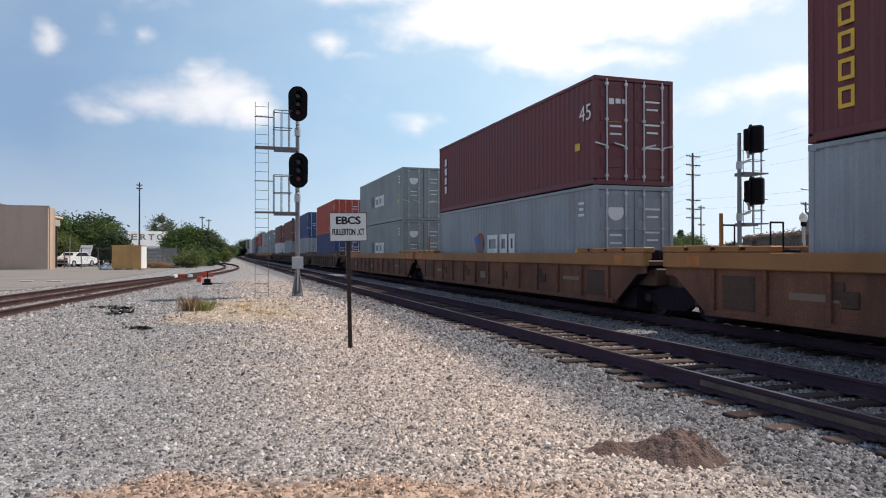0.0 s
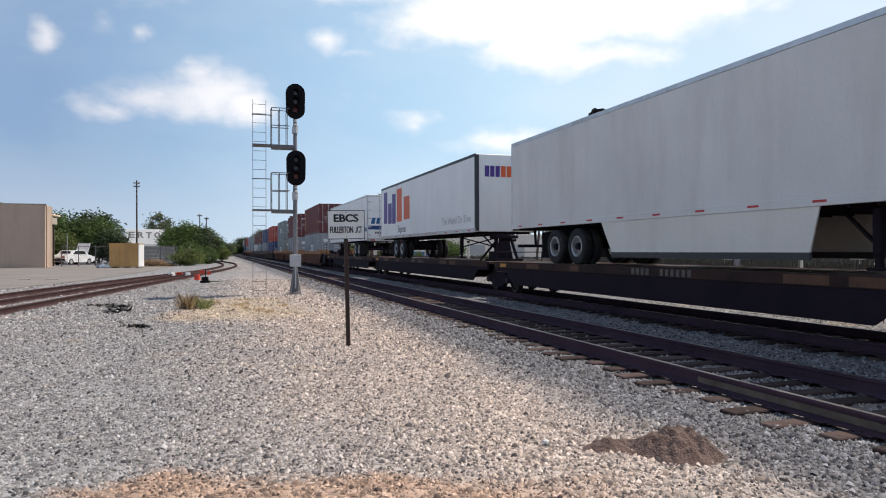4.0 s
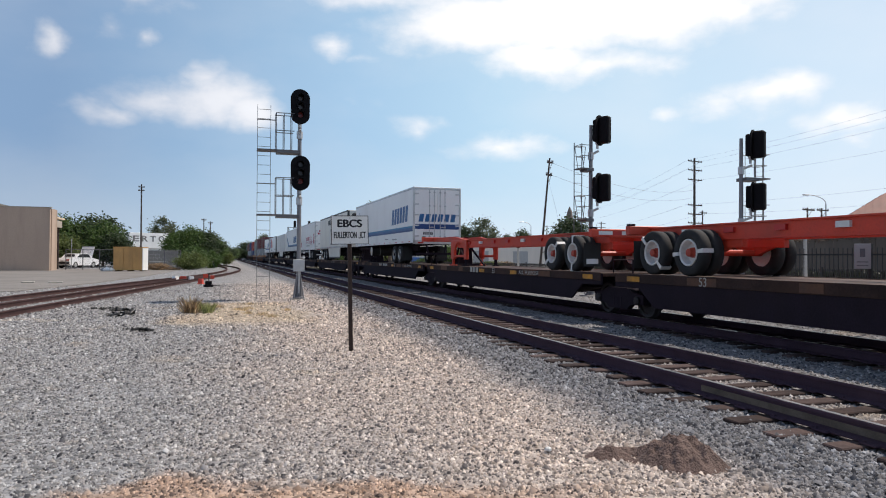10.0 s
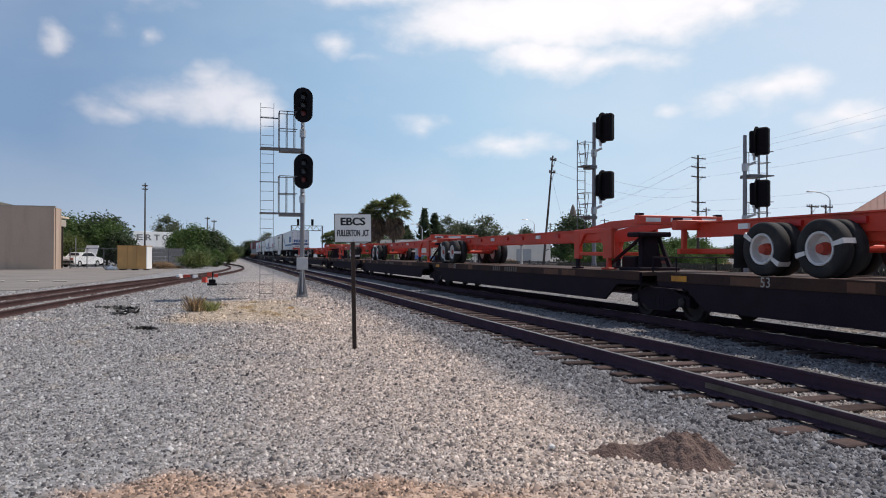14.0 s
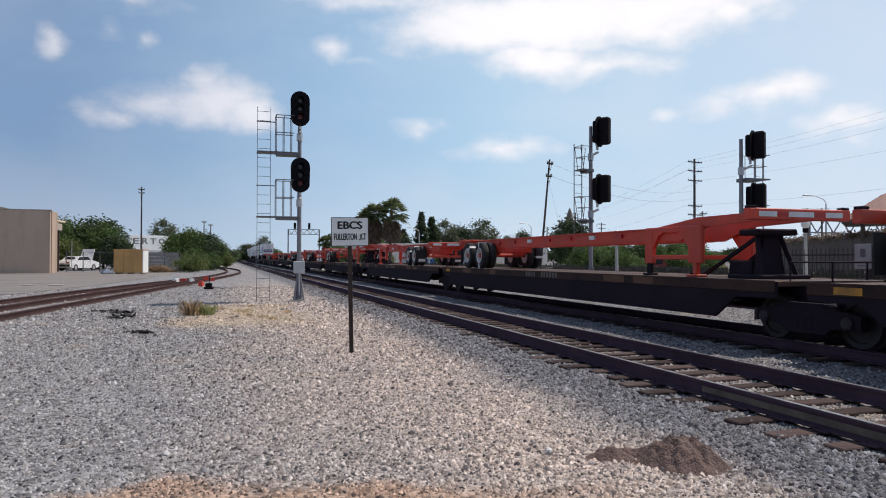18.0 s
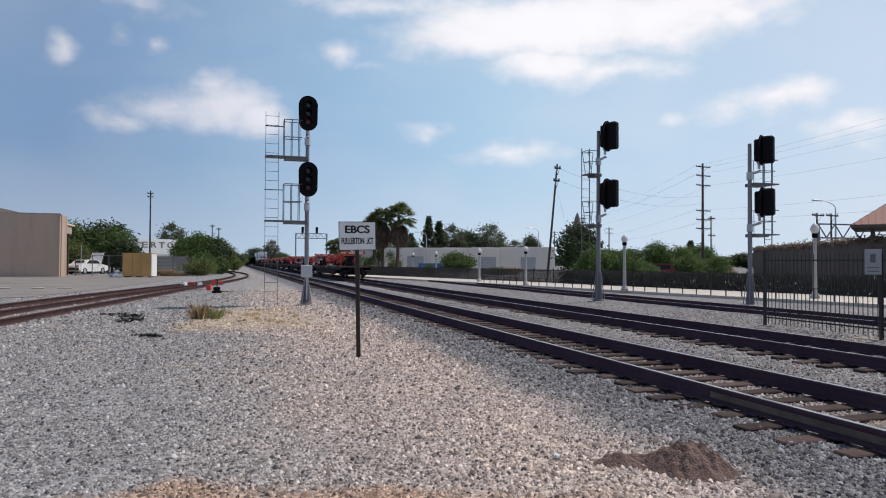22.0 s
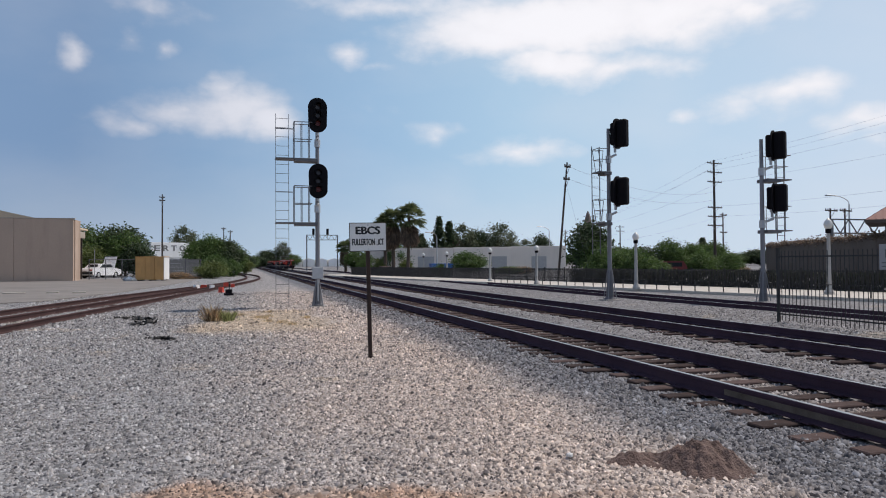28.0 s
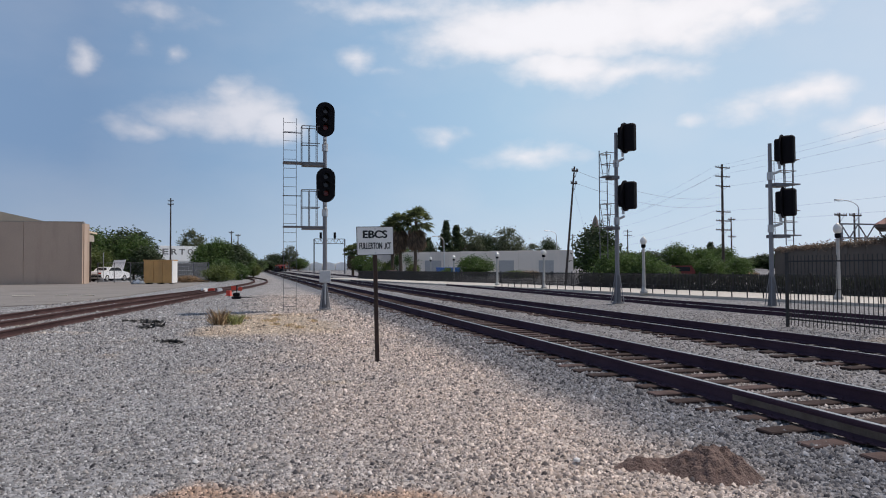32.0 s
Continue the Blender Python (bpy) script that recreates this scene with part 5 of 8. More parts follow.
def wheel_pair(parent, y, r=0.42):
    """A railway axle with its two wheels."""
    part("axle", AXLE, wheel_steel, parent, at=pose(0, y, r))
    for s in (-1, 1):
        part("wheel", RAIL_WHEELS[s], wheel_steel, parent, "worn steel wheel", at=pose(0, y, r))


def bogie(parent, y):
    b = part("bogie", Geo().box(-1.0, 1.0, -0.2, 0.2, 0.42, 0.68, 0.03), dark_steel, parent, "black cast steel bogie", at=pose(0, y, 0))
    for s in (-1, 1):
        g = Geo()
        x = s * 0.98
        g.prism([(-1.12, 0.34), (-0.78, 0.34), (-0.55, 0.30), (-0.42, 0.20), (0.42, 0.20), (0.55, 0.30), (0.78, 0.34), (1.12, 0.34), (1.12, 0.56), (0.72, 0.62),
                 (0.40, 0.72), (-0.40, 0.72), (-0.72, 0.62), (-1.12, 0.56)], x - 0.07, x + 0.07, "x")
        for k in (-0.16, 0.0, 0.16):
            g.rod((x + s * 0.03, k, 0.26), (x + s * 0.03, k, 0.50), 0.055, 8)
        part("side_frame", g, dark_steel, b)
        for yy in (-0.89, 0.89):
            cap = Geo().lathe([(0.11, s * 1.04), (0.11, s * 1.10), (0.07, s * 1.13)], 10, "x", (0, yy, 0.43))
            part("axle_cap", cap, wheel_steel, b, "worn steel bearing cap")
    for yy in (-0.89, 0.89):
        wheel_pair(b, yy)
    return b


def coupler(parent, y, way):
    g = Geo()
    g.box(-0.10, 0.10, y, y + way * 0.75, 0.72, 0.92, 0.02)
    g.box(-0.17, 0.17, y + way * 0.62, y + way * 0.92, 0.66, 0.98, 0.04)
    g.rod((0.05, y, 0.66), (0.12, y + way * 0.7, 0.45), 0.025, 6)
    return part("coupler", g, dark_steel, parent)


# containers -----------------------------------------------------------------
def corrugated(length, height, pitch=0.28, depth=0.036):
    """A panel along y with trapezoid waves, facing -x, from z 0."""
    vs, fs = [], []
    n = max(1, round(length / pitch))
    p = length / n
    ys = []
    for i in range(n):
        y = -length / 2 + i * p
        ys += [(y, 0), (y + p * 0.26, 0), (y + p * 0.5, depth), (y + p * 0.76, depth)]
    ys.append((length / 2, 0))
    for y, d in ys:
        vs += [(d, y, 0), (d, y, height)]
    fs = [(2 * i, 2 * i + 2, 2 * i + 3, 2 * i + 1) for i in range(len(ys) - 1)]
    # a plain back face gives the panel its thickness
    o = len(vs)
    vs += [(depth + 0.01, -length / 2, 0), (depth + 0.01, length / 2, 0), (depth + 0.01, length / 2, height), (depth + 0.01, -length / 2, height)]
    fs.append((o, o + 1, o + 2, o + 3))
    return Geo().add(vs, fs)


def bars(parent, name, material, items, face, label=""):
    """Plain bars that stand for writing: items of (along, up, width, height, slant) on a face at given depth.
    face: ("x", depth) for the side that looks to -x, ("y", depth) for the end that looks to -y."""
    g = Geo()
    for a, z, w, h, sl in items:
        o = [(a - w / 2 - sl * h / 2, z - h / 2), (a + w / 2 - sl * h / 2, z - h / 2), (a + w / 2 + sl * h / 2, z + h / 2), (a - w / 2 + sl * h / 2, z + h / 2)]
        g.prism(o, face[1] - 0.006, face[1] + 0.004, face[0])
    ob = part(name, g, material, parent, label)
    return tagged(ob, kind="stuff") if len(items) > 1 else ob


def rings(parent, name, material, items, face, label="", stroke=0.07):
    """Plain open frames that stand for outlined company letters: items of (along, up, width, height)."""
    g = Geo()
    for a, z, w, h in items:
        for p0, p1, q0, q1 in ((a - w / 2, a + w / 2, z + h / 2 - stroke, z + h / 2), (a - w / 2, a + w / 2, z - h / 2, z - h / 2 + stroke),
                               (a - w / 2, a - w / 2 + stroke, z - h / 2 + stroke, z + h / 2 - stroke), (a + w / 2 - stroke, a + w / 2, z - h / 2 + stroke, z + h / 2 - stroke)):
            g.prism([(p0, q0), (p1, q0), (p1, q1), (p0, q1)], face[1] - 0.006, face[1] + 0.004, face[0])
    return tagged(part(name, g, material, parent, label), kind="stuff")


CONTAINER_PAINTS = {
    "maroon": (0.150, 0.033, 0.037), "grey": (0.29, 0.325, 0.35), "green-grey": (0.26, 0.30, 0.295), "red": (0.42, 0.055, 0.032),
    "blue": (0.025, 0.055, 0.16), "brown": (0.16, 0.055, 0.042), "white": (0.62, 0.62, 0.60), "steel-blue": (0.06, 0.11, 0.20)}
white_paint = mat("white_paint", (0.78, 0.78, 0.76), 0.5, 0, 0.06, 4, 30, 0, GRIME, 0.3)
yellow_paint = mat("yellow_paint", (0.75, 0.45, 0.04), 0.5, 0, 0.1, 4, 30, 0, GRIME, 0.3)


def container(colour, length, u, z, mark=None):
    L, H, W = length, 2.896, 2.438
    paint = mat("paint_" + colour.replace("-", "_"), CONTAINER_PAINTS[colour], 0.55, 0, 0.14, 0.6, 25, 0, RUST, 0.35, 2.2)
    c = thing("shipping_container", "%s corrugated steel shipping container stacked on a rail wagon" % colour, "container", group="containers on the train")
    g = Geo()
    for y in (-L / 2, L / 2):
        s = 1 if y > 0 else -1
        for x in (-W / 2, W / 2):
            sx = 1 if x > 0 else -1
            g.box(x, x - sx * 0.12, y, y - s * 0.12, 0.12, H - 0.12, 0.01)
        g.box(-W / 2, W / 2, y, y - s * 0.10, 0.0, 0.14, 0.01)
        g.box(-W / 2, W / 2, y, y - s * 0.10, H - 0.12, H, 0.01)
    for x in (-W / 2, W / 2):
        sx = 1 if x > 0 else -1
        g.box(x, x - sx * 0.08, -L / 2, L / 2, 0.02, 0.17, 0.01)
        g.box(x, x - sx * 0.08, -L / 2, L / 2, H - 0.09, H, 0.01)
    part("frame", g, paint, c)
    for s in (-1, 1):
        part("side_panel", corrugated(L - 0.24, H - 0.26), paint, c, at=pose(s * (W / 2 - 0.02), 0, 0.17, 0, 0, 0 if s < 0 else 180))
    part("front_panel", corrugated(W - 0.2, H - 0.26), paint, c, at=pose(0, L / 2 - 0.03, 0.14, 0, 0, -90))
    roof = Geo()
    roof.box(-W / 2 + 0.05, W / 2 - 0.05, -L / 2 + 0.05, L / 2 - 0.05, H - 0.06, H - 0.02)
    part("roof", roof, paint, c)
    part("floor", Geo().box(-W / 2 + 0.05, W / 2 - 0.05, -L / 2 + 0.05, L / 2 - 0.05, 0.06, 0.16), dark_steel, c)
    for x in (-1, 1):
        for y in (-1, 1):
            for zz in (0, H - 0.118):
                cast = Geo().box(x * W / 2 + x * 0.004, x * (W / 2 - 0.162), y * L / 2 + y * 0.004, y * (L / 2 - 0.178), zz - 0.003, zz + 0.121, 0.012)
                part("corner_casting", cast, paint, c)
    for s in (-1, 1):
        d = Geo()
        d.box(s * 0.012, s * (W / 2 - 0.12), -L / 2 + 0.03, -L / 2 + 0.09, 0.15, H - 0.13, 0.008)
        door = part("door", d, paint, c)
        press = Geo().box(s * 0.08, s * (W / 2 - 0.18), -L / 2 + 0.012, -L / 2 + 0.032, 0.0, 0.26, 0.01).mesh("pressed_panel", paint)
        for k in range(4):
            part("pressed_panel", press, paint, door, at=pose(0, 0, 0.45 + k * 0.62))
        for x in (0.28, 0.86):
            b = Geo().rod((s * x, -L / 2 - 0.012, 0.10), (s * x, -L / 2 - 0.012, H - 0.08), 0.022, 8)
            for zz in (0.2, 0.95, 1.7, H - 0.25):
                b.box(s * x - 0.05, s * x + 0.05, -L / 2 - 0.03, -L / 2 + 0.03, zz, zz + 0.07, 0.006)
            b.bar((s * x, -L / 2 - 0.03, 1.02), (s * (x + 0.36), -L / 2 - 0.03, 1.10), 0.03, 0.04)
            part("locking_bar", b, galvanised if colour != "white" else alu, door, "galvanised locking bar with handle")
    xe, ye = -W / 2 - 0.003, -L / 2 + 0.008
    # writing on the doors and sides, as plain bars
    for s, rows in ((1, 7), (-1, 3)):
        items = []
        for k in range(rows):
            zz = H - 0.62 - k * 0.21 - (0.5 if s < 0 else 0)
            items.append((s * 0.57, zz, 0.36 if k % 3 else 0.46, 0.05, 0))
        bars(c, "door_marking", white_paint, items, ("y", -L / 2 + 0.03))
    if mark != "tex":
        bars(c, "side_marking", white_paint, [(-L / 2 + 0.75, H - 0.45 - 0.16 * k, 0.30 - 0.08 * (k % 2), 0.07, 0) for k in range(3)], ("x", xe + 0.015))
    bars(c, "hazard_label", yellow_paint, [(-L / 2 + 0.95, H * 0.38, 0.28, 0.2, 0)], ("x", xe + 0.012), "yellow warning label")
    if mark == "wave":
        rings(c, "emblem", white_paint, [(0.45, 1.42, 0.98, 0.66), (-0.58, 1.42, 0.64, 0.66), (-1.32, 1.42, 0.50, 0.66)], ("x", xe + 0.012), "white company lettering drawn as open frames", 0.16)
        roundel = part("roundel", Geo().lathe([(0.40, 0), (0.40, 0.012)], 24, "x", (xe, 1.72, 1.45)), hub_red, c, "dark red ring emblem")
        part("roundel_field", Geo().lathe([(0.30, -0.004), (0.30, 0.006)], 24, "x", (xe, 1.72, 1.42)), mat("emblem_slate", (0.10, 0.15, 0.17), 0.6), roundel, "slate field of the emblem")
        part("roundel_wing", Geo().prism([(2.25, 1.50), (1.75, 1.42), (1.70, 1.60), (1.95, 1.74), (2.25, 1.70)], xe - 0.009, xe - 0.003, "x"), blue_paint, roundel, "blue wing of the emblem")
        part("door_emblem", Geo().lathe([(0.24, 0), (0.24, 0.012)], 20, "y", (-0.57, -L / 2 + 0.018, H - 0.7)), white_paint, c)
    if mark == "tex":
        words("45", 0.62, white_paint, c, pose(xe, -L / 2 + 0.50, H - 0.95, 0, 0, -90), "size_number", width=0.62)
        bars(c, "emblem", white_paint, [(-0.70 + 0.2 * k, H - 0.62, 0.15, 0.26 - 0.06 * (k > 0), 0) for k in range(3)], ("y", -L / 2 + 0.026))
        bars(c, "yellow_label", yellow_paint, [(-0.62, H - 1.12, 0.42, 0.2, 0)], ("y", -L / 2 + 0.026), "yellow label")
        bars(c, "side_letters", white_paint, [(L / 2 - 0.9, H - 0.75 - 0.4 * k, 0.24, 0.3, 0) for k in range(4)], ("x", xe + 0.012))
    if mark == "gold":
        rings(c, "side_letters", yellow_paint, [(L / 2 - 0.75, H - 0.5 - 0.44 * k, 0.30, 0.34) for k in range(5)], ("x", xe + 0.012), "yellow company letters drawn as open frames", 0.065)
    c["z0"] = z
    return on_train(c, u)


# well wagons ----------------------------------------------------------------
def well_wagon(u, half, well, paint_a, paint_b, label, tail=False):
    """half: half the length over the side chords; well: half the length along the bottom of the sides."""
    w = thing("well_wagon", label, "rail wagon", group="well wagons of the train")
    rib = {s: Geo().box(s * 1.48, s * 1.585, -0.05, 0.05, 0.32, 1.16, 0.01).mesh("rib", paint_b) for s in (-1, 1)}
    rng = random.Random(4)
    for s in (-1, 1):
        x = s * 1.50
        g = Geo()
        g.prism([(-half, 1.02), (-half + 0.35, 0.98), (-well, 0.28), (well, 0.28), (half - 0.35, 0.98), (half, 1.02), (half, 1.22), (-half, 1.22)], x - 0.02, x + 0.02, "x")
        side = part("side_wall", g, paint_b, w, "rusty brown well side with ribs")
        for k in range(13):
            part("rib", rib[s], paint_b, side, at=pose(0, -well + 0.25 + (2 * well - 0.5) * k / 12, 0))
        for y in (-well + 0.9, well - 0.9):            # darker inset panels and brackets near the ends
            part("inset_panel", Geo().box(x + s * 0.02, x + s * 0.035, y - 0.42, y + 0.42, 0.42, 1.05, 0.01), wagon_brown, side, "dark inset panel")
        for y in (-4.4, -1.5, 2.2, 5.0):
            part("bracket", Geo().box(x + s * 0.02, x + s * 0.05, y - 0.16, y + 0.16, 0.62, 0.88, 0.01).box(x + s * 0.02, x + s * 0.04, y + 0.10, y + 0.34, 0.74, 1.02, 0.01), wagon_brown, side)
        part("top_chord", Geo().box(x - s * 0.07, x + s * 0.10, -half, half, 1.17, 1.48, 0.02), paint_a, w, "ochre top chord, scraped and dirty")
        part("bottom_chord", Geo().box(x - s * 0.10, x + s * 0.07, -well, well, 0.25, 0.37, 0.015), paint_b, w)
        for e in (-1, 1):                              # pedestals on the chord at both ends
            for k in range(4):
                y0 = e * (6.55 + 0.78 * k)
                part("pedestal", Geo().box(x - s * 0.20, x + s * 0.09, y0, y0 + e * 0.74, 1.485, 1.60 + 0.03 * rng.random(), 0.02), paint_a, w)
            for k in range(3):
                part("mark", Geo().box(x + s * 0.10, x + s * 0.112, e * (7.2 + 0.8 * k) - 0.05, e * (7.2 + 0.8 * k) + 0.05, 1.53, 1.58), dark_steel, w)
            part("orange_patch", Geo().box(x + s * 0.095, x + s * 0.106, e * (half - 1.0) - 0.2, e * (half - 1.0) + 0.2, 1.22, 1.42), mat("patch_orange", (0.50, 0.17, 0.04), 0.6, 0, 0.2, 3, 30, 0, GRIME, 0.5), w, "faded orange patch")
        if s < 0:
            bars(w, "lettering", mat("faded_brown", (0.24, 0.17, 0.12), 0.7), [(-well + 2.2, 0.80, 0.9, 0.10, 0), (well - 2.6, 0.75, 1.0, 0.12, 0), (0.6, 0.70, 0.5, 0.24, 0)], ("x", x - 0.024))
    part("floor", Geo().box(-1.4, 1.4, -well + 0.2, well - 0.2, 0.30, 0.38), dark_steel, w)
    for s in (-1, 1):
        g = Geo()
        g.prism([(s * (well - 0.75), 0.4), (s * (well + 0.1), 0.42), (s * (half - 0.3), 1.0), (s * (half - 0.3), 1.16), (s * 7.4, 1.16)], -1.42, 1.42, "x")
        part("end_bulkhead", g, dark_steel, w, "black end bulkhead")
        part("draft_sill", Geo().box(-1.25, 1.25, s * (well - 0.3), s * (well + 0.5), 0.16, 1.10, 0.02).box(-0.62, 0.62, s * (well + 0.5), s * (half + 0.05), 0.22, 1.10, 0.02), dark_steel, w, "black sill over the bogie")
        g = Geo()
        g.box(-1.42, 1.42, s * 7.3, s * (half - 0.05), 1.18, 1.30, 0.02)
        g.box(-0.9, 0.9, s * (half - 0.3), s * (half + 0.30), 0.70, 1.12, 0.03)
        g.box(-1.25, 1.25, s * (well + 0.25), s * half, 0.72, 1.12, 0.03)
        part("end_platform", g, wagon_brown, w, "dark brown end platform")
        for x in (-0.95, -0.35, 0.4, 1.05):
            part("brake_gear", Geo().box(x - 0.16, x + 0.16, s * 8.0, s * (8.5 + 0.3 * abs(x)), 1.30, 1.52 + 0.1 * abs(x), 0.03), paint_a if abs(x) > 0.9 else dark_steel, w)
        post = Geo().rod((0.9, s * 9.2, 1.3), (0.9, s * 9.2, 2.15), 0.022, 6).rod((1.25, s * 9.2, 1.3), (1.25, s * 9.2, 2.15), 0.022, 6).rod((0.9, s * 9.2, 2.15), (1.25, s * 9.2, 2.15), 0.022, 6)
        part("grab_rail", post, dark_steel, w)
    for x in (-1.34, 1.34):
        part("stake", Geo().box(x - 0.03, x + 0.03, 8.05, 8.11, 1.5, 2.25, 0.01), paint_a, w, "ochre guide stake")
    if tail:                                           # the last unit's long end frame, with brake gear and hoses
        g = Geo().box(-1.35, 1.35, -11.5, -half + 0.1, 0.88, 1.14, 0.03).box(-0.5, 0.5, -12.3, -11.4, 0.62, 1.0, 0.03)
        g.box(-1.40, -1.30, -11.4, -half, 0.35, 0.95, 0.02).box(1.30, 1.40, -11.4, -half, 0.35, 0.95, 0.02)
        part("end_frame", g, dark_steel, w, "black end frame over the bogie")
        part("walkway", Geo().box(-1.3, 1.3, -11.4, -half, 1.15, 1.20, 0.01), wagon_brown, w, "rusty grating walkway")
        for x, y, h in ((-1.1, -10.1, 0.34), (0.2, -10.5, 0.42), (1.0, -10.2, 0.30), (-0.5, -11.0, 0.22)):
            part("brake_box", Geo().box(x - 0.2, x + 0.2, y - 0.25, y + 0.25, 1.20, 1.20 + h, 0.03), paint_a if x < -1 or x > 0.5 else dark_steel, w)
        for x, y in ((-1.28, -9.9), (-1.28, -11.3), (1.28, -10.4), (0.3, -11.3)):
            part("hand_rail", Geo().rod((x, y, 1.2), (x, y, 2.1), 0.022, 6).rod((x, y, 2.1), (x, y + 0.3, 2.1), 0.022, 6), dark_steel, w)
        for k in range(3):
            part("hose", Geo().rod((-0.9 + 0.5 * k, -11.5, 0.85), (-0.8 + 0.5 * k, -11.9, 0.45), 0.03, 6), mud_rubber, w)
    w["z0"] = 0.0
    return on_train(w, u)


def bogie_thing(u):
    """The bogie shared by two articulated units rides as a thing of its own."""
    t = thing("rail_bogie", "black two-axle freight bogie with worn steel wheels", "rail bogie", group="bogies of the train")
    bogie(t, 0.0)
    t["z0"] = 0.0
    return on_train(t, u)


BOGIE = []


def add_bogie(u):
    if not BOGIE:
        BOGIE.append(bogie_thing(u))
        return BOGIE[0]
    c = copy_thing(BOGIE[0], pose(0, 0, 0))
    return on_train(c, u)

SWOOSH = "white trailer with blue stripe and star, on a flat wagon"
road_trailer(-18.65, "swoosh", trailer_white, SWOOSH)
road_trailer(-39.15, "two_tone", trailer_white, "white trailer with purple and orange letters on a flat wagon", reverse=True, dark_roof_rail=True)
road_trailer(-58.75, "placard", trailer_grey, "plain dusty white trailer with skirt, on a flat wagon", reverse=True, skirt=True, H=2.86)
road_trailer(-78.3, "swoosh", trailer_white, SWOOSH)
road_trailer(-97.2, "tour", trailer_white, "white trailer with crimson lettering and emblems on a flat wagon")
road_trailer(-117.7, "shield", trailer_cream, "cream trailer with dark shield and cooling unit on a wagon", reverse=True, skirt=True, reefer=True, dark_roof_rail=True, H=2.95)
road_trailer(-137.5, "swoosh", trailer_white, "white trailer with blue stripe and cooling unit on a wagon", reefer=True, H=2.90)

CHASSIS = "empty orange container chassis with white rims on a flat wagon"
for tip, tail, wheels, rev in ((-146.9, -163.6, (1.1, 2.4), False), (-181.85, -165.2, (1.1, 2.4), True), (-184.85, -201.3, (3.0, 4.15), False),
                               (-219.95, -203.5, (2.75, 4.05), True), (-237.6, -220.9, (1.05, 2.35), True), (-255.2, -238.9, (2.7, 4.0), True),
                               (-273.2, -256.8, (1.2, 2.5), True), (-275.6, -292.2, (2.8, 4.0), False), (-313.4, -296.6, (1.0, 2.4), True), (-332.6, -315.6, (1.1, 2.4), True)):
    container_chassis((tip + tail) / 2, abs(tip - tail), wheels, rev, CHASSIS)

EDGES = [(-8.9, 1), (-29.0, 0), (-48.9, 0), (-68.4, 1), (-87.8, 1), (-107.4, 0), (-129.2, 1), (-148.0, 0), (-164.6, 0), (-184.8, 1),
         (-202.4, 0), (-220.4, 0), (-238.2, 0), (-256.0, 0), (-274.4, 1), (-294.4, 0), (-314.5, 0), (-335.2, 1)]
for i, ((a, pa), (b, pb)) in enumerate(zip(EDGES, EDGES[1:])):
    far_hitch = i in (0, 3, 4, 6, 7, 9, 14)
    flat_wagon((a + b) / 2, (a - b) / 2 - 0.25, "53" if i in (6, 7, 8, 10, 11, 12) else "", "black and rust-brown articulated flat wagon for trailers" if i < 7 else "black flat wagon loaded with an orange chassis", far_hitch, not far_hitch, {6: -3.2, 7: -0.55}.get(i), {8: 3.5, 9: 0.95, 16: 3.6}.get(i, 1.7), (pb, pa))
for e, pair in EDGES:
    if pair:
        if e > -335:
            add_bogie(e - (2.4 if e < -180 else 2.6 if e < -10 else 3.2))
        add_bogie(e + (2.0 if e < -335 else 3.1 if e < -180 else 2.6 if e < -10 else 0.15))
    else:
        add_bogie(e)
coupler_ends = thing("end_device", "red and black end-of-train box hung on the last coupler", "railway device")
part("box", Geo().box(-0.14, 0.14, -0.10, 0.10, 0.0, 0.42, 0.03), red_plastic, coupler_ends, "red box")
part("mast", Geo().rod((0, 0.02, 0.4), (0, 0.02, 0.62), 0.03, 8).box(-0.06, 0.06, 0.05, 0.35, 0.0, 0.12), signal_black, coupler_ends)
part("flasher", Geo().lathe([(0.05, 0.62), (0.06, 0.66), (0.04, 0.72)], 10), lens_red, coupler_ends, "red flasher")
coupler_ends["z0"] = 0.80
for piece in coupler_ends.children:
    piece.matrix_basis = Matrix.Diagonal((0.7, 0.7, 0.7, 1))
on_train(coupler_ends, -335.1)

# ---- the train's make-up, by place along it ----
STACKS = [  # place, lower colour, lower mark, upper colour, upper length, upper mark, wagon paint
    (3.10, "grey", "wave", "maroon", 12.192, "gold", 0), (23.03, "grey", "wave", "maroon", 13.716, "tex", 0),
    (42.75, "green-grey", "wave", "green-grey", 12.192, "wave", 0), (66.4, "blue", None, "red", 12.192, None, 1),
    (86.0, "grey", None, "blue", 12.192, None, 1), (105.6, "grey", None, "brown", 13.716, None, 1),
    (125.5, "white", None, "brown", 12.192, None, 1), (149.0, "grey", None, "green-grey", 12.192, "wave", 0),
    (168.6, "grey", None, "grey", 12.192, None, 0), (188.2, "green-grey", None, "red", 12.192, None, 0),
    (212.0, "blue", None, "maroon", 12.192, None, 1), (231.6, "grey", None, "green-grey", 12.192, None, 1),
    (251.2, "white", None, "white", 12.192, None, 1), (275.0, "grey", None, "brown", 12.192, None, 0),
    (294.6, "blue", None, "green-grey", 12.192, None, 0), (314.2, "grey", None, "maroon", 12.192, None, 0),
    (338.0, "grey", None, "red", 12.192, None, 1), (357.6, "white", None, "blue", 12.192, None, 1)]
BUILT = {}


def cached(key, make, u):
    if key in BUILT:
        c = copy_thing(BUILT[key], pose(0, 0, 0))
        return on_train(c, u)
    BUILT[key] = make()
    return BUILT[key]


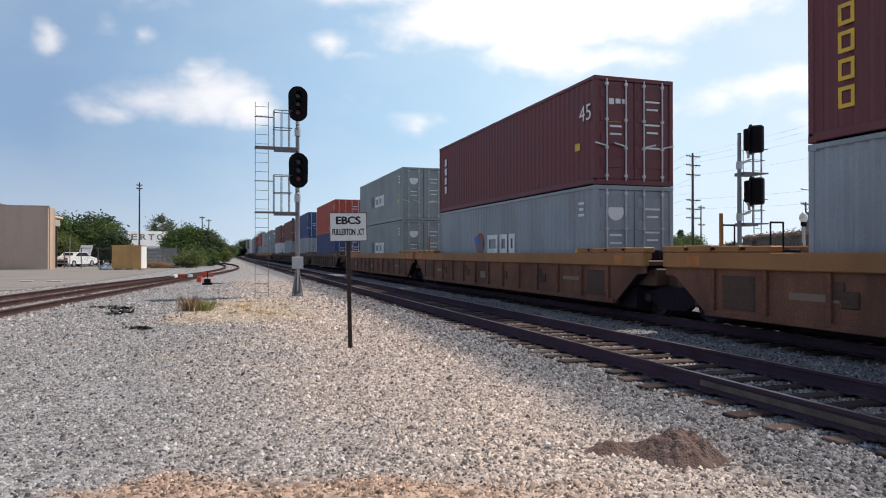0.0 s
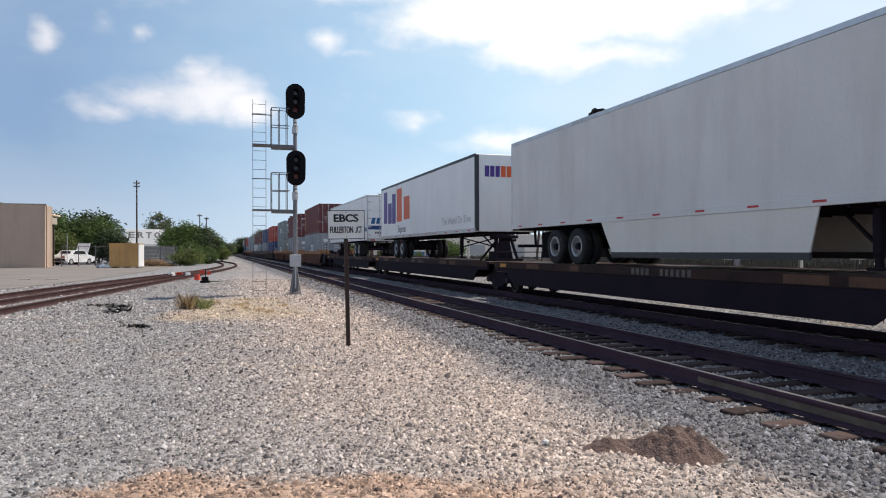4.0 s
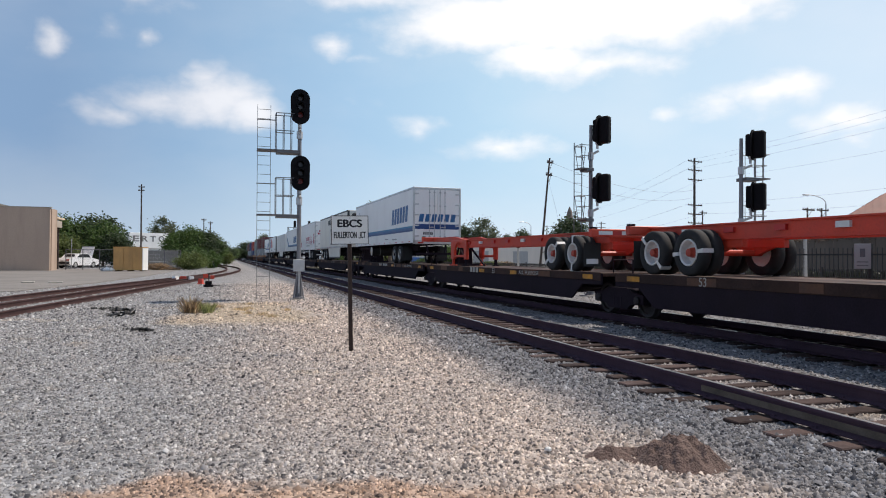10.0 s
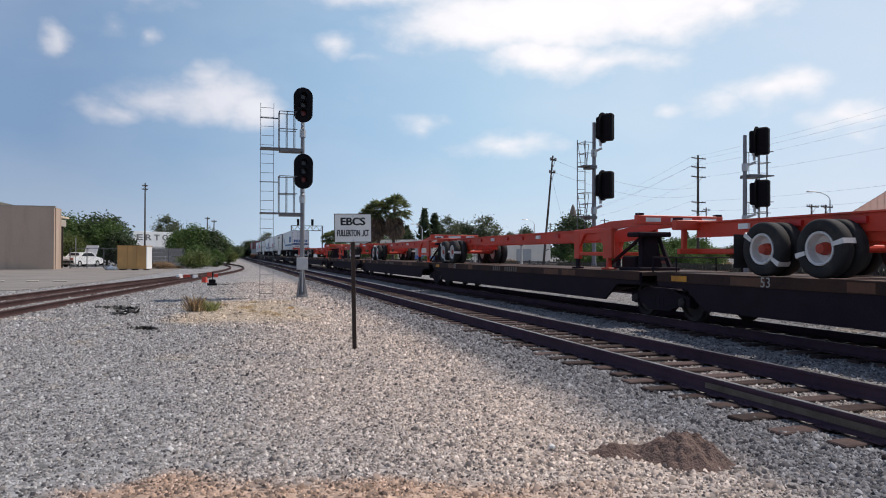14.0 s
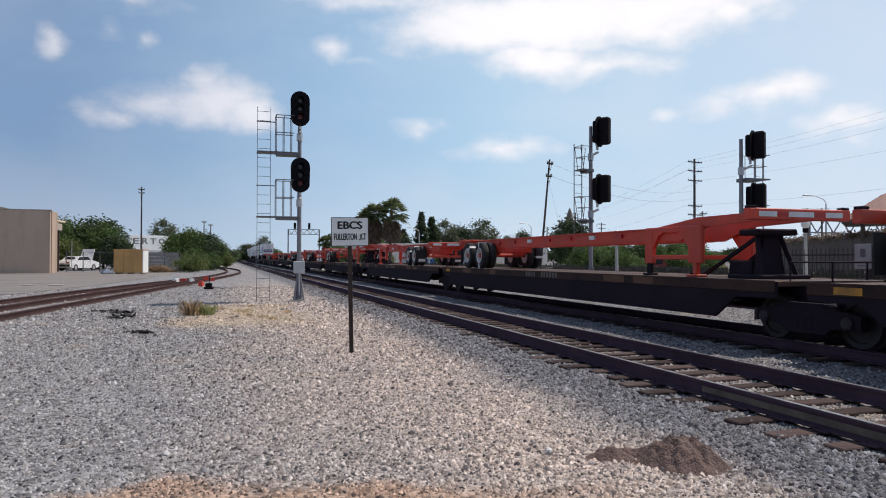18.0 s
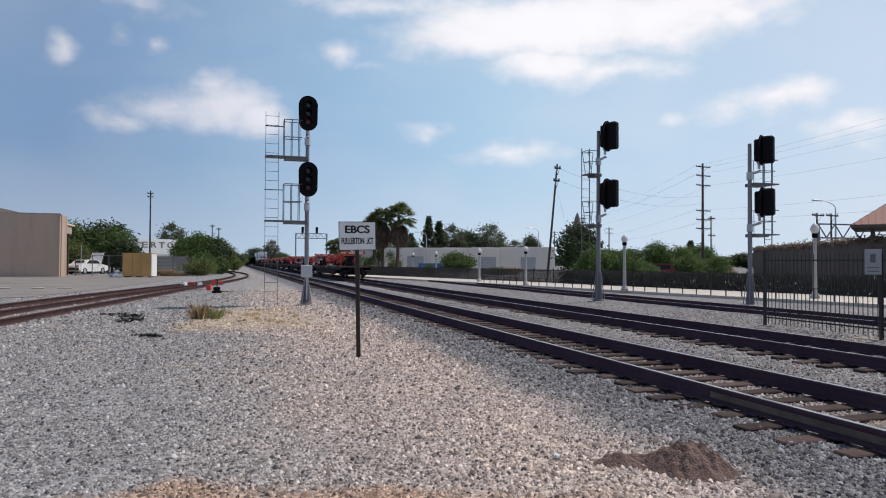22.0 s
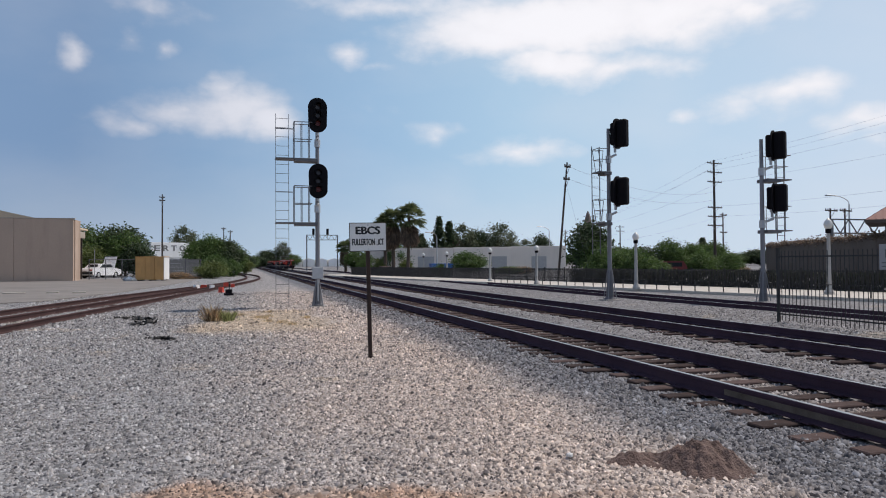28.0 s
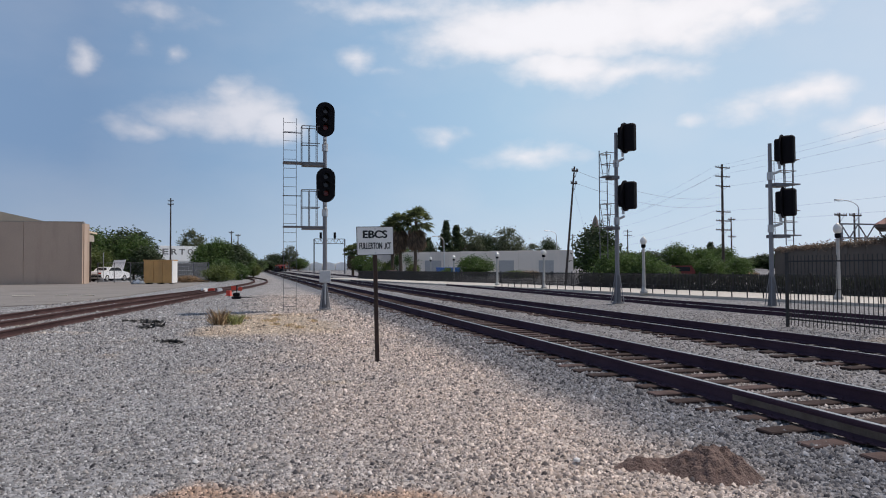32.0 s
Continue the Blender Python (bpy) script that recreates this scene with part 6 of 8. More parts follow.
WELL_LABELS = ("dirty yellow and brown double-stack well wagon carrying two containers", "dark brown double-stack well wagon carrying two containers")
for u, low, low_mark, up, up_len, up_mark, paint in STACKS:
    cached(("w", paint, u < 5), lambda: well_wagon(u, 9.60, 8.30, (well_yellow, wagon_brown)[paint], (well_brown, wagon_brown)[paint], WELL_LABELS[paint], u < 5), u)
    low_len = 13.716 if up_mark == "tex" else 12.192
    cached(("c", low, low_len, low_mark, 0.39), lambda: container(low, low_len, u, 0.39, low_mark), u)
    cached(("c", up, up_len, up_mark, 3.31), lambda: container(up, up_len, u, 3.31, up_mark), u)
for a, b in zip(STACKS, STACKS[1:]):
    gap = b[0] - a[0]
    if gap > 21:
        add_bogie(a[0] + 10.0)
        add_bogie(b[0] - 10.0)
    else:
        add_bogie((a[0] + b[0]) / 2)


# ---- signals and sign beside the tracks ----
def signal_head(mast, x, z, turn, w, h, lit, y=-0.25):
    """A black oval backboard with a hooded lamp column, facing -y before it is turned."""
    at = pose(x, y, z, 0, 0, turn)
    n = 24
    o = []
    for i in range(n):
        a = 2 * math.pi * i / n
        cx, cz = math.cos(a), math.sin(a)
        o.append((cx * w / 2, cz * w / 2 + (h / 2 - w / 2) * (1 if cz >= 0 else -1)))
    board = part("backboard", Geo().prism(o, -0.02, 0.02, "y"), signal_black, mast, "black oval backboard", at=at)
    part("lamp_case", Geo().box(-0.17, 0.17, 0.0, 0.26, -h * 0.36, h * 0.36, 0.05), signal_black, board)
    if turn:
        part("hood_case", Geo().box(-0.17, 0.17, -0.46, 0.0, -h * 0.44, h * 0.44, 0.06), signal_black, board, "black hooded lamp column")
    for k, zz in enumerate((h * 0.24, 0.0, -h * 0.24)):
        g = Geo()
        vs, fs, m = [], [], 14
        for yy, r in ((-0.02, 0.135), (-0.36, 0.125)):
            for i in range(m + 1):
                a = math.radians(-30 + 240 * i / m)
                vs += [(r * math.cos(a), yy, r * math.sin(a)), ((r - 0.008) * math.cos(a), yy, (r - 0.008) * math.sin(a))]
        for i in range(m):
            p, q = 2 * i, 2 * (m + 1) + 2 * i
            fs += [(p, p + 2, q + 2, q), (p + 1, q + 1, q + 3, p + 3), (p, p + 1, p + 3, p + 2), (q, q + 2, q + 3, q + 1)]
        g.add([(a, b, c + zz) for a, b, c in vs], fs)
        part("hood", g, signal_black, board, "black lamp hood")
        part("lens", Geo().lathe([(0.10, -0.035), (0.105, -0.02)], 16, "y", (0, 0, zz)), lens_red if (lit and k == 2) else lens_dark, board, "red lens, lit" if (lit and k == 2) else "dark lens")
    g = Geo().rod((0.0, 0.1, -h * 0.36), (0.0, 0.1, -h * 0.36 - 0.30), 0.055, 10).lathe([(0.09, -h * 0.36 - 0.02), (0.09, -h * 0.36 - 0.10)], 10, "z", (0, 0.1, 0))
    part("bracket", g, galvanised, board, "grey mounting bracket")
    return board


def ladder(parent, p, q, width, along):
    """A ladder between two heights; along: the sideways direction of its rungs."""
    p, q, along = Vector(p), Vector(q), Vector(along).normalized() * width / 2
    for s in (-1, 1):
        part("ladder_stile", Geo().bar(p + along * s, q + along * s, 0.018 if width > 0.4 else 0.030, 0.016 if width > 0.4 else 0.026), dark_metal, parent, "thin ladder stile")
    n = max(2, int((q - p).length / 0.36))
    for i in range(n):
        c = p + (q - p) * (i + 0.5) / n
        part("rung", Geo().rod(c - along, c + along, 0.009, 6), dark_metal, parent)


def gallery(mast, z, x_end, y0, y1, rail=1.45, w=0.55):
    """A small grating platform beside the mast with hand rails."""
    s = 1 if x_end > 0 else -1
    deck = part("platform", Geo().box(0.02 * s, x_end, y0, y1, z - 0.05, z, 0.005).box(0.02 * s, x_end * 0.55, y0, y1, z - 0.13, z - 0.05), dark_metal, mast, "grey grating platform")
    if abs(x_end) < 1.3:                         # a small basket of splayed rods
        for y in (y0 + 0.05, y1 - 0.05):
            for a, b in ((0.35, 0.18), (0.75, 1.0)):
                part("rail_post", Geo().rod((x_end * a, y, z), (x_end * (b if x_end < 0 else a), y, z + 0.95), 0.014, 6), dark_metal, deck)
        for zz, k in ((0.95, 1.0), (0.5, 0.88)):
            g = Geo()
            for y in (y0 + 0.05, y1 - 0.05):
                g.rod((x_end * 0.2, y, z + zz), (x_end * k, y, z + zz), 0.014, 6)
            g.rod((x_end * k, y0 + 0.05, z + zz), (x_end * k, y1 - 0.05, z + zz), 0.014, 6)
            part("hand_rail", g, dark_metal, deck)
        return
    xa = x_end * 0.20
    for x in (xa, x_end * 0.38, x_end * 0.56):
        for y in (y0 + 0.03, y1 - 0.03):
            part("rail_post", Geo().rod((x, y, z), (x, y, z + rail), 0.015, 6), dark_metal, deck)
    part("stay", Geo().bar((x_end, y1 - 0.03, z + rail * 0.86), (x_end * 0.56, y1 - 0.03, z + rail * 0.86), 0.035, 0.035), dark_metal, deck)
    for zz in (rail, rail * 0.52):
        g = Geo()
        for y in (y0 + 0.03, y1 - 0.03):
            g.rod((xa - 0.1 * s, y, z + zz), (x_end * 0.56, y, z + zz), 0.017, 6)
        g.rod((x_end * 0.56, y0 + 0.03, z + zz), (x_end * 0.56, y1 - 0.03, z + zz), 0.017, 6)
        part("hand_rail", g, dark_metal, deck)


def signal_mast(at, label, height, heads, galleries, ladder_x, ladder_z, turn, base_h, box_z=None, lit=False, head_size=(0.76, 1.40)):
    m = thing("railway_signal", label, "railway signal", at=at, group="railway signals")
    part("pole", Geo().lathe([(0.09, base_h - 0.05), (0.085, height * 0.6), (0.07, height)], 14), mast_grey, m, "grey steel pole", smooth=False)
    base = part("base", Geo().lathe([(0.09, base_h), (0.11, base_h * 0.75), (0.17, 0.12), (0.24, 0.06), (0.24, 0.0)], 12), dark_metal, m, "flared cast base")
    part("foundation", Geo().box(-0.34, 0.34, -0.34, 0.34, -0.25, 0.03, 0.02), concrete, base)
    for i in range(4):
        a = math.pi / 4 + i * math.pi / 2
        part("base_fin", Geo().bar((0.27 * math.cos(a), 0.27 * math.sin(a), 0.05), (0.09 * math.cos(a), 0.09 * math.sin(a), base_h), 0.04, 0.03), mast_grey, base)
    if box_z:
        part("junction_box", Geo().box(-0.23, 0.21, -0.22, -0.08, box_z - 0.24, box_z + 0.24, 0.015), galvanised, m, "grey junction box")
        part("conduit", Geo().rod((0.0, -0.13, 0.2), (0.0, -0.13, box_z - 0.2), 0.03, 8), galvanised, m)
    for x, z in heads:
        signal_head(m, x, z, turn, *head_size, lit)
        g = Geo().rod((0, 0, z - head_size[1] / 2 - 0.35), (x, -0.18, z - head_size[1] / 2 - 0.2), 0.05, 8)
        g.lathe([(0.12, z - head_size[1] / 2 - 0.55), (0.12, z - head_size[1] / 2 - 0.25)], 10)
        part("bracket_arm", g, galvanised, m)
    for z, x_end in galleries:
        gallery(m, z, x_end, -0.3, 0.3)
    (lx, ly), (z0, z1) = ladder_x, ladder_z
    ladder(m, (lx, ly, z0), (lx, ly, z1), 0.50 if lx < -1 else 0.36, (1, 0, 0))
    return m


signal_mast(pose(2.88, 28.18, -0.25), "tall grey signal mast with two black heads, red lit, in gravel", 7.7, [(-0.01, 7.68), (0.01, 5.03)],
            [(5.93, -1.66), (3.37, -1.66)], (-1.40, -0.25), (0.0, 7.66), 0, 0.95, 1.35, True)
signal_mast(pose(14.66, 25.72, -0.12), "grey signal mast with two black heads between the tracks", 7.15, [(0.27, 6.90), (0.27, 4.50)],
            [(5.32, -0.62), (3.22, -0.62)], (-0.52, 0.15), (1.9, 6.4), 33, 1.25, None, False, (0.80, 1.28))
signal_mast(pose(19.735, 22.73, -0.22), "grey signal mast with two black heads beside the station track", 6.5, [(0.36, 6.22), (0.38, 4.15)],
            [(4.92, 1.18), (2.90, 1.18)], (0.98, 0.1), (2.5, 6.4), 33, 1.25, None, False, (0.78, 1.22))


def junction_sign():
    s = thing("junction_sign", "white metal sign with black lettering on a rusty post", "sign", at=pose(2.235, 12.53, -0.27, 0, -1.2, 2))
    part("post", Geo().box(-0.036, 0.036, 0.0, 0.05, -0.2, 2.05, 0.006).box(-0.008, 0.008, -0.012, 0.0, -0.2, 2.0), post_brown, s, "rusty brown steel post")
    board = part("board", Geo().box(-0.345, 0.345, -0.030, -0.018, 1.96, 2.485, 0.003), sign_white, s, "white board with a thin dark edge")
    for x0, x1, z0, z1 in ((-0.345, 0.345, 2.473, 2.485), (-0.345, 0.345, 1.96, 1.972), (-0.345, -0.333, 1.972, 2.473), (0.333, 0.345, 1.972, 2.473)):
        part("edge", Geo().box(x0, x1, -0.034, -0.029, z0, z1), post_brown, board)
    words("EBCS", 0.19, ink_black, board, pose(-0.005, -0.0335, 2.335), "lettering", width=0.44, bold=0.0095)
    words("FULLERTON", 0.165, ink_black, board, pose(-0.085, -0.0335, 2.125), "lettering", width=0.415, bold=0.0035)
    words("CT", 0.165, ink_black, board, pose(0.246, -0.0335, 2.125), "lettering", width=0.084, bold=0.0035)
    hook = [(0.186, 2.182), (0.186, 2.094), (0.182, 2.084), (0.176, 2.080), (0.170, 2.084), (0.168, 2.096), (0.158, 2.096), (0.160, 2.078), (0.168, 2.068), (0.178, 2.066), (0.190, 2.071), (0.197, 2.082), (0.199, 2.098), (0.199, 2.182)]
    part("lettering", Geo().prism(hook, -0.0355, -0.0325, "y"), ink_black, board)
    for z in (2.44, 2.0):
        part("bolt", Geo().lathe([(0.012, -0.04), (0.012, -0.03)], 8, "y", (0, 0, z)), galvanised, board)


junction_sign()


# ---- platform walk, fences and lamps on the far side ----
def edge_at(y, which):
    """The station walk runs at a slant to the tracks: its near and far edge at y."""
    return 18.9 + (42.0 - y) * 0.19 if which == "near" else 22.3 + (50.0 - y) * 0.222


def station_walk():
    w = thing("platform", "pale concrete station walk with dark joints", "platform", kind="structure")
    y = 0.0
    while y < 92:
        d = 2.4
        y1 = y + d - 0.03
        g = Geo().prism([(edge_at(y, "near"), y), (edge_at(y, "far"), y), (edge_at(y1, "far"), y1), (edge_at(y1, "near"), y1)], -0.30, 0.0, "z")
        part("slab", g, paving, w)
        y += d


station_walk()


def picket_fence(name, label, a, b, z, h, post_gap, pitch, picket_parts, r=0.011, rails=(0.12, 0.92)):
    """An iron fence from a to b (x, y), on the ground z."""
    f = thing(name, label, "fence")
    a, b = Vector((*a, z)), Vector((*b, z))
    d = (b - a)
    n = max(1, round(d.length / post_gap))
    up = Vector((0, 0, 1))
    for i in range(n + 1):
        p = a + d * i / n
        part("post", Geo().bar(p, p + up * (h + 0.06), 0.065, 0.065).box(p.x - 0.04, p.x + 0.04, p.y - 0.04, p.y + 0.04, z + h + 0.06, z + h + 0.08), fence_black, f)
    for k in rails:
        part("rail", Geo().bar(a + up * h * k, b + up * h * k, 0.03, 0.035), fence_black, f)
    m = int(d.length / pitch)
    rest = Geo()
    proto = Geo().bar((0, 0, 0.06), (0, 0, h), r * 2, r * 2).mesh("picket", fence_black)
    for i in range(1, m):
        p = a + d * i / m
        if picket_parts:
            part("picket", proto, fence_black, f, at=Matrix.Translation(p))
        else:
            rest.bar(p + up * 0.06, p + up * h, r * 2, r * 2)
    if not picket_parts:
        tagged(part("picket_rest", rest, fence_black, f), kind="stuff")
    return f


picket_fence("track_fence", "black iron picket fence between the tracks", (13.45, 14.95), (13.2, 4.5), -0.14, 1.86, 3.3, 0.125, True, 0.0065)
sign_board = thing("warning_sign", "small white warning sign on the track fence", "sign", at=pose(13.29, 11.58, -0.14, 0, 0, -60))
part("board", Geo().box(-0.16, 0.16, -0.055, -0.045, 1.40, 1.95, 0.004), pale_grey, sign_board)
part("pictogram", Geo().box(-0.05, 0.05, -0.060, -0.054, 1.66, 1.84).box(-0.11, 0.11, -0.060, -0.054, 1.46, 1.48).box(-0.11, 0.11, -0.060, -0.054, 1.54, 1.56), dark_metal, sign_board, "dark pictogram and bars of print")
for (xa, ya), (xb, yb) in (((edge_at(6, "far") + 0.15, 6), (edge_at(40, "far") + 0.15, 40)), ((edge_at(40, "far") + 0.15, 40), (edge_at(90, "far") + 0.15, 90))):
    picket_fence("station_fence", "low black iron fence along the station walk", (xa, ya), (xb, yb), -0.05, 1.05, 2.4, 0.11, False, 0.020)


def walk_rail():
    """Low posts with a thin rail along the near edge of the walk."""
    f = thing("walk_rail", "low dark post-and-rail barrier along the station walk", "barrier")
    post = Geo().box(-0.022, 0.022, -0.022, 0.022, 0.0, 0.50, 0.004).mesh("post", fence_black)
    ys = [20.0 + 0.85 * k for k in range(34)]
    for y in ys:
        part("post", post, fence_black, f, at=pose(edge_at(y, "near") + 0.12, y, 0.0))
    ends = [Vector((edge_at(y, "near") + 0.12, y, 0.48)) for y in (ys[0], ys[-1])]
    part("rail", Geo().bar(*ends, 0.03, 0.03), fence_black, f)


walk_rail()


def hedge():
    h = thing("hedge", "dark clipped hedge behind the low station fence", "hedge")
    rng = random.Random(21)
    vs, fs = [], []
    for i in range(11000):
        y = rng.uniform(8, 47)
        x = edge_at(y, "far") + 0.35 + rng.uniform(0, 0.9)
        top = 0.95 + 0.22 * noise.noise(Vector((y * 0.35, 1.0, 0))) + 0.1 * noise.noise(Vector((y * 1.7, 4.0, 0)))
        c = Vector((x, y, -0.25 + (top + 0.2) * rng.random() ** 0.95))
        u = Vector((rng.uniform(-1, 1), rng.uniform(-1, 1), rng.uniform(-1, 1))).normalized() * 0.13
        v = u.cross(Vector((rng.uniform(-1, 1), rng.uniform(-1, 1), rng.uniform(-1, 1)))).normalized() * 0.08
        o = len(vs)
        vs += [c - u, c + v, c + u, c - v]
        fs.append((o, o + 1, o + 2, o + 3))
    me = bpy.data.meshes.new("foliage")
    me.from_pydata([tuple(v) for v in vs], [], fs)
    me.materials.append(leaf_hedge)
    tagged(part("foliage", me, leaf_hedge, h), kind="stuff")
    part("stem", Geo().box(edge_at(40, "far") + 1.6, edge_at(40, "far") + 1.7, 39.9, 40.0, -0.3, 0.5), bark, h)


leaf_hedge = leaf_mat("leaf_hedge", (0.040, 0.048, 0.028))
hedge()


def globe_lamp(x, y, h):
    lamp = thing("street_lamp", "pale concrete lamp post with a white globe on the walk", "street lamp", at=pose(x, y, 0.0), group="globe lamps on the walk")
    part("post", Geo().lathe([(0.20, 0), (0.20, 0.10), (0.14, 0.22), (0.095, 0.34), (0.070, h - 0.55), (0.070, h - 0.50)], 12), lamp_post, lamp, "fluted pale post")
    part("collar", Geo().lathe([(0.09, h - 0.52), (0.12, h - 0.48), (0.12, h - 0.34), (0.08, h - 0.30)], 12), signal_black, lamp, "black collar")
    part("globe", Geo().lathe([(0.08, h - 0.34), (0.15, h - 0.26), (0.185, h - 0.14), (0.16, h - 0.02), (0.10, h + 0.06), (0.03, h + 0.14)], 14), globe_white, lamp, "white glass globe with a pointed cap", smooth=True)
    return lamp


first = globe_lamp(24.25, 24.0, 3.15)
for x, y in ((20.4, 33.0), (19.17, 43.4), (18.76, 51.5), (20.0, 67.8), (20.1, 77.7)):
    copy_thing(first, pose(x, y, 0.0) @ Matrix.Diagonal((1, 1, 0.93 if y < 40 else 0.80, 1)))


# ---- trees and weeds ----
def crown_geo(rng, w, h, z0, leaves, leaf, shape="round"):
    """Leaf clumps spread unevenly through a crown."""
    vs, fs = [], []
    n_clump = max(8, leaves // 55)
    lumps = []
    for _ in range(n_clump):
        while True:
            p = Vector((rng.uniform(-1, 1), rng.uniform(-1, 1), rng.uniform(-1, 1)))
            if 0.25 < p.length < 1:
                break
        t = (p.z + 1) / 2
        if shape == "cone":
            k = max(0.05, 1.05 - t)
        elif shape == "column":
            k = 0.45 + 0.55 * math.sin(math.pi * min(1, t * 0.9 + 0.1))
        else:
            k = 0.75 + 0.35 * math.sin(math.pi * t)
        lumps.append((Vector((p.x * w / 2 * k, p.y * w / 2 * k, z0 + t * h)), rng.uniform(0.55, 1.15) * (w if shape != "cone" else w * 0.6) * 0.17))
    for _ in range(leaves):
        c, r = lumps[rng.randrange(n_clump)]
        d = Vector((rng.gauss(0, 1), rng.gauss(0, 1), rng.gauss(0, 0.8)))
        c = c + d * r * 0.55
        a = Vector((rng.uniform(-1, 1), rng.uniform(-1, 1), rng.uniform(-0.6, 0.6))).normalized() * leaf * rng.uniform(0.6, 1.3)
        b = a.cross(Vector((rng.uniform(-1, 1), rng.uniform(-1, 1), rng.uniform(-1, 1)))).normalized() * leaf * 0.45
        o = len(vs)
        vs += [c - a, c + b, c + a, c - b]
        fs.append((o, o + 1, o + 2, o + 3))
    return Geo().add(vs, fs)


def leaf_part(geo, material, parent, label=""):
    me = bpy.data.meshes.new("crown")
    me.from_pydata([tuple(v) for v in geo.v], [], geo.f)
    me.materials.append(material)
    return part("crown", me, material, parent, label)


def tree(seed, h, w, material, label, shape="round", leaves=2600, leaf=0.20, bare=0.22, name="tree"):
    rng = random.Random(seed)
    t = thing(name, label, "tree" if name == "tree" else "bush")
    g = Geo()
    r = 0.035 * h + 0.03
    top = Vector((rng.uniform(-0.1, 0.1) * w, rng.uniform(-0.1, 0.1) * w, h * 0.62))
    mid = Vector((top.x * 0.3, top.y * 0.3, h * bare))
    g.rod((0, 0, -0.2), mid, r, 8, r * 0.75).rod(mid, top, r * 0.75, 7, r * 0.3)
    trunk = part("trunk", g, bark, t, "grey-brown trunk")
    for i in range(5):
        a = rng.uniform(0, 6.28)
        s = mid.lerp(top, rng.uniform(0.0, 0.6))
        e = s + Vector((math.cos(a) * w * 0.32, math.sin(a) * w * 0.32, h * rng.uniform(0.15, 0.32)))
        part("limb", Geo().rod(s, e, r * 0.4, 6, r * 0.12), bark, trunk)
    leaf_part(crown_geo(rng, w, h * (1 - bare) * 0.97, h * bare, leaves, leaf, shape), material, t)
    return t


def fan_palm(seed, h, w, x, y):
    rng = random.Random(seed)
    t = thing("palm_tree", "tall fan palm with a skirt of dead brown fronds", "palm tree", at=pose(x, y, -0.25))
    g = Geo()
    z = 0.0
    lean = rng.uniform(-0.03, 0.03)
    while z < h - 1.2:
        r = 0.26 - 0.08 * z / h
        g.lathe([(r, z), (r * 1.08, z + 0.12), (r * 0.98, z + 0.25)], 10, "z", (lean * z, 0, 0))
        z += 0.25
    part("trunk", g, bark, t, "ringed trunk")
    top = Vector((lean * h, 0, h - 1.2))

    def fronds(n, lo, hi, length, material, label):
        vs, fs = [], []
        for i in range(n):
            a, e = rng.uniform(0, 6.28), math.radians(rng.uniform(lo, hi))
            d = Vector((math.cos(a) * math.cos(e), math.sin(a) * math.cos(e), math.sin(e)))
            side = d.cross(Vector((0, 0, 1))).normalized()
            upv = side.cross(d)
            s = top + Vector((0, 0, rng.uniform(-0.3, 0.2) - (rng.random() * 1.6 if hi < 0 else 0.0)))
            hub = s + d * length * 0.5
            o = len(vs)
            vs += [s - side * 0.02, s + side * 0.02, hub + side * 0.02, hub - side * 0.02]
            fs.append((o, o + 1, o + 2, o + 3))
            for k in range(13):
                f = math.radians(-80 + 160 * k / 12)
                tip = hub + (d * math.cos(f) + side * math.sin(f)) * length * 0.55 + Vector((0, 0, -0.22 * length * rng.uniform(0.6, 1.3)))
                m = hub.lerp(tip, 0.5) + upv * 0.06
                q = (tip - hub).cross(upv).normalized() * 0.10
                o = len(vs)
                vs += [hub, m + q, tip, m - q]
                fs.append((o, o + 1, o + 2, o + 3))
        ob = leaf_part(Geo().add(vs, fs), material, t, label)
        ob.name = "fronds"

    fronds(46, -25, 85, w * 0.62, leaf_palm, "green fan fronds")
    fronds(120, -89, -45, w * 0.52, leaf_dead, "dead hanging fronds")
    return t


fan_palm(1, 8.9, 3.9, 20.7, 97)
fan_palm(2, 9.3, 4.4, 22.3, 95)
fan_palm(4, 8.2, 3.4, 19.9, 99)
fan_palm(3, 6.0, 3.2, 18.8, 132)

GREEN = "leafy green tree with an uneven crown"
KINDS = {
    "a": tree(11, 7.0, 6.6, leaf_green, GREEN, leaves=7500, leaf=0.22, bare=0.12),
    "b": tree(12, 7.0, 5.4, leaf_dark, "dark green tree with a dense crown", leaves=7500, leaf=0.22, bare=0.10),
    "c": tree(13, 7.0, 6.0, leaf_light, "yellow-green tree with a loose crown", leaves=6000, leaf=0.22, bare=0.12),
    "e": tree(14, 10.0, 6.5, leaf_gum, "tall grey-green gum tree with an open crown", leaves=4600, leaf=0.24, bare=0.32),
    "p": tree(15, 10.0, 4.0, leaf_dark, "dark green pointed conifer tree", "cone", leaves=6500, leaf=0.22, bare=0.06),
    "s": tree(17, 3.0, 4.4, leaf_light, "round yellow-green leafy shrub", leaves=4500, leaf=0.15, bare=0.03, name="shrub"),
    "d": tree(18, 3.0, 3.6, leaf_dry, "dry reddish brown shrub", leaves=3500, leaf=0.14, bare=0.03, name="shrub"),
    "g": tree(19, 3.0, 4.4, leaf_green, "dense dark green shrub", leaves=5000, leaf=0.15, bare=0.02, name="shrub")}
SIZE = {"a": (7.0, 6.6), "b": (7.0, 5.4), "c": (7.0, 6.0), "e": (10.0, 6.5), "p": (10.0, 4.0), "s": (3.0, 4.4), "d": (3.0, 3.6), "g": (3.0, 4.4)}
USED = set()


